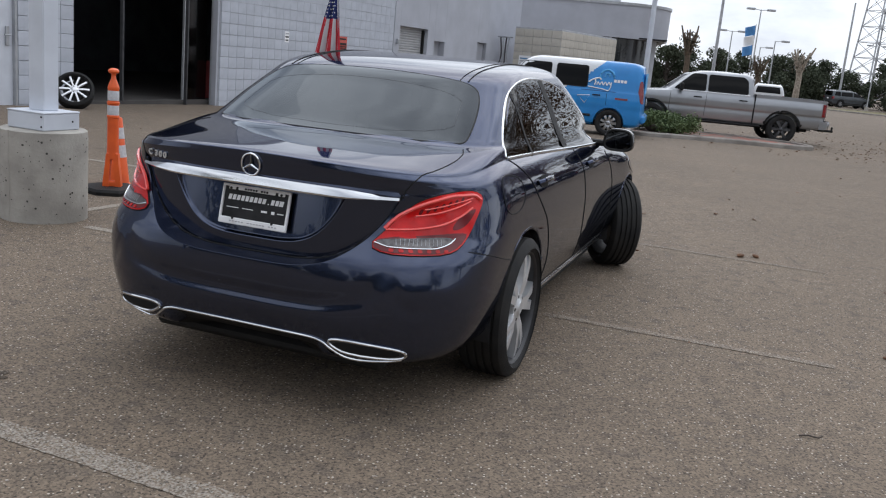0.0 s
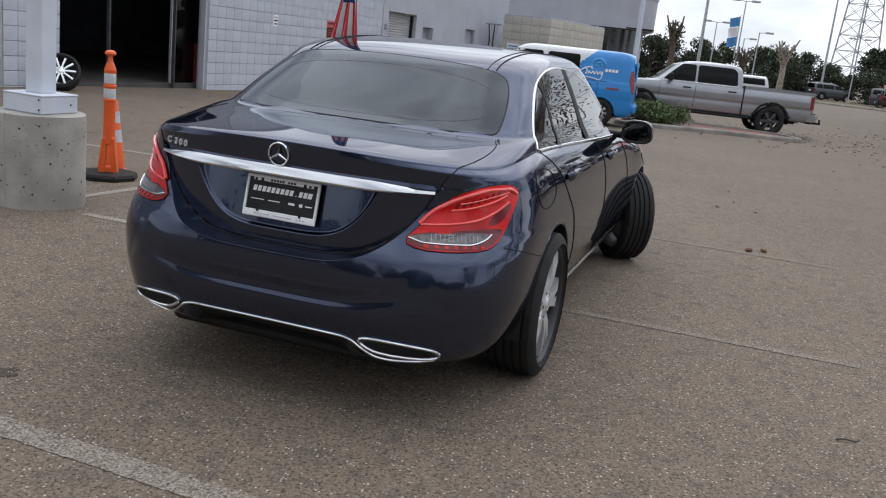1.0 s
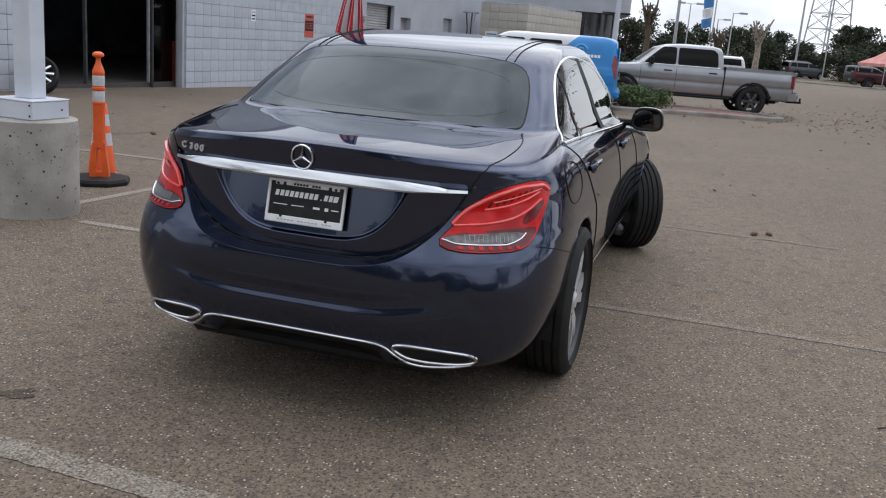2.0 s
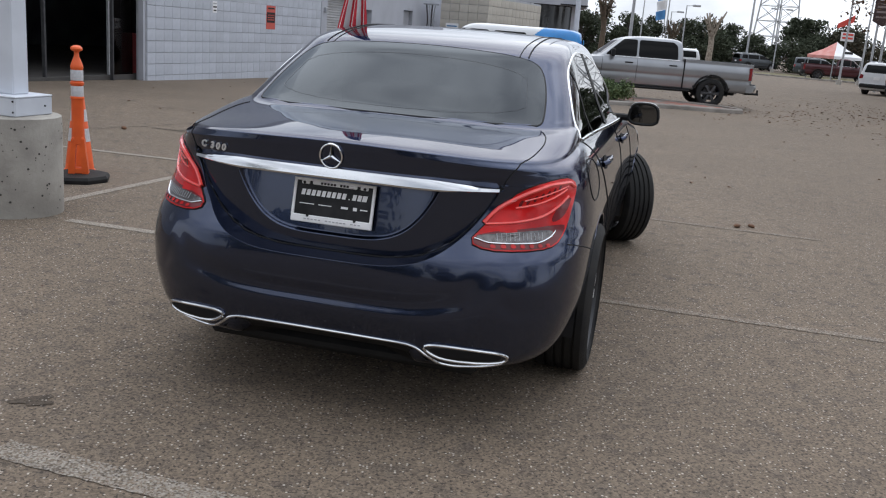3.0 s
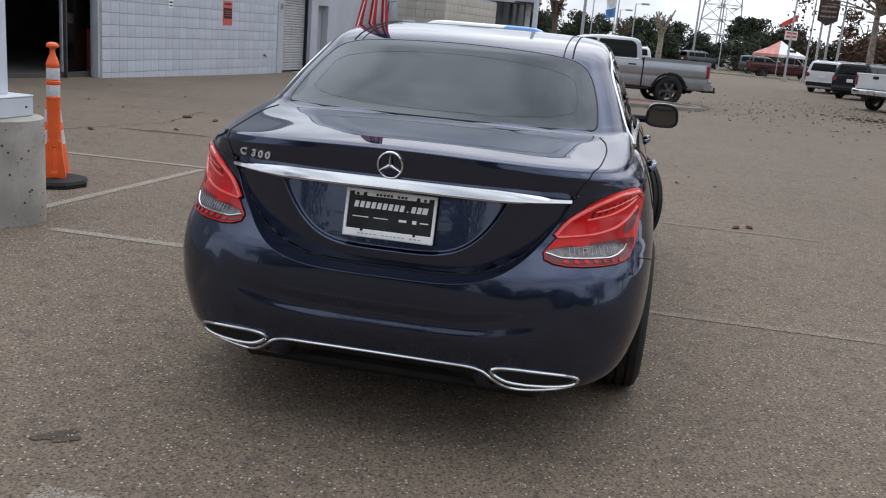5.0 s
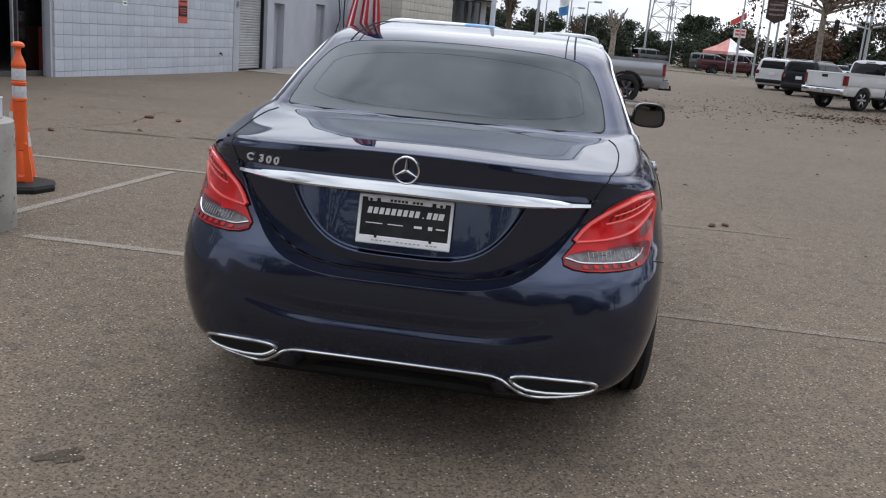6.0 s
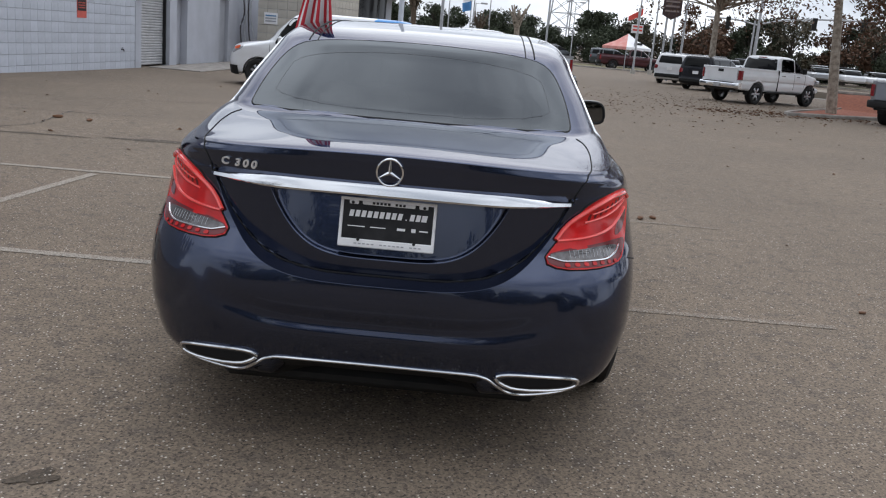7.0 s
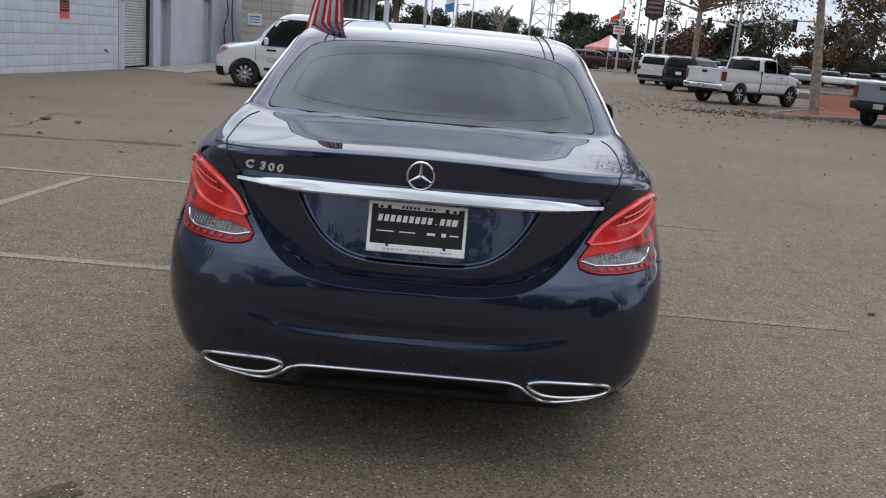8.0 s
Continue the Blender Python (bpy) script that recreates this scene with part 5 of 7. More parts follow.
for j in range(7):
    for i in range(4):
        x, y, z = cloth_at(0.14 + i * 0.22 + (j % 2) * 0.1, 0.05 + j * 0.053)
        stars.add([(x + 0.0045 * math.cos(a), y - 0.004, z + 0.0045 * math.sin(a)) for a in np.linspace(0, 6.28, 5, endpoint=False)], [(0, 1, 2, 3, 4)])
tagged(part("stars", stars, FLAG_WHITE, fl, smooth=0), kind="stuff")


# ---- parked vehicles: stacked plan outlines, with arches cut into their flanks ----
def vehicle_shell(rows, axles, r_arch, r, depth=0.24, sub=4, n_side=200):
    """A closed body of stacked plan outlines; the flanks are pushed in round the wheels."""
    def arches(x, y, z):
        x = x.copy()
        for yc in axles:
            inside = (np.hypot(y - yc, z - r) < r_arch) & (abs(x) > 0.4)
            x[inside] = np.sign(x[inside]) * (abs(x[inside]) - depth)
        return x, y, z
    return Mesh().rings(stack_shell(rows, sub, 18, n_side, 18, arches), True, True)


def wheels(v, yr, yf, track, r, rim, face, spokes=6, w=0.26, wide=1.3, twin=False, pocket=ALLOY_DARK):
    first = alloy_wheel("wheel", v, pose(track, yr, r), r, w, rim, spokes, twin, face, pocket, "", wide)
    kids = list(first.children)
    for s, y in ((1, yf), (-1, yr), (-1, yf)):
        made = {}
        for o in (first, *kids):
            c = o.copy()
            scene.collection.objects.link(c)
            made[o] = c
        for o in kids:
            made[o].parent = made[first]
        made[first].matrix_local = pose(s * track, y, r, 0, 0, 0 if s > 0 else 180)


def arch_parts(v, skin, s, axles, a, r, w, lip, lip_r=0.022):
    lay = lambda y, z, o: skin.side(y, z, o, s)
    for k, y in enumerate(axles):
        ring = [(y + (a + 0.034) * math.cos(t), r + (a + 0.034) * math.sin(t)) for t in np.linspace(-0.02, math.pi + 0.02, 28)]
        part("wheel_arch", Mesh().rings([[lay(q[0], q[1], 0.0) for q in ring], [lay(q[0], q[1], 0.012) for q in ring], [lay(q[0], q[1], 0.008) + Vector((0, (y - q[0]) * 0.10, (r - q[1]) * 0.10)) for q in ring], [lay(q[0], q[1], -0.06) + Vector((0, (y - q[0]) * 0.10, (r - q[1]) * 0.10)) for q in ring]], False, False), lip[k] if isinstance(lip, tuple) else lip, v)
        part("arch_liner", Mesh().lathe([(a + 0.01, 0.0), (a + 0.01, -0.22 * s), (0.05, -0.225 * s)], 20, "x", (s * (w - 0.06), y, r), -6, 186), DARK, v)


GLASS_DARK = glass("dark_car_glass", (0.008, 0.009, 0.010), 1.30)
LAMP_RED = mat("red_lamp", (0.24, 0.008, 0.012), 0.15, col2=(0.15, 0.006, 0.010), scale=9, coat=0.6)
LAMP_CLEAR = mat("clear_lamp", (0.55, 0.56, 0.58), 0.15, 0.4, col2=(0.40, 0.41, 0.43), scale=20, coat=0.6)


def pickup(name, label, paint, m, wb=3.57, tail=-1.25, nose=4.62, w=1.0, r=0.41, bed_front=1.32, cab_front=3.35, bumper=BLACK_PL, wheel_face=ALLOY_DARK, lift=0.0, group="", hitch=False, lip=BLACK_PL, spokes=6):
    v = thing(name, label, "pickup truck", m, group)
    a, L = r + 0.105, lift
    body = vehicle_shell([
        (0.47 + L, tail + 0.10, 0.92 * w, 0.25, 4, nose - 0.15, 0.5), (0.52 + L, tail + 0.03, 0.962 * w, 0.24, 4.5, nose - 0.05, 0.5),
        (0.70 + L, tail + 0.005, 0.985 * w, 0.20, 5, nose, 0.5), (0.84 + L, tail, 0.978 * w, 0.18, 5, nose, 0.5), (0.90 + L, tail, 0.996 * w, 0.18, 5, nose, 0.5),
        (1.04 + L, tail, 1.0 * w, 0.18, 5, nose - 0.03, 0.52), (1.14 + L, tail, 0.99 * w, 0.18, 5, nose - 0.12, 0.6), (1.21 + L, tail, 0.97 * w, 0.18, 5, nose - 0.45, 0.7),
        (1.255 + L, tail, 0.955 * w, 0.18, 5, cab_front + 0.30, 0.7), (1.285 + L, tail, 0.95 * w, 0.18, 5, cab_front + 0.05, 0.6)], (0.0, wb), a, r)
    part("body", body, paint, v, smooth=30)
    skin = Skin(body)
    H = 1.93 + L
    cab = vehicle_shell([
        (1.22 + L, bed_front, 0.95 * w, 0.10, 5, cab_front + 0.10, 0.5), (1.30 + L, bed_front, 0.94 * w, 0.10, 5, cab_front, 0.48),
        (1.58 + L, bed_front + 0.03, 0.885 * w, 0.10, 5, cab_front - 0.36, 0.42), (H - 0.13, bed_front + 0.07, 0.82 * w, 0.12, 5, cab_front - 0.64, 0.38),
        (H - 0.05, bed_front + 0.14, 0.77 * w, 0.18, 4, cab_front - 0.90, 0.36), (H - 0.01, bed_front + 0.32, 0.68 * w, 0.25, 3.5, cab_front - 1.10, 0.32),
        (H + 0.015, bed_front + 0.75, 0.30 * w, 0.2, 3, cab_front - 1.45, 0.15)], (), a, r)
    part("cab", cab, paint, v, smooth=30)
    top = Skin(cab)
    part("bed_rail", Mesh().rings([[(0.955 * w * x, y, z) for x, y in ((-1, tail + 0.03), (1, tail + 0.03), (1, bed_front - 0.03), (-1, bed_front - 0.03))] for z in (1.27 + L, 1.35 + L)] +
         [[(0.87 * w * x, y, z) for x, y in ((-1, tail + 0.10), (1, tail + 0.10), (1, bed_front - 0.08), (-1, bed_front - 0.08))] for z in (1.35 + L, 1.292 + L)], True, False), paint, v)
    part("bed_liner", Mesh().box((0, (tail + bed_front) / 2, 1.29 + L), (1.72 * w, bed_front - tail - 0.22, 0.012), 0.003), DARK, v)
    mid, zb, zt = (bed_front + cab_front) / 2 + 0.12, 1.325 + L, H - 0.115
    for s in (1, -1):
        lay, low = (lambda y, z, o, s=s: top.side(y, z, o, s)), (lambda y, z, o, s=s: skin.side(y, z, o, s))
        rear = corners([(bed_front + 0.20, zb), (mid - 0.04, zb), (mid - 0.04, zt), (bed_front + 0.36, zt), (bed_front + 0.24, zt - 0.10)], 0.06)
        fore = corners([(mid + 0.04, zb), (cab_front - 0.22, zb), (cab_front - 0.38, zb + 0.16), (cab_front - 0.76, zt), (mid + 0.04, zt)], 0.06)
        for nm, o in (("rear_side_window", rear), ("front_side_window", fore)):
            part(nm, patch(o, lay, 0.006, 4), GLASS_DARK, v)
            part("window_seal", trim(o, lay, 0.012, 0.002, 6, 1.0, True), BLACK_PL, v)
        part("belt_trim", trim(line((bed_front + 0.14, zb - 0.025), (cab_front - 0.2, zb - 0.025), 14), lay, 0.010, 0.0, 6), CHROME, v)
        for y in (mid, cab_front - 0.12):
            part("door_gap", trim(line((y, 0.58 + L), (y - 0.01, 1.24 + L), 14), low, 0.006, 0.0, 6), GAP, v)
        part("bed_gap", Mesh().box((s * 0.965 * w, bed_front - 0.01, 0.93 + L), (0.09, 0.035, 0.86), 0.004), GAP, v)
        for y in (bed_front + 0.22, mid + 0.14):
            h = [low(y + d, 1.135 + L, o) for d, o in ((0.0, 0.004), (0.03, 0.03), (0.19, 0.03), (0.22, 0.004))]
            part("door_handle", Mesh().tube(h, 0.020, 6), BLACK_PL if lip is BLACK_PL else CHROME, v)
        arch_parts(v, skin, s, (0.0, wb), a, r, w, lip)
        part("tail_lamp", Mesh().rings([[(s * x, y, z) for x, y in ((0.845 * w, tail - 0.006), (0.92 * w, tail - 0.006), (0.985 * w, tail + 0.04), (1.003 * w, tail + 0.13), (0.9 * w, tail + 0.12))] for z in (0.87 + L, 0.89 + L, 1.22 + L, 1.24 + L)], True, True), LAMP_RED, v)
        part("headlamp", Mesh().box((s * (w - 0.16), nose - 0.07, 0.97 + L), (0.32, 0.22, 0.17), 0.04), LAMP_CLEAR, v)
        mirror = part("door_mirror", Mesh().box((s * (w + 0.10), cab_front - 0.42, 1.40 + L), (0.20, 0.12, 0.25), 0.04), BLACK_PL, v)
        part("mirror_arm", Mesh().tube([(s * 0.86 * w, cab_front - 0.40, 1.33 + L), (s * (w + 0.03), cab_front - 0.42, 1.34 + L)], 0.03, 6), BLACK_PL, mirror)
        part("side_step", Mesh().box((s * (w - 0.07), wb / 2, 0.43 + L), (0.16, wb - 2 * a - 0.2, 0.06), 0.02), BLACK_PL, v)
    part("rear_window", patch(corners([(-0.82 * w, H - 0.57), (0.82 * w, H - 0.57), (0.74 * w, H - 0.12), (-0.74 * w, H - 0.12)], 0.06), top.rear, 0.005, 4), GLASS_DARK, v)
    part("windscreen", patch(corners([(-0.80 * w, 1.33 + L), (0.80 * w, 1.33 + L), (0.68 * w, H - 0.12), (-0.68 * w, H - 0.12)], 0.06), top.front, 0.005, 4), GLASS_DARK, v)
    part("high_brake_lamp", Mesh().box((0, bed_front + 0.10, H - 0.075), (0.4, 0.03, 0.035), 0.008), LAMP_RED, v)
    part("tailgate", Mesh().box((0, tail - 0.008, 1.035 + L), (1.62 * w, 0.04, 0.57), 0.018), paint, v)
    part("tailgate_lip", Mesh().box((0, tail - 0.016, 1.315 + L), (1.62 * w, 0.06, 0.05), 0.014), paint, v)
    part("tailgate_handle", Mesh().box((0, tail - 0.034, 1.20 + L), (0.26, 0.03, 0.11), 0.012), BLACK_PL, v)
    part("rear_bumper", Mesh().rings([[(x * w, tail - 0.05 - d + (0.10 if abs(x) > 0.9 else 0.0), z + L) for x in (-0.985, -0.86, -0.4, 0.4, 0.86, 0.985)] + [(x * w, tail + 0.16, z + L) for x in (0.985, -0.985)] for z, d in ((0.50, 0.02), (0.53, 0.10), (0.68, 0.13), (0.74, 0.10))], True, True), bumper, v, smooth=50)
    part("bumper_step", Mesh().box((0, tail - 0.10, 0.745 + L), (1.5 * w, 0.14, 0.02), 0.005), BLACK_PL, v)
    part("bumper_valance", Mesh().box((0, tail + 0.02, 0.49 + L), (1.5 * w, 0.2, 0.12), 0.03), BLACK_PL, v)
    part("plate", Mesh().box((0, tail - 0.195, 0.62 + L), (0.32, 0.02, 0.16), 0.004), STEEL, v)
    part("front_bumper", Mesh().box((0, nose - 0.05, 0.60 + L), (1.90 * w, 0.26, 0.24), 0.06), paint, v)
    part("underbody", Mesh().box((0, wb / 2 - 0.1, 0.46 + L), (1.3 * w, nose - tail - 0.8, 0.18), 0.03), BLACK_PL, v)
    part("exhaust_pipe", Mesh().tube([(0.55 * w, tail + 0.5, 0.40 + L), (0.6 * w, tail - 0.02, 0.40 + L)], 0.04, 10), STEEL, v)
    if hitch:
        part("tow_hitch", Mesh().box((0, tail - 0.34, 0.47), (0.07, 0.40, 0.07), 0.01).tube([(0, tail - 0.50, 0.47), (0, tail - 0.50, 0.60)], 0.03, 8), BLACK_PL, v)
    wheels(v, 0.0, wb, w - 0.15, r, r * 0.66, wheel_face, spokes, 0.27, 1.5, pocket=POCKET)
    return v


def wagon(name, label, paint, m, wb=2.95, tail=-1.0, nose=3.95, w=0.97, r=0.385, H=1.80, hood=1.10, belt=1.12, cowl=2.75, group="", square=0.12, two_tone=None, cat="car", wheel_face=ALLOY, lamp_high=False, rails=True, rear_glass=True, bluff=1.0, sill=None):
    """A tall estate car or van with a long roof."""
    v = thing(name, label, cat, m, group)
    a, rake = r + 0.06, 0.3 + 0.7 * bluff
    body = vehicle_shell([
        (0.27, tail + 0.14, 0.86 * w, 0.25, 4, nose - 0.16, 0.45 * bluff), (0.34, tail + 0.03, 0.95 * w, 0.22, 4, nose - 0.05, 0.5 * bluff), (0.55, tail - 0.02, 0.985 * w, 0.20, 4.5, nose, 0.55 * bluff),
        (0.68, tail, 0.985 * w, 0.18, 4.5, nose - 0.01, 0.55 * bluff), (0.82, tail, 1.0 * w, 0.18, 4.5, nose - 0.05, 0.58 * bluff), (hood - 0.14, tail, 0.998 * w, 0.18, 4.5, nose - 0.20 * bluff, 0.62 * bluff),
        (hood - 0.05, tail + 0.005, 0.985 * w, 0.18, 4.5, nose - 0.50 * bluff, 0.66), (hood + 0.03, tail + 0.01, 0.97 * w, 0.18, 4.5, cowl + 0.18, 0.6), (belt + 0.05, tail + 0.015, 0.955 * w, 0.18, 4.5, cowl - 0.02, 0.55),
        (belt * 0.55 + H * 0.45, tail + square * 0.45, 0.895 * w, 0.18, 4.5, cowl - 0.44 * rake, 0.48), (H - 0.20, tail + square * 0.8, 0.84 * w, 0.18, 4.5, cowl - 0.80 * rake, 0.42),
        (H - 0.10, tail + square, 0.79 * w, 0.22, 4, cowl - 1.00 * rake, 0.40), (H - 0.035, tail + square + 0.12, 0.72 * w, 0.28, 3.5, cowl - 1.25 * rake, 0.40),
        (H - 0.005, tail + square + 0.35, 0.58 * w, 0.3, 3, cowl - 1.6 * rake, 0.38), (H, tail + square + 0.8, 0.3 * w, 0.2, 3, cowl - 2.0 * rake, 0.2)], (0.0, wb), a, r)
    skin = Skin(body)
    me = body.data("body", 30)
    me.materials.append(paint)
    if two_tone:
        # the wrap covers the rear, and its edge runs forwards from the roof to the sill
        me.materials.append(two_tone)
        for p in me.polygons:
            c = p.center
            p.material_index = int(c.y < np.interp(c.z, (0.3, 0.7, 1.0, 1.25, 1.55, 1.9), (2.05, 1.75, 1.45, 1.05, 0.62, 0.22)))
    part("body", me, paint, v)
    for s in (1, -1):
        lay = lambda y, z, o, s=s: skin.side(y, z, o, s)
        zb, zt = belt + 0.10, H - 0.17
        zd = sill or zb
        y2, y1, y0 = cowl - 0.22, (tail + cowl) / 2 + 0.48, tail + 1.0
        panes = [("front_side_window", corners([(y1 + 0.07, zd), (y2, zd), (y2 - 0.22 * rake, zb + 0.17), (y2 - 0.62 * rake, zt), (y1 + 0.07, zt)], 0.06)),
                 ("rear_side_window", corners([(y0 if not two_tone else 0.64, zb), (y1 - 0.07, zb), (y1 - 0.07, zt), (y0 + 0.02 if not two_tone else 0.66, zt)], 0.06))]
        if not two_tone:
            panes.append(("quarter_window", corners([(tail + 0.20, zb + 0.03), (y0 - 0.09, zb), (y0 - 0.09, zt), (tail + square + 0.24, zt)], 0.06)))
        for nm, o in panes:
            part(nm, patch(o, lay, 0.006, 4), GLASS_DARK, v)
            part("window_seal", trim(o, lay, 0.011, 0.002, 6, 1.0, True), BLACK_PL, v)
        for y in (y0 - 0.05, y1, cowl - 0.10):
            part("door_gap", trim(line((y, 0.42), (y, belt + 0.06), 12), lay, 0.005, 0.0, 6), GAP, v)
        for y in (y0 + 0.12, y1 + 0.15):
            part("door_handle", Mesh().tube([lay(y + d, belt - 0.08, o) for d, o in ((0.0, 0.003), (0.02, 0.028), (0.16, 0.028), (0.18, 0.003))], 0.017, 6), BLACK_PL if two_tone else paint, v)
        z0, z1 = (0.88, 1.46) if lamp_high else (0.86, 1.14)
        part("tail_lamp", patch(corners([(-0.06, z0), (0.06, z0 + 0.03), (0.09, (z0 + z1) / 2), (0.04, z1), (-0.05, z1 - 0.02), (-0.08, (z0 + z1) / 2)], 0.06) if lamp_high else corners([(-0.16, z0 + 0.03), (0.10, z0), (0.14, z1 - 0.04), (0.06, z1), (-0.16, z1 - 0.06)], 0.06),
             lambda q, z, o, s=s: skin.ray((s * (w - 0.02 + q * 0.7071 + 2.1), tail + 0.02 + q * 0.7071 - 2.1, z), (-0.7071 * s, 0.7071, 0), o), 0.012, 4, 0.02), LAMP_RED, v)
        part("headlamp", patch(corners([(nose - 0.15 - 0.40 * bluff, 0.90), (nose - 0.12, 0.76), (nose - 0.10, 0.86), (nose - 0.10 - 0.20 * bluff, 0.95), (nose - 0.20 - 0.40 * bluff, 0.98)], 0.06), lay, 0.01, 4, 0.015), LAMP_CLEAR, v)
        part("turn_lamp", patch(corners([(nose - 0.13 - 0.34 * bluff, 0.90), (nose - 0.10 - 0.20 * bluff, 0.86), (nose - 0.10 - 0.20 * bluff, 0.92), (nose - 0.16 - 0.34 * bluff, 0.96)], 0.02), lay, 0.028, 3, 0.004), ORANGE, v)
        mirror = part("door_mirror", Mesh().box((s * (w + 0.08), cowl - 0.36, zd + 0.10), (0.15, 0.11, 0.20), 0.04), paint if two_tone else BLACK_PL, v)
        part("mirror_arm", Mesh().tube([(s * 0.90 * w, cowl - 0.34, zd + 0.02), (s * (w + 0.02), cowl - 0.36, zd + 0.03)], 0.025, 6), BLACK_PL, mirror)
        part("side_moulding", Mesh().tube([lay(y, 0.50, 0.004) for y in np.linspace(a + 0.08, wb - a - 0.08, 8)], 0.035, 6, 1.0), BLACK_PL, v)
        arch_parts(v, skin, s, (0.0, wb), a, r, w, (two_tone, paint) if two_tone else BLACK_PL, 0.015)
    if rear_glass:
        part("rear_window", patch(corners([(-0.74 * w, belt + 0.10), (0.74 * w, belt + 0.10), (0.66 * w, H - 0.16), (-0.66 * w, H - 0.16)], 0.06), skin.rear, 0.006, 4), GLASS_DARK, v)
    part("windscreen", patch(corners([(-0.80 * w, belt + 0.12), (0.80 * w, belt + 0.12), (0.68 * w, H - 0.14), (-0.68 * w, H - 0.14)], 0.06), skin.front, 0.006, 4), GLASS_DARK, v)
    part("rear_bumper", Mesh().box((0, tail - 0.0, 0.50), (1.80 * w, 0.16, 0.22), 0.05), two_tone or BLACK_PL, v)
    # the dark lower bumper wraps round the nose
    lf = 0.5 * bluff
    turn = [(math.copysign(abs(math.sin(q)) ** 0.77, q), 1 - abs(math.cos(q)) ** 0.77) for q in np.linspace(-math.pi / 2, math.pi / 2, 25)]
    part("front_bumper", Mesh().rings([[(x * (0.955 * w + e), nose + e - 0.03 - y * lf, z) for x, y in turn] for z, e in ((0.25, -0.05), (0.27, 0.0), (0.36, 0.02), (0.47, 0.035), (0.49, 0.0))], False, False), BLACK_PL, v)
    part("plate", Mesh().box((0.35 if lamp_high else 0, tail - 0.012, 0.92), (0.32, 0.03, 0.16), 0.004), PLATE_WHITE, v)
    part("underbody", Mesh().box((0, wb / 2, 0.33), (1.4 * w, nose - tail - 0.9, 0.2), 0.03), BLACK_PL, v)
    if rails:
        for s in (1, -1):
            part("roof_rail", Mesh().tube([(s * w * 0.66, tail + 0.5, H - 0.03), (s * w * 0.66, tail + 0.6, H + 0.03), (s * w * 0.66, cowl - 1.5, H + 0.03), (s * w * 0.66, cowl - 1.4, H - 0.03)], 0.018, 6), STEEL, v)
    wheels(v, 0.0, wb, w - 0.125, r, r * 0.62, wheel_face, 9 if two_tone else 7, 0.23, 1.2 if two_tone else 1.0)
    return v


def head(x, y, dx, dy, z=None):
    """Stands a vehicle with its rear axle at x, y, pointing along dx, dy."""
    return pose(x, y, gz(x, y) if z is None else z, 0, 0, math.degrees(math.atan2(-dx, dy)))


SILVER = mat("silver_paint", (0.35, 0.36, 0.38), 0.32, 0.75, col2=(0.32, 0.33, 0.35), scale=2, coat=0.8)
CAR_WHITE = mat("white_car_paint", (0.74, 0.75, 0.77), 0.3, col2=(0.69, 0.70, 0.72), scale=2, coat=0.8)
CAR_BLACK = mat("black_car_paint", (0.007, 0.008, 0.013), 0.25, 0.2, col2=(0.010, 0.011, 0.016), scale=2, coat=0.35, spec=0.25)
CAR_MAROON = mat("maroon_car_paint", (0.07, 0.010, 0.016), 0.3, 0.3, col2=(0.055, 0.008, 0.012), scale=2, coat=0.8)
CAR_GREY = mat("grey_car_paint", (0.06, 0.07, 0.08), 0.35, 0.3, col2=(0.05, 0.058, 0.066), scale=2, coat=0.7)
VAN_BLUE = mat("sky_blue_wrap", (0.015, 0.26, 0.66), 0.35, col2=(0.013, 0.22, 0.58), scale=2, coat=0.5)

pickup("silver_pickup", "silver four-door pickup parked beside the island", SILVER, head(8.44, 28.90, -0.998, 0.06), 3.92, -1.22, 4.95, 1.0, 0.43, 0.90, 3.52, SILVER, ALLOY_DARK, 0.03, hitch=True)
pickup("white_pickup", "white four-door pickup parked by the kerb", CAR_WHITE, head(19.8, 34.69, 0.93, 0.37), 3.72, -1.2, 4.36, 0.99, 0.43, 1.35, 3.4, CHROME, ALLOY, 0.08, lip=CAR_WHITE)
pickup("grey_pickup", "silver-grey pickup with its tail to the lot", SILVER, head(20.7, 25.6, 0.90, 0.43), 3.57, -1.2, 4.62, 1.0, 0.42, 1.32, 3.35, BLACK_PL, ALLOY, 0.06)
wagon("black_suv", "black sport utility car parked beside the white pickup", CAR_BLACK, head(23.8, 44.55, 0.80, 0.60))
wagon("white_suv", "white sport utility car parked in the row", CAR_WHITE, head(25.4, 50.7, 0.72, 0.69))
pickup("maroon_pickup", "dark maroon pickup under the red tent", CAR_MAROON, head(33.6, 78.0, 0.96, -0.28), 3.6)
wagon("grey_suv", "dark grey off-road car behind the maroon pickup", CAR_GREY, head(36.3, 87.0, 0.9, -0.4), square=0.05)
wagon("dark_suv", "dark sport utility car parked far back in the lot", CAR_GREY, head(35.3, 101.0, 0.95, 0.2))
wagon("pale_car", "pale car parked behind the silver pickup", CAR_WHITE, head(15.7, 56.5, 0.26, 0.966), H=1.75)

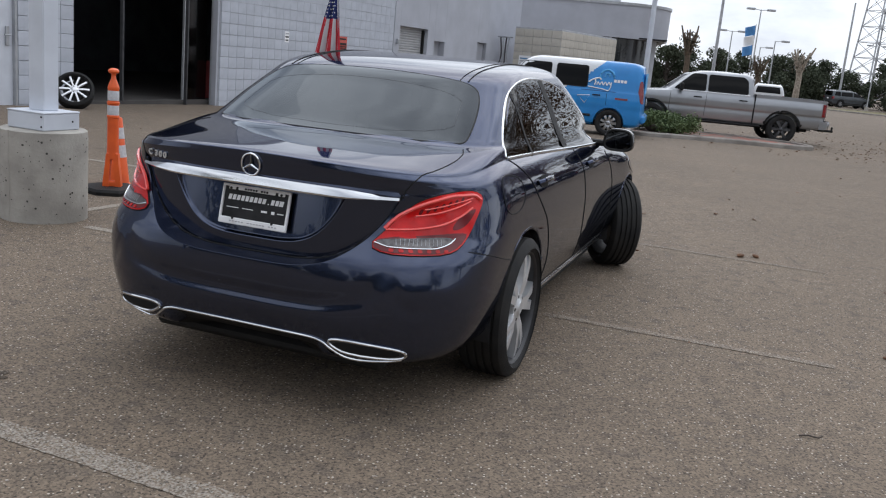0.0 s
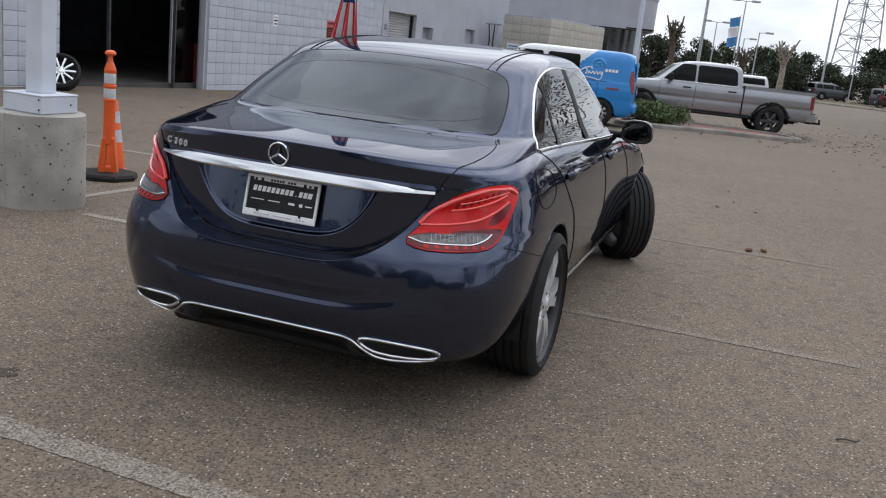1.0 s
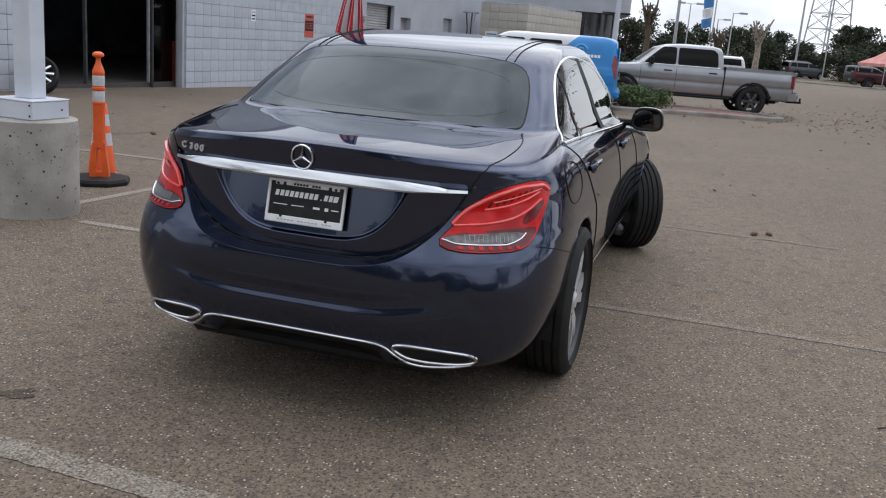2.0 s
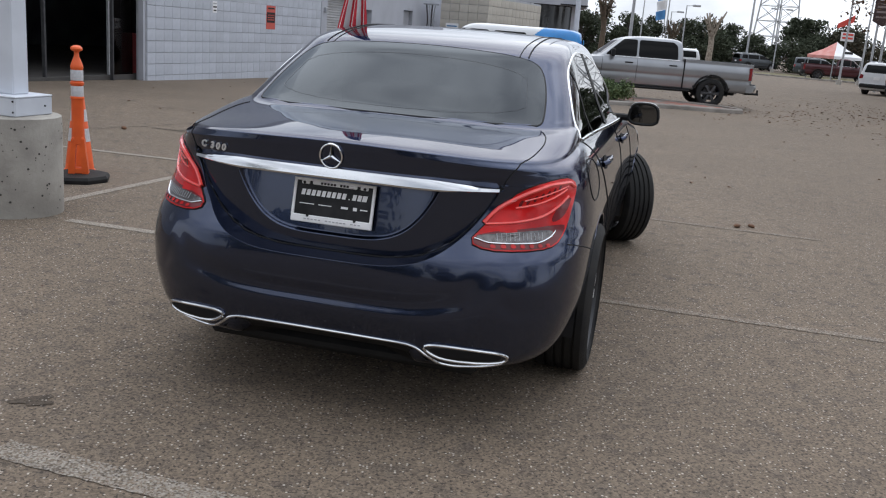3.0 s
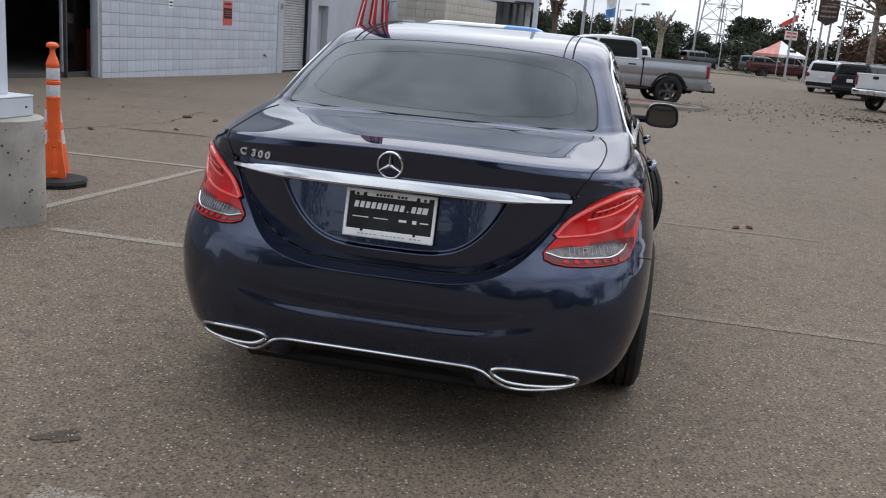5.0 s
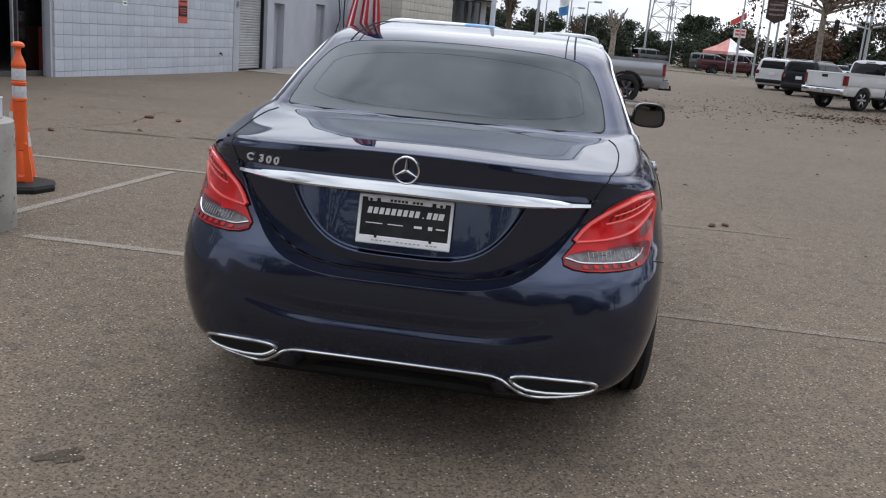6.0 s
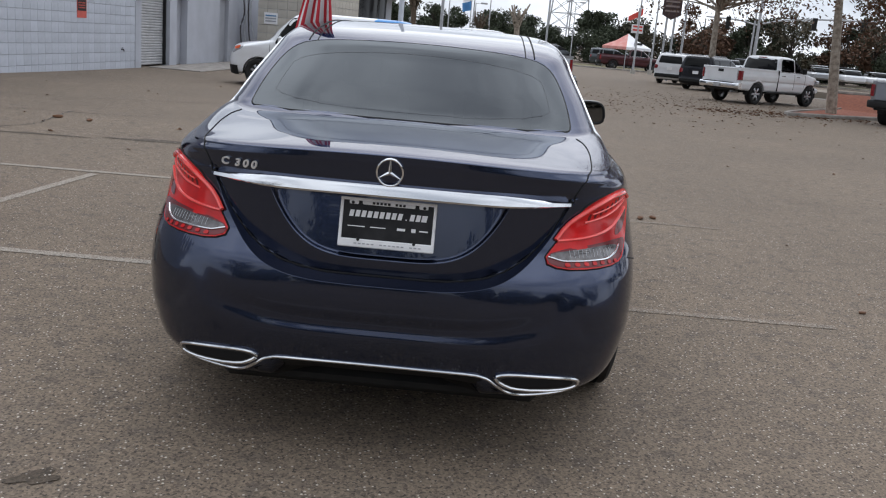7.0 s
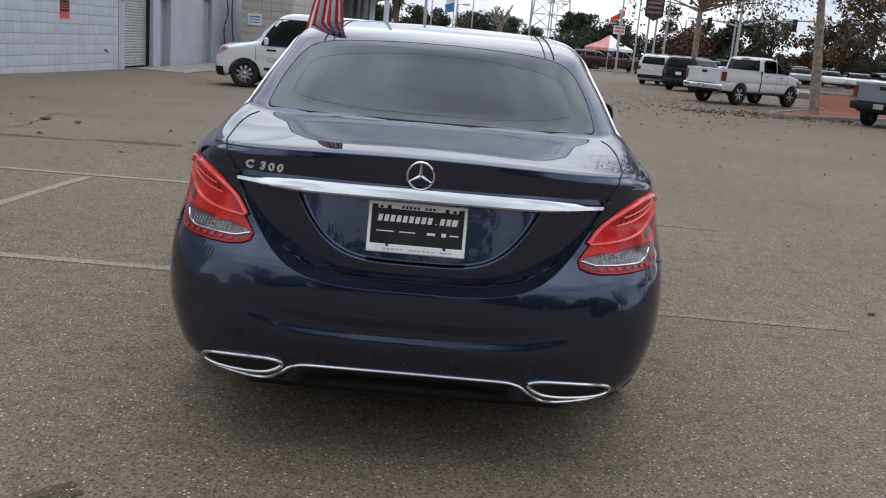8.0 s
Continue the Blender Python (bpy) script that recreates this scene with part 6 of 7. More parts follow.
van = wagon("delivery_van", "white and blue company van parked by the building", CAR_WHITE, head(2.87, 24.35, -0.985, 0.172), 3.11, -0.83, 3.90, 0.91, 0.34, 1.90, 1.08, 1.10, 2.95, bluff=0.55, sill=1.07, two_tone=VAN_BLUE, cat="van", square=0.10, lamp_high=True, rails=False, rear_glass=False)
PALE_PRINT = mat("pale_blue_print", (0.10, 0.42, 0.78), 0.4, col2=(0.08, 0.36, 0.70), scale=6)
van_skin = Skin(vehicle_shell([(0.3, -0.80, 0.87, 0.2, 4.5, 3.8, 0.5), (0.82, -0.83, 0.91, 0.18, 4.5, 3.8, 0.5), (1.15, -0.82, 0.869, 0.18, 4.5, 3.0, 0.5), (1.46, -0.79, 0.815, 0.18, 4.5, 2.4, 0.5), (1.70, -0.75, 0.764, 0.18, 4.5, 2.0, 0.5), (1.8, -0.73, 0.72, 0.2, 4, 1.8, 0.4)], (), 0.4, 0.34))
for s in (1, -1):
    lay = lambda y, z, o, s=s: van_skin.side(y, z, o, s)
    # a looping script mark with a row of small bars beside it
    part("script_mark", trim(curve_through([(0.62, 1.33), (0.48, 1.42), (0.36, 1.45), (0.30, 1.41)], 16), lay, 0.020, 0.012, 6), PLATE_WHITE, van, "white script mark")
    part("script_mark", trim(curve_through([(0.47, 1.43), (0.44, 1.34), (0.46, 1.27)], 10), lay, 0.018, 0.012, 6), PLATE_WHITE, van)
    part("script_mark", trim(curve_through([(0.40, 1.27), (0.38, 1.35), (0.33, 1.28), (0.28, 1.36), (0.24, 1.28), (0.19, 1.36), (0.15, 1.28), (0.10, 1.36), (0.06, 1.29), (0.04, 1.36)], 50), lay, 0.013, 0.012, 6), PLATE_WHITE, van)
    part("script_mark", trim(curve_through([(0.04, 1.36), (0.05, 1.24), (0.11, 1.15), (0.20, 1.17), (0.62, 1.22)], 24), lay, 0.013, 0.012, 6), PLATE_WHITE, van)
    for k in range(4):
        part("printed_bar", patch([(-0.02 - k * 0.085, 1.37), (-0.085 - k * 0.085, 1.37), (-0.085 - k * 0.085, 1.44), (-0.02 - k * 0.085, 1.44)], lay, 0.012, 1), PLATE_WHITE, van)
    part("crest_mark", trim(curve_through([(0.34, 1.46), (0.30, 1.60), (0.16, 1.67), (0.02, 1.60), (-0.02, 1.48)], 24), lay, 0.030, 0.004, 6), PALE_PRINT, van)
    part("crest_mark", trim(curve_through([(0.22, 1.48), (0.20, 1.58), (0.12, 1.58), (0.10, 1.50)], 14), lay, 0.024, 0.004, 6), PALE_PRINT, van)
    part("red_print", patch([(-0.10, 0.94), (-0.42, 0.94), (-0.42, 0.99), (-0.10, 0.99)], lay, 0.012, 2), LAMP_RED, van)
    part("slide_rail", trim(line((-0.10, 1.13), (0.78, 1.13), 12), lay, 0.010, 0.004, 6), mat("dark_blue_rail", (0.01, 0.10, 0.30), 0.4), van)
    part("blue_stripe", trim(line((1.55, 1.03), (2.62, 1.06), 16), lay, 0.020, 0.004, 6, 0.5), VAN_BLUE, van)
    part("door_badge", patch([(2.35, 0.93), (2.58, 0.93), (2.58, 0.98), (2.35, 0.98)], lay, 0.010, 2), BLACK_PL, van)
    part("fleet_mark", trim([(2.46 + 0.09 * math.cos(q), 0.74 + 0.035 * math.sin(q)) for q in np.linspace(0, 6.28, 20, endpoint=False)], lay, 0.010, 0.006, 6, 1.0, True), STEEL, van)
    part("printed_bar", patch([(1.9, 0.98), (2.2, 0.98), (2.2, 0.995), (1.9, 0.995)], lay, 0.010, 2), STEEL, van)
    part("white_triangle", trim([(0.86, 0.98), (0.55, 1.00), (0.66, 0.80)], lay, 0.014, 0.006, 6, 1.0, True), PLATE_WHITE, van)
part("rear_glass_wrap", Mesh().box((0, -0.805, 1.40), (1.36, 0.02, 0.52), 0.006), PALE_PRINT, van, "printed film on the rear glass")
part("plate_recess", Mesh().box((0.35, -0.835, 0.94), (0.40, 0.03, 0.26), 0.01), BLACK_PL, van)


# ---- trees, island, poles, tower, tent, street ----
LEAF_DARK = mat("dark_leaves", (0.046, 0.056, 0.036), 0.8, col2=(0.070, 0.082, 0.052), scale=1.5, spec=0.2)
LEAF_GREEN = mat("green_leaves", (0.06, 0.10, 0.03), 0.65, col2=(0.10, 0.14, 0.05), scale=2.0)
LEAF_RUST = mat("rust_leaves", (0.085, 0.042, 0.024), 0.75, col2=(0.12, 0.062, 0.032), scale=2.0)
LEAF_DULL = mat("dull_leaves", (0.05, 0.052, 0.032), 0.75, col2=(0.08, 0.06, 0.035), scale=1.2)
BARK = mat("pale_bark", (0.40, 0.35, 0.29), 0.9, col2=(0.20, 0.165, 0.13), scale=7, bump=0.5, bscale=25)
BARK_DARK = mat("dark_bark", (0.07, 0.055, 0.045), 0.9, col2=(0.045, 0.035, 0.03), scale=6, bump=0.5, bscale=25)


def leaf_cloud(m, centre, radius, n, size, rnd, flat=0.8):
    for _ in range(n):
        d = Vector((rnd.gauss(0, 1), rnd.gauss(0, 1), rnd.gauss(0, 1))).normalized() * radius * rnd.random() ** 0.45
        c = Vector(centre) + Vector((d.x, d.y, d.z * flat))
        a, b = Vector((rnd.uniform(-1, 1), rnd.uniform(-1, 1), rnd.uniform(-1, 1))).normalized(), Vector((rnd.uniform(-1, 1), rnd.uniform(-1, 1), rnd.uniform(-1, 1))).normalized()
        s = size * rnd.uniform(0.6, 1.3)
        o = len(m.v)
        m.v += [tuple(c - a * s), tuple(c + b * s * 0.6), tuple(c + a * s), tuple(c - b * s * 0.6)]
        m.f.append((o, o + 1, o + 2, o + 3))


def tree(x, y, h, crown, leaf, seed, label, n=2600, size=0.14, trunk_r=0.14, clear=0.35, bark=BARK, clusters=16, name="tree", squash=0.85, lean=0.0, group="", z=None):
    """A tapered trunk, forking limbs, and a crown of many small leaves in uneven clumps."""
    rnd = random.Random(seed)
    t = thing(name, label, "tree", pose(x, y, (gz(x, y) if z is None else z) - 0.02), group)
    wood, fol = Mesh(), Mesh()
    hb = h * clear
    wood.tube(curve_through([(0, 0, 0), (lean * 0.3 + rnd.uniform(-0.05, 0.05), 0.03, hb * 0.6), (lean * 0.6, 0, hb), (lean, rnd.uniform(-0.2, 0.2), h * 0.8)], 14), [trunk_r * (1.25 - 1.05 * i / 13) for i in range(14)], 9)
    for k in range(clusters):
        a = 6.2832 * k / clusters + rnd.uniform(-0.4, 0.4)
        zc = rnd.uniform(hb * 1.05, h * 0.95)
        f = (zc - hb) / (h - hb)
        rr = crown * (0.35 + 0.75 * math.sin(math.pi * min(1.0, 0.18 + 0.78 * f))) * rnd.uniform(0.45, 0.95)
        tip = Vector((lean * zc / h + rr * math.cos(a), rr * math.sin(a), zc))
        z0 = hb + (zc - hb) * rnd.uniform(0.0, 0.5)
        wood.tube(curve_through([(lean * z0 / h, 0, z0), (tip.x * 0.5, tip.y * 0.5, z0 + (zc - z0) * 0.65), tuple(tip)], 7), [trunk_r * 0.42 * (1 - 0.85 * i / 6) for i in range(7)], 5)
        leaf_cloud(fol, tip, crown * rnd.uniform(0.28, 0.5), n // clusters, size, rnd, squash)
    part("trunk", wood, bark, t)
    tagged(part("crown", fol, leaf, t, smooth=0), kind="stuff")
    return t


rnd = random.Random(7)
# the far belt of dark trees behind the lot
for i in range(44):
    x = -6 + i * 2.4 + rnd.uniform(-1, 1)
    y = 112 + rnd.uniform(-5, 9) - 0.18 * x
    h = rnd.uniform(3.7, 5.3)
    tree(x, y, h, rnd.uniform(2.0, 2.8), LEAF_DARK, 100 + i, "dark green leafy tree in the belt behind the lot", 5200, 0.17, 0.22, 0.06, BARK_DARK, 22, group="belt of trees behind the lot")
for i in range(10):
    x = 44 + i * 4.6 + rnd.uniform(-1, 1)
    y = 78 - 0.62 * (x - 44) + rnd.uniform(-2, 4) + 26
    tree(x, y, rnd.uniform(6.0, 8.0), rnd.uniform(2.4, 3.4), (LEAF_DARK, LEAF_DULL, LEAF_RUST)[i % 3], 200 + i, "tree in dull autumn leaf beside the street", 2600, 0.24, 0.22, 0.24, BARK_DARK, 14, group="trees beside the street")
tree(24.9, 45.6, 13.5, 5.0, LEAF_RUST, 31, "street tree with thin rust-brown autumn leaves", 9500, 0.11, 0.17, 0.31, BARK, 70, lean=-0.3)
tree(20.9, 29.9, 12.0, 4.8, LEAF_RUST, 32, "street tree with pale bark and brown leaves", 14000, 0.10, 0.165, 0.40, BARK, 70, lean=-1.0)
tree(28.9, 33.6, 8.6, 3.2, LEAF_RUST, 33, "autumn tree behind the planted kerb", 9000, 0.11, 0.16, 0.30, BARK_DARK, 34)
tree(36.0, 43.0, 8.4, 3.6, LEAF_DULL, 34, "autumn tree behind the planted kerb", 4200, 0.14, 0.16, 0.35, BARK_DARK, 18)
# trees beside and behind the way, seen mirrored in the car
for x, y, h, c, s in ((19.0, 4.0, 7.4, 3.0, 41), (23.0, 10.5, 8.4, 3.4, 42), (24.5, 16.5, 8.2, 3.0, 48), (15.0, -5.0, 6.6, 2.8, 43), (-3.5, -17.0, 6.0, 2.6, 44), (4.5, -19.0, 6.4, 2.8, 45), (-11.0, -15.0, 6.0, 2.6, 46), (-16.0, -6.0, 6.5, 2.6, 47)):
    tree(x, y, h, c, LEAF_DARK if s % 2 else LEAF_DULL, s, "leafy tree at the edge of the lot", 2600, 0.13, 0.16, 0.28, BARK_DARK, 20, group="trees round the edge of the lot")

rnd = random.Random(17)
for i in range(12):
    tree(-25 + i * 4.4 + rnd.uniform(-1.2, 1.2), -15.5 + rnd.uniform(-2.0, 1.5), rnd.uniform(3.3, 4.1), rnd.uniform(2.0, 2.6), (LEAF_DARK, LEAF_DULL)[i % 2], 300 + i, "leafy tree at the edge of the lot", 4600, 0.18, 0.16, 0.10, BARK_DARK, 22, group="trees round the edge of the lot")


BARK_DRY = mat("dry_brown_bark", (0.13, 0.095, 0.065), 0.9, col2=(0.08, 0.06, 0.045), scale=6, bump=0.5, bscale=25)


def stub_palm(x, y, h, seed, label, dead=False):
    rnd = random.Random(seed)
    t = thing("stump_tree", label, "tree", pose(x, y, gz(x, y)))
    w = Mesh().tube([(0, 0, 0), (0.05, 0, h * 0.5), (0, 0, h * 0.62)], [0.26, 0.2, 0.22], 9)
    for k in range(7):
        a = k * 0.9
        w.tube([(0, 0, h * 0.55), (0.4 * math.cos(a), 0.4 * math.sin(a), h * 0.78), (0.75 * math.cos(a) * rnd.uniform(0.6, 1.2), 0.6 * math.sin(a), h * rnd.uniform(0.85, 1.0))], [0.15, 0.10, 0.05], 6)
    part("trunk", w, BARK if not dead else BARK_DRY, t)
    fol = Mesh()
    leaf_cloud(fol, (0, 0, h * 0.75), 0.8, 90 if not dead else 240, 0.12, rnd, 1.2)
    tagged(part("crown", fol, LEAF_DULL, t, smooth=0), kind="stuff")


stub_palm(12.9, 69.0, 5.6, 1, "pollarded tree with dry brown growth", True)
stub_palm(20.6, 67.2, 4.6, 2, "pollarded pale tree with bare cut limbs")
stub_palm(18.9, 71.5, 3.9, 3, "pollarded tree with dry brown growth", True)

# ---- planted island by the van and the pickup ----
MULCH = mat("red_mulch", (0.30, 0.10, 0.055), 0.95, col2=(0.20, 0.065, 0.04), scale=9, bump=0.8, bscale=40)
KERB_RED = mat("red_kerb_paint", (0.30, 0.12, 0.09), 0.85, col2=(0.22, 0.18, 0.155), scale=3, lo=0.42, hi=0.55, bump=0.3)


def island(name, pts, label, top=MULCH, kerb=KERB_CONC, hk=0.13, wk=0.15):
    c = (sum(p[0] for p in pts) / len(pts), sum(p[1] for p in pts) / len(pts))
    isl = thing(name, label, "kerb", pose(c[0], c[1], gz(*c)), kind="structure")
    loc = soften([(p[0] - c[0], p[1] - c[1]) for p in pts], 3)
    ins = []
    for i, p in enumerate(loc):
        a, b = Vector(loc[i - 1]), Vector(loc[(i + 1) % len(loc)])
        d = (b - a).normalized()
        ins.append((p[0] - d.y * wk, p[1] + d.x * wk))
    ring = lambda o, z: [(x, y, z) for x, y in o]
    mid = [((a[0] * 0.85 + b[0] * 0.15), (a[1] * 0.85 + b[1] * 0.15)) for a, b in zip(loc, ins)]
    part("kerb", Mesh().rings([ring(loc, -0.06), ring(loc, hk - 0.03), ring(mid, hk), ring(ins, hk), ring(ins, hk - 0.08)], True, False), kerb, isl)
    part("bed", Mesh().add(ring(ins, hk - 0.05), [tuple(range(len(ins)))]), top, isl, "mulch bed")
    return isl


island("kerb_island", [(3.3, 24.75), (5.8, 25.6), (8.55, 25.5), (8.9, 26.2), (8.2, 27.6), (5.6, 28.4), (3.6, 26.6)], "kerbed island with a worn red top", KERB_RED)
island("kerb_planter", [(17.2, 27.6), (22.5, 28.6), (30, 33.0), (44, 48), (42, 50.5), (28, 37.5), (24.5, 34.0), (18.6, 29.3)], "kerbed planting strip with red mulch")
def mulch_bank():
    """A bank of red mulch that rises to a low kerb behind the white pickup."""
    bank = thing("mulch_bank", "bank of red mulch rising to a low kerb", "planting bed", pose(25.0, 33.0, gz(25.0, 33.0)), kind="structure")
    rb = random.Random(9)
    foot, head_ = [(-1.2, 0.8), (-0.3, -2.0), (3.4, -1.5), (8.0, 2.4)], [(0.4, 3.0), (3.2, 2.4), (6.6, 2.2), (10.0, 5.2)]
    a, b = curve_through(foot, 26), curve_through(head_, 26)
    rows = [[(p[0] * (1 - f) + q[0] * f, p[1] * (1 - f) + q[1] * f, 0.04 + 0.62 * smoothstep(0, 1, f) + (rb.uniform(-0.03, 0.03) if 0 < f < 1 else 0)) for p, q in zip(a, b)] for f in np.linspace(0, 1, 12)]
    rows = rows + [[(x + 0.5, y + 0.6, -0.2) for x, y, z in rows[-1]]]
    n = len(a)
    part("bed", Mesh().add([p for r in rows for p in r], [(j * n + i, j * n + i + 1, j * n + n + i + 1, j * n + n + i) for j in range(len(rows) - 1) for i in range(n - 1)]), MULCH, bank, "mulch bed", smooth=60)
    part("kerb", Mesh().tube([(x, y, 0.68) for x, y, z in rows[11]], 0.10, 6), KERB_CONC, bank)


mulch_bank()
island("kerb_verge", [(24, 88), (30.5, 74.5), (47, 79.0), (70, 70), (72, 74), (48, 90)], "raised verge behind the lot", mat("dry_grass", (0.12, 0.11, 0.045), 0.95, col2=(0.16, 0.13, 0.07), scale=2, bump=0.5))
hg = thing("hedge", "low dark green clipped hedge on the island", "hedge", pose(4.72, 26.5, gz(5, 26.6) + 0.09, 0, 0, 18))
hm = Mesh()
hr = random.Random(5)
for i in range(64):
    leaf_cloud(hm, (-0.80 + 1.6 * ((i * 0.618) % 1.0), hr.uniform(-0.42, 0.42), hr.uniform(0.14, 0.46)), 0.24, 110, 0.04, hr)
tagged(part("foliage", hm, LEAF_GREEN, hg, smooth=0), kind="stuff")
part("stem", Mesh().box((0, 0, 0.14), (1.3, 0.3, 0.26), 0.1), BARK_DARK, hg)


def light_pole(x, y, h, label, heads=2, name="street_lamp", r=0.07, m=STEEL, arm=0.9, rz=0):
    p = thing(name, label, "street lamp", pose(x, y, gz(x, y), 0, 0, rz))
    part("pole", Mesh().tube([(0, 0, 0), (0, 0, h)], [r, r * 0.6], 10), m, p)
    part("base", Mesh().lathe([(0.0, 0.35), (0.2, 0.35), (0.22, 0.0)], 16, "z"), CONCRETE, p)
    for k in range(heads):
        s = 1 if k % 2 == 0 else -1
        zz = h - 0.05 - 0.0 * k
        ar = part("arm", Mesh().tube([(0, 0, zz), (s * arm * 0.6, 0, zz + 0.06)], 0.03, 6), m, p)
        part("lamp_head", Mesh().box((s * arm * 0.9, 0, zz + 0.06), (0.62, 0.34, 0.16), 0.03), STEEL, ar)
    return p


light_pole(4.62, 31.4, 9.0, "tall white steel light pole beside the van", 0, r=0.10, m=WHITE_PAINT)
light_pole(13.15, 60.8, 10.5, "tall grey steel light pole in the lot", 0, r=0.12)
light_pole(18.7, 72.9, 7.3, "twin-headed grey light pole in the lot", 2, rz=8)
light_pole(18.4, 80.0, 5.9, "twin-headed grey light pole in the lot", 2, rz=4)
light_pole(21.0, 76.0, 5.2, "single-headed grey light pole in the lot", 1)
light_pole(22.5, 86.0, 5.0, "single-headed grey light pole in the lot", 1)
light_pole(35.5, 101.0, 11.0, "grey steel light pole far behind", 0, r=0.14)
light_pole(37.5, 98.0, 6.6, "twin-headed grey light pole far behind", 2)
for x, y, h in ((31.0, 68.0, 11.0), (29.6, 58.0, 10.5), (33.5, 70.0, 9.0), (38.9, 64.2, 11.5)):
    light_pole(x, y, h, "grey steel pole at the edge of the street", 0, r=0.085)

FLAG_PALE = mat("pale_blue_cloth", (0.10, 0.30, 0.62), 0.8, col2=(0.08, 0.25, 0.55), scale=3)
CLOTH_RED = mat("red_cloth", (0.62, 0.07, 0.05), 0.8, col2=(0.55, 0.06, 0.045), scale=3)

CLOTH_PINK = mat("faded_red_cloth", (0.62, 0.24, 0.21), 0.8, col2=(0.66, 0.34, 0.30), scale=2)


def banner(x, y, h, w, hh, label, mats, rz=0, wave=0.12):
    b = thing("banner_flag", label, "flag", pose(x, y, gz(x, y), 0, 0, rz))
    part("pole", Mesh().tube([(0, 0, 0), (0, 0, h)], [0.05, 0.03], 8), STEEL, b)
    n = len(mats)
    for k, m in enumerate(mats):
        z1, z0 = h - 0.1 - hh * k / n, h - 0.1 - hh * (k + 1) / n
        rows = [[(0.05 + w * u, wave * math.sin(5 * u + 2 * v), z1 + (z0 - z1) * v - 0.25 * u * (1 - 0.2 * v)) for u in np.linspace(0, 1, 9)] for v in (0, 0.5, 1)]
        part("cloth", Mesh().rings(rows, False, False), m, b)


banner(18.9, 74.5, 6.3, 0.75, 2.3, "blue and white vertical flag on a pole", (FLAG_PALE, PLATE_WHITE, FLAG_PALE), 190)

# lattice tower
tw = thing("power_tower", "grey steel lattice power tower far behind", "pylon", pose(57.2, 149.8, 0, 0, 0, 20))
H_T = 34.0
leg = lambda sx, sy, z: (sx * (2.7 - 2.0 * z / H_T), sy * (2.7 - 2.0 * z / H_T), z - 0.3)
for sx, sy in ((1, 1), (1, -1), (-1, 1), (-1, -1)):
    part("leg", Mesh().tube([leg(sx, sy, 0), leg(sx, sy, H_T)], 0.13, 5), STEEL, tw)
lat = Mesh()
for k in range(14):
    z0, z1 = k * H_T / 14, (k + 1) * H_T / 14
    for (ax, ay), (bx, by) in (((1, 1), (1, -1)), ((1, -1), (-1, -1)), ((-1, -1), (-1, 1)), ((-1, 1), (1, 1))):
        lat.tube([leg(ax, ay, z0), leg(bx, by, z1)], 0.055, 4).tube([leg(bx, by, z0), leg(ax, ay, z1)], 0.055, 4).tube([leg(ax, ay, z1), leg(bx, by, z1)], 0.055, 4)
tagged(part("lattice", lat, STEEL, tw), kind="stuff")
for z in (20.0, 26.0, 31.0):
    part("cross_arm", Mesh().tube([(-5.5, 0, z), (5.5, 0, z)], 0.12, 5), STEEL, tw)
pw = thing("power_lines", "thin dark power lines across the sky", "cable", pose(0, 0, 0))
for z, y in ((19.0, 150), (25.0, 152), (19.5, 148)):
    part("cable", Mesh().tube([(x, y + 0.05 * x, z - 2.0 * math.sin(math.pi * ((x + 110) % 167) / 167)) for x in range(-110, 225, 12)], 0.045, 4), RUBBER, pw)

# the tent and the vehicles under it
tent = thing("canopy_tent", "red and white pitched display tent", "tent", pose(35.2, 78.6, gz(35, 78), 0, 0, 22))
for sx in (-1.55, 1.55):
    for sy in (-1.4, 1.4):
        part("post", Mesh().tube([(sx, sy, 0), (sx, sy, 2.1)], 0.04, 8), STEEL, tent)
for k, (a, b) in enumerate((((-1.65, -1.5), (1.65, -1.5)), ((1.65, -1.5), (1.65, 1.5)), ((1.65, 1.5), (-1.65, 1.5)), ((-1.65, 1.5), (-1.65, -1.5)))):
    part("roof_panel", Mesh().rings([[(*a, 1.85), (*b, 1.85)], [(*a, 2.10), (*b, 2.10)], [(a[0] * 0.45, a[1] * 0.45, 2.65), (b[0] * 0.45, b[1] * 0.45, 2.65)], [(0, 0, 3.3), (0, 0, 3.3)]], False, False), (PLATE_WHITE, CLOTH_PINK)[k % 2], tent)
part("printed_bar", Mesh().box((0.25, -1.14, 2.42), (1.1, 0.02, 0.24)), PLATE_BLACK, tent)
sg = thing("pole_sign", "red and white banner above the tent", "sign", pose(35.3, 77.2, gz(35, 77), 0, 0, 22))
part("pole", Mesh().tube([(0, 0, 0), (0, 0, 5.6)], 0.05, 8), STEEL, sg)
part("panel", Mesh().box((0, -0.05, 3.75), (1.5, 0.05, 0.75), 0.01), FLAG_WHITE, sg)
for z in (3.95, 3.65):
    part("printed_bar", Mesh().box((0, -0.085, z), (1.2, 0.02, 0.16)), CLOTH_RED, sg)
part("pennant", Mesh().rings([[(-1.3, -0.05, 4.35), (-0.4, 0.1, 4.6), (0.5, -0.05, 5.0)], [(-1.3, 0, 4.75), (-0.4, 0.12, 5.1), (0.55, 0, 5.6)]], False, False), CLOTH_RED, sg)
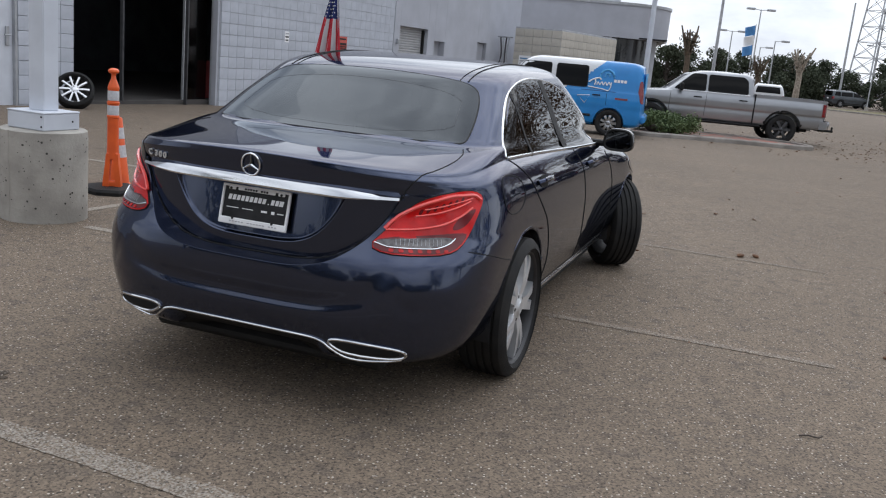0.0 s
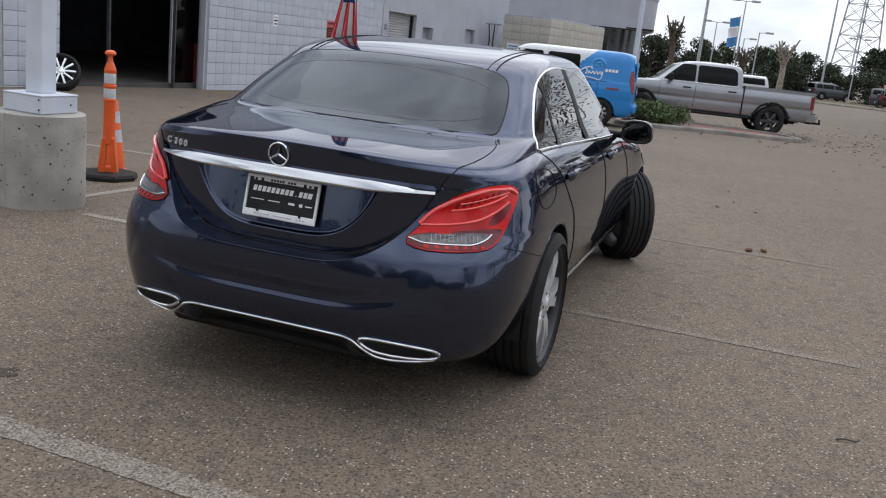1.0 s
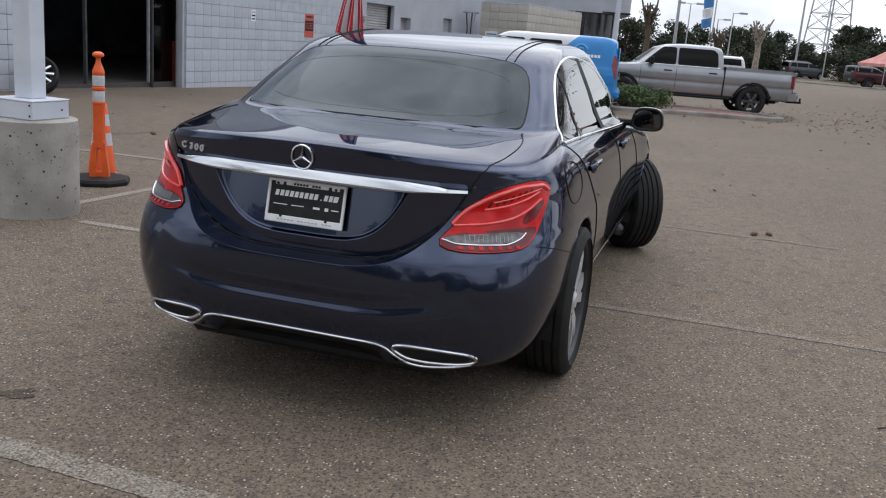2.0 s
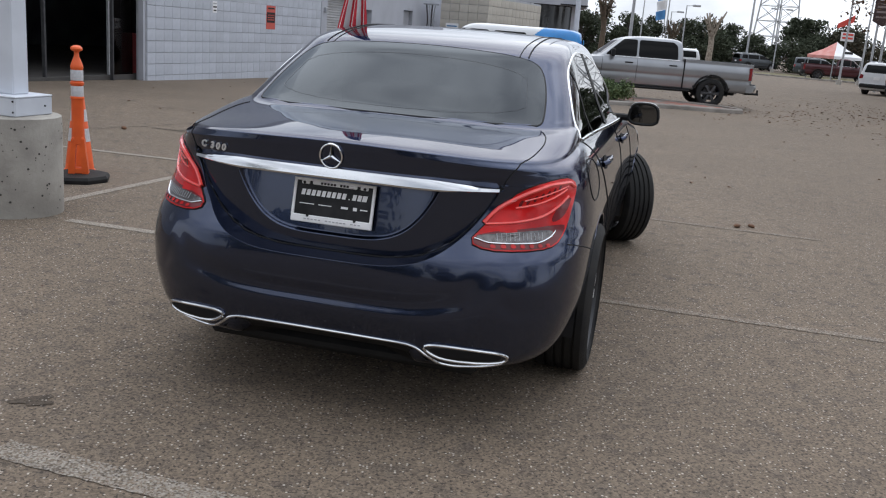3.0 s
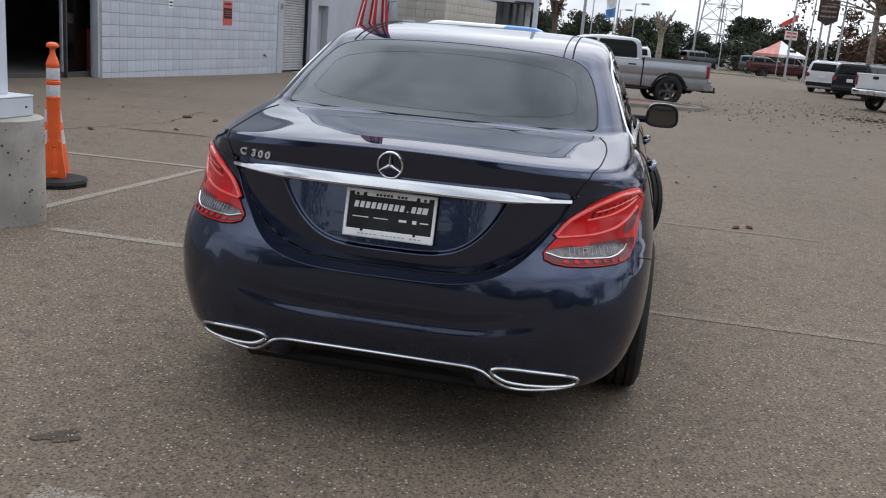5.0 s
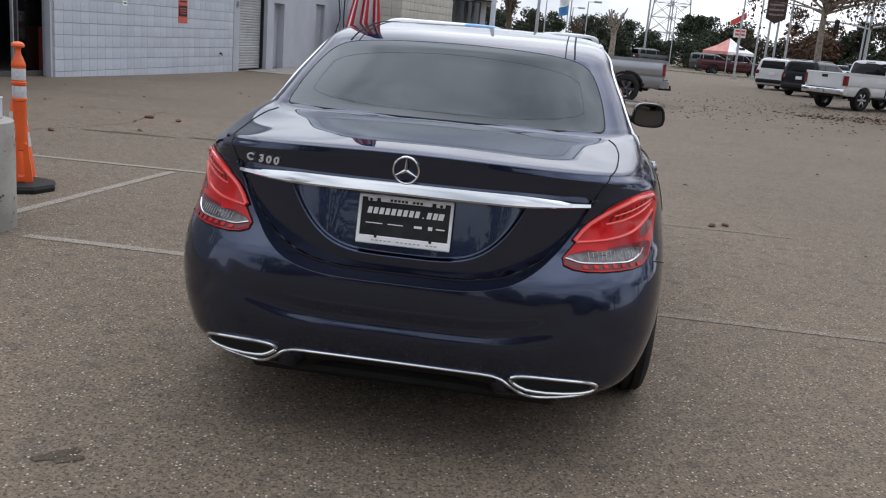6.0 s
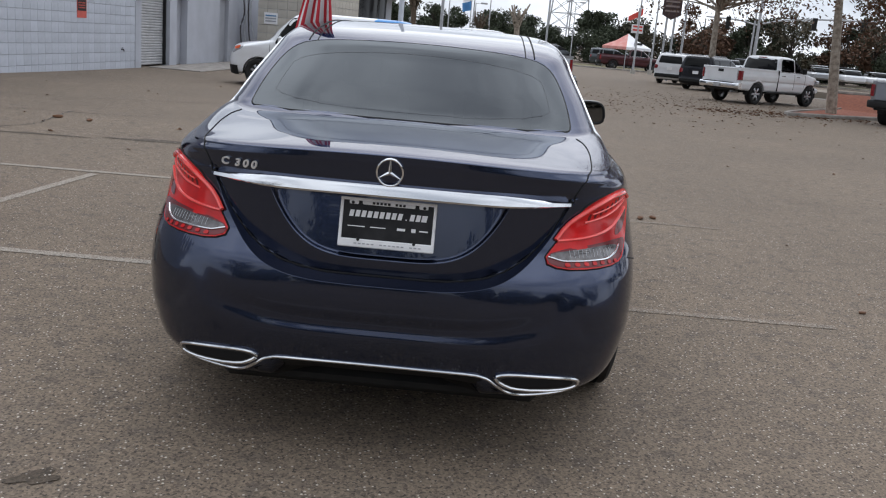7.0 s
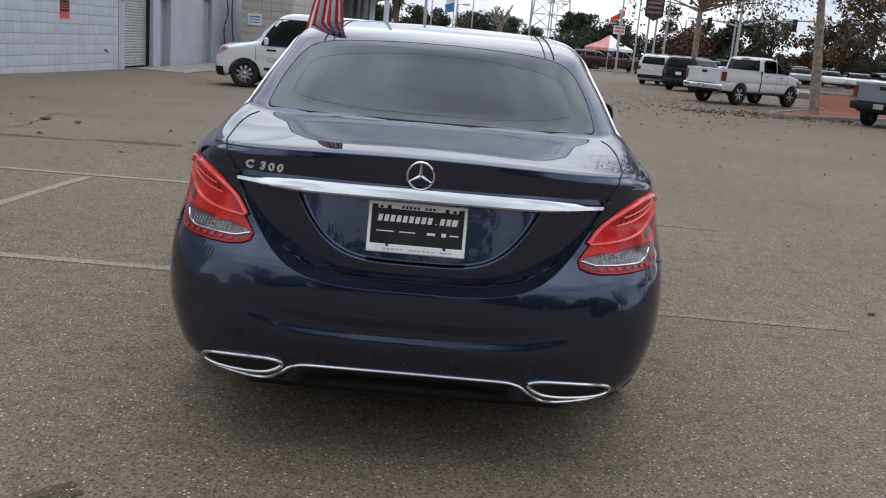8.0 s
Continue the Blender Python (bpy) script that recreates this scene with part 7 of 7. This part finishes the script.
# brown roadside sign, signal mast
bs = thing("roadside_sign", "dark brown roadside sign on two poles", "sign", pose(27.4, 55.9, gz(27, 55), 0, 0, -26))
for x in (-0.25, 0.25):
    part("pole", Mesh().tube([(x, 0, 0), (x, 0, 4.4)], 0.07, 8), STEEL, bs)
part("panel", Mesh().rings([[(x * 1.0, y, z) for x, z in ((-0.6, 4.25), (0, 3.95), (0.6, 4.25), (0.6, 5.5), (-0.6, 5.5))] for y in (-0.1, 0.1)], True, True), mat("brown_sign", (0.055, 0.03, 0.03), 0.5, col2=(0.045, 0.025, 0.025), scale=4), bs)
for z in (5.1, 4.8, 4.5):
    part("printed_bar", Mesh().box((0, -0.115, z), (0.9, 0.02, 0.12)), mat("faint_print", (0.25, 0.2, 0.19), 0.6), bs)
ms = thing("signal_mast", "grey traffic signal mast with a long curved arm", "traffic light", pose(39.2, 64.1, gz(39, 64), 0, 0, -30))
part("pole", Mesh().tube([(0, 0, 0), (0, 0, 7.5)], [0.14, 0.10], 10), STEEL, ms)
part("arm", Mesh().tube(curve_through([(0, 0, 4.6), (2.5, 0, 5.15), (6.0, 0, 5.35), (9.5, 0, 5.4)], 14), 0.07, 8), STEEL, ms)
part("arm", Mesh().tube(curve_through([(0, 0, 4.5), (-2.0, 0, 4.85), (-4.0, 0, 4.9)], 10), 0.06, 8), STEEL, ms)
for x, z in ((4.0, 4.9), (7.5, 5.05), (-2.3, 4.55)):
    part("signal_head", Mesh().box((x, 0, z), (0.35, 0.25, 0.95), 0.04), BLACK_PL, ms)

# the street behind, with a far row of parked cars
solid("street", Mesh().add([(30, 46, 0), (46, 62, 0), (120, 10, 0), (104, -6, 0)], [(0, 1, 2, 3)]), mat("pale_street", (0.24, 0.22, 0.20), 0.9, col2=(0.19, 0.175, 0.16), scale=0.4, bump=0.4), "pale concrete street beyond the lot", "road", pose(0, 0, -0.255), kind="structure")
lot = [(31, 47.5), (38, 41.5), (95, 100), (66, 122)]
inner = [(x + (52 - x) * 0.03, y + (76 - y) * 0.03) for x, y in lot]
solid("far_lot", Mesh().rings([[(x, y, -0.6) for x, y in lot], [(x, y, 0.10) for x, y in lot], [(x, y, 0.20) for x, y in inner]], False, True), mat("pale_gravel", (0.27, 0.23, 0.185), 0.95, col2=(0.21, 0.18, 0.14), scale=0.5, bump=0.4), "raised pale gravel lot behind the planting", "ground", kind="structure")
far = thing("far_cars", "row of white and grey cars parked across the street", "cars", pose(0, 0, 0.20), kind="stuff")
fc = [Mesh(), Mesh(), Mesh(), Mesh()]
fr_ = random.Random(11)
for row in range(3):
    for i in range(15):
        x, y = 42 + i * 2.1 + row * 3.6 + fr_.uniform(-0.2, 0.2), 82 - i * 1.6 + row * 4.8
        if fr_.random() < 0.12:
            continue
        q = fc[min(2, int(fr_.random() ** 1.6 * 3))]
        hh = fr_.choice((0.0, 0.0, 0.22))
        q.box((x, y, 0.55), (1.8, 4.2, 0.62), 0.15, -22)
        fc[3].box((x, y, 1.02 + hh / 2), (1.66, 2.3, 0.42 + hh), 0.12, -22, 0.84)
        q.box((x, y, 1.27 + hh), (1.36, 1.7, 0.08), 0.03, -22)
for q, m_ in zip(fc, (CAR_WHITE, SILVER, CAR_GREY, GLASS_DARK)):
    tagged(part("car_row", q, m_, far), kind="stuff")

# ---- fallen leaves and litter ----
DRY = mat("dry_leaf", (0.16, 0.075, 0.035), 0.8, col2=(0.09, 0.045, 0.025), scale=3)
lv = Mesh()
lr = random.Random(3)


def leaf(x, y, s, up=0.006):
    a = lr.uniform(0, 6.28)
    z = gz(x, y) + up
    pts = []
    for k, (u, v, w) in enumerate(((1, 0, 0.3), (0.35, 0.45, 0.0), (-0.5, 0.35, 0.5), (-1, 0, 0.1), (-0.4, -0.4, 0.6), (0.4, -0.45, 0.1))):
        c, d = math.cos(a), math.sin(a)
        pts.append((x + s * (u * c - v * d), y + s * (u * d + v * c), z + s * w * lr.uniform(0.2, 0.9)))
    lv.add(pts, [tuple(range(6))])


for _ in range(900):
    t = lr.random()
    x, y = 8 + 13 * t + lr.gauss(0, 2.4), 23 + 9 * t + lr.gauss(0, 3.0) + lr.random() * 5
    leaf(x, y, lr.uniform(0.025, 0.065))
for _ in range(500):
    leaf(lr.uniform(14, 21), lr.gauss(28.0, 0.9) + 0.0, lr.uniform(0.04, 0.09))
for _ in range(90):
    leaf(lr.uniform(-8, 12), lr.uniform(9, 24), lr.uniform(0.02, 0.05))
for _ in range(26):
    leaf(lr.uniform(-3.5, 3.5), lr.uniform(3.0, 9), lr.uniform(0.008, 0.02))
tagged(solid("fallen_leaves", lv, DRY, "scattered dry brown fallen leaves", "leaves", kind="stuff", smooth=0))
for i, (x, y, s) in enumerate(((2.44, 5.19, 0.028), (2.26, 7.81, 0.05), (2.40, 7.85, 0.045), (1.35, 7.6, 0.02), (-3.3, 13.2, 0.07), (-2.9, 13.0, 0.06), (-4.0, 11.2, 0.06))):
    rr = random.Random(i)
    o = Mesh().rings([[(s * k * math.cos(a) * rr.uniform(0.8, 1.2), s * 0.55 * k * math.sin(a), z * s) for a in np.linspace(0, 6.28, 8, endpoint=False)] for k, z in ((0.7, 0.0), (1.0, 0.25), (0.8, 0.5), (0.2, 0.6))], True, True)
    solid("dead_leaf", o, DRY, "curled dark dead leaf on the asphalt", "leaf", pose(x, y, gz(x, y), 0, 0, 50 * i), group="dead leaves on the asphalt")
solid("twig", Mesh().tube(curve_through([(-0.055, -0.012, 0.006), (-0.02, -0.004, 0.010), (0.02, -0.012, 0.008), (0.05, 0.012, 0.012)], 14), [0.0035] * 10 + [0.003, 0.0025, 0.002, 0.0015], 6), BARK_DARK, "thin dark twig lying on the asphalt", "twig", pose(1.60, 3.88, 0.0, 0, 0, -6))

# ---- blocks of the workshop wall ----
BW, BH = 0.307, 0.25
blk = Mesh().box((0, 0, 0), (BW - 0.006, 0.03, BH - 0.008), 0.005).data("block")
blk.materials.append(BLOCK)
rest = Mesh()
for j in range(25):
    z = -0.155 + j * BH
    for s0, n in ((-0.16, 28), (-5.68, 4)):
        for i in range(n):
            s = s0 + BW * (i + 0.5)
            if j < 8 or (j == 8 and i < 12):
                o = new("block", blk)
                o.parent, o.location = bld, (s, 0.0, z)
            else:
                rest.box((s, 0.0, z), (BW - 0.006, 0.03, BH - 0.008))
tagged(part("upper_blockwork", rest, BLOCK, bld, smooth=0), kind="stuff")
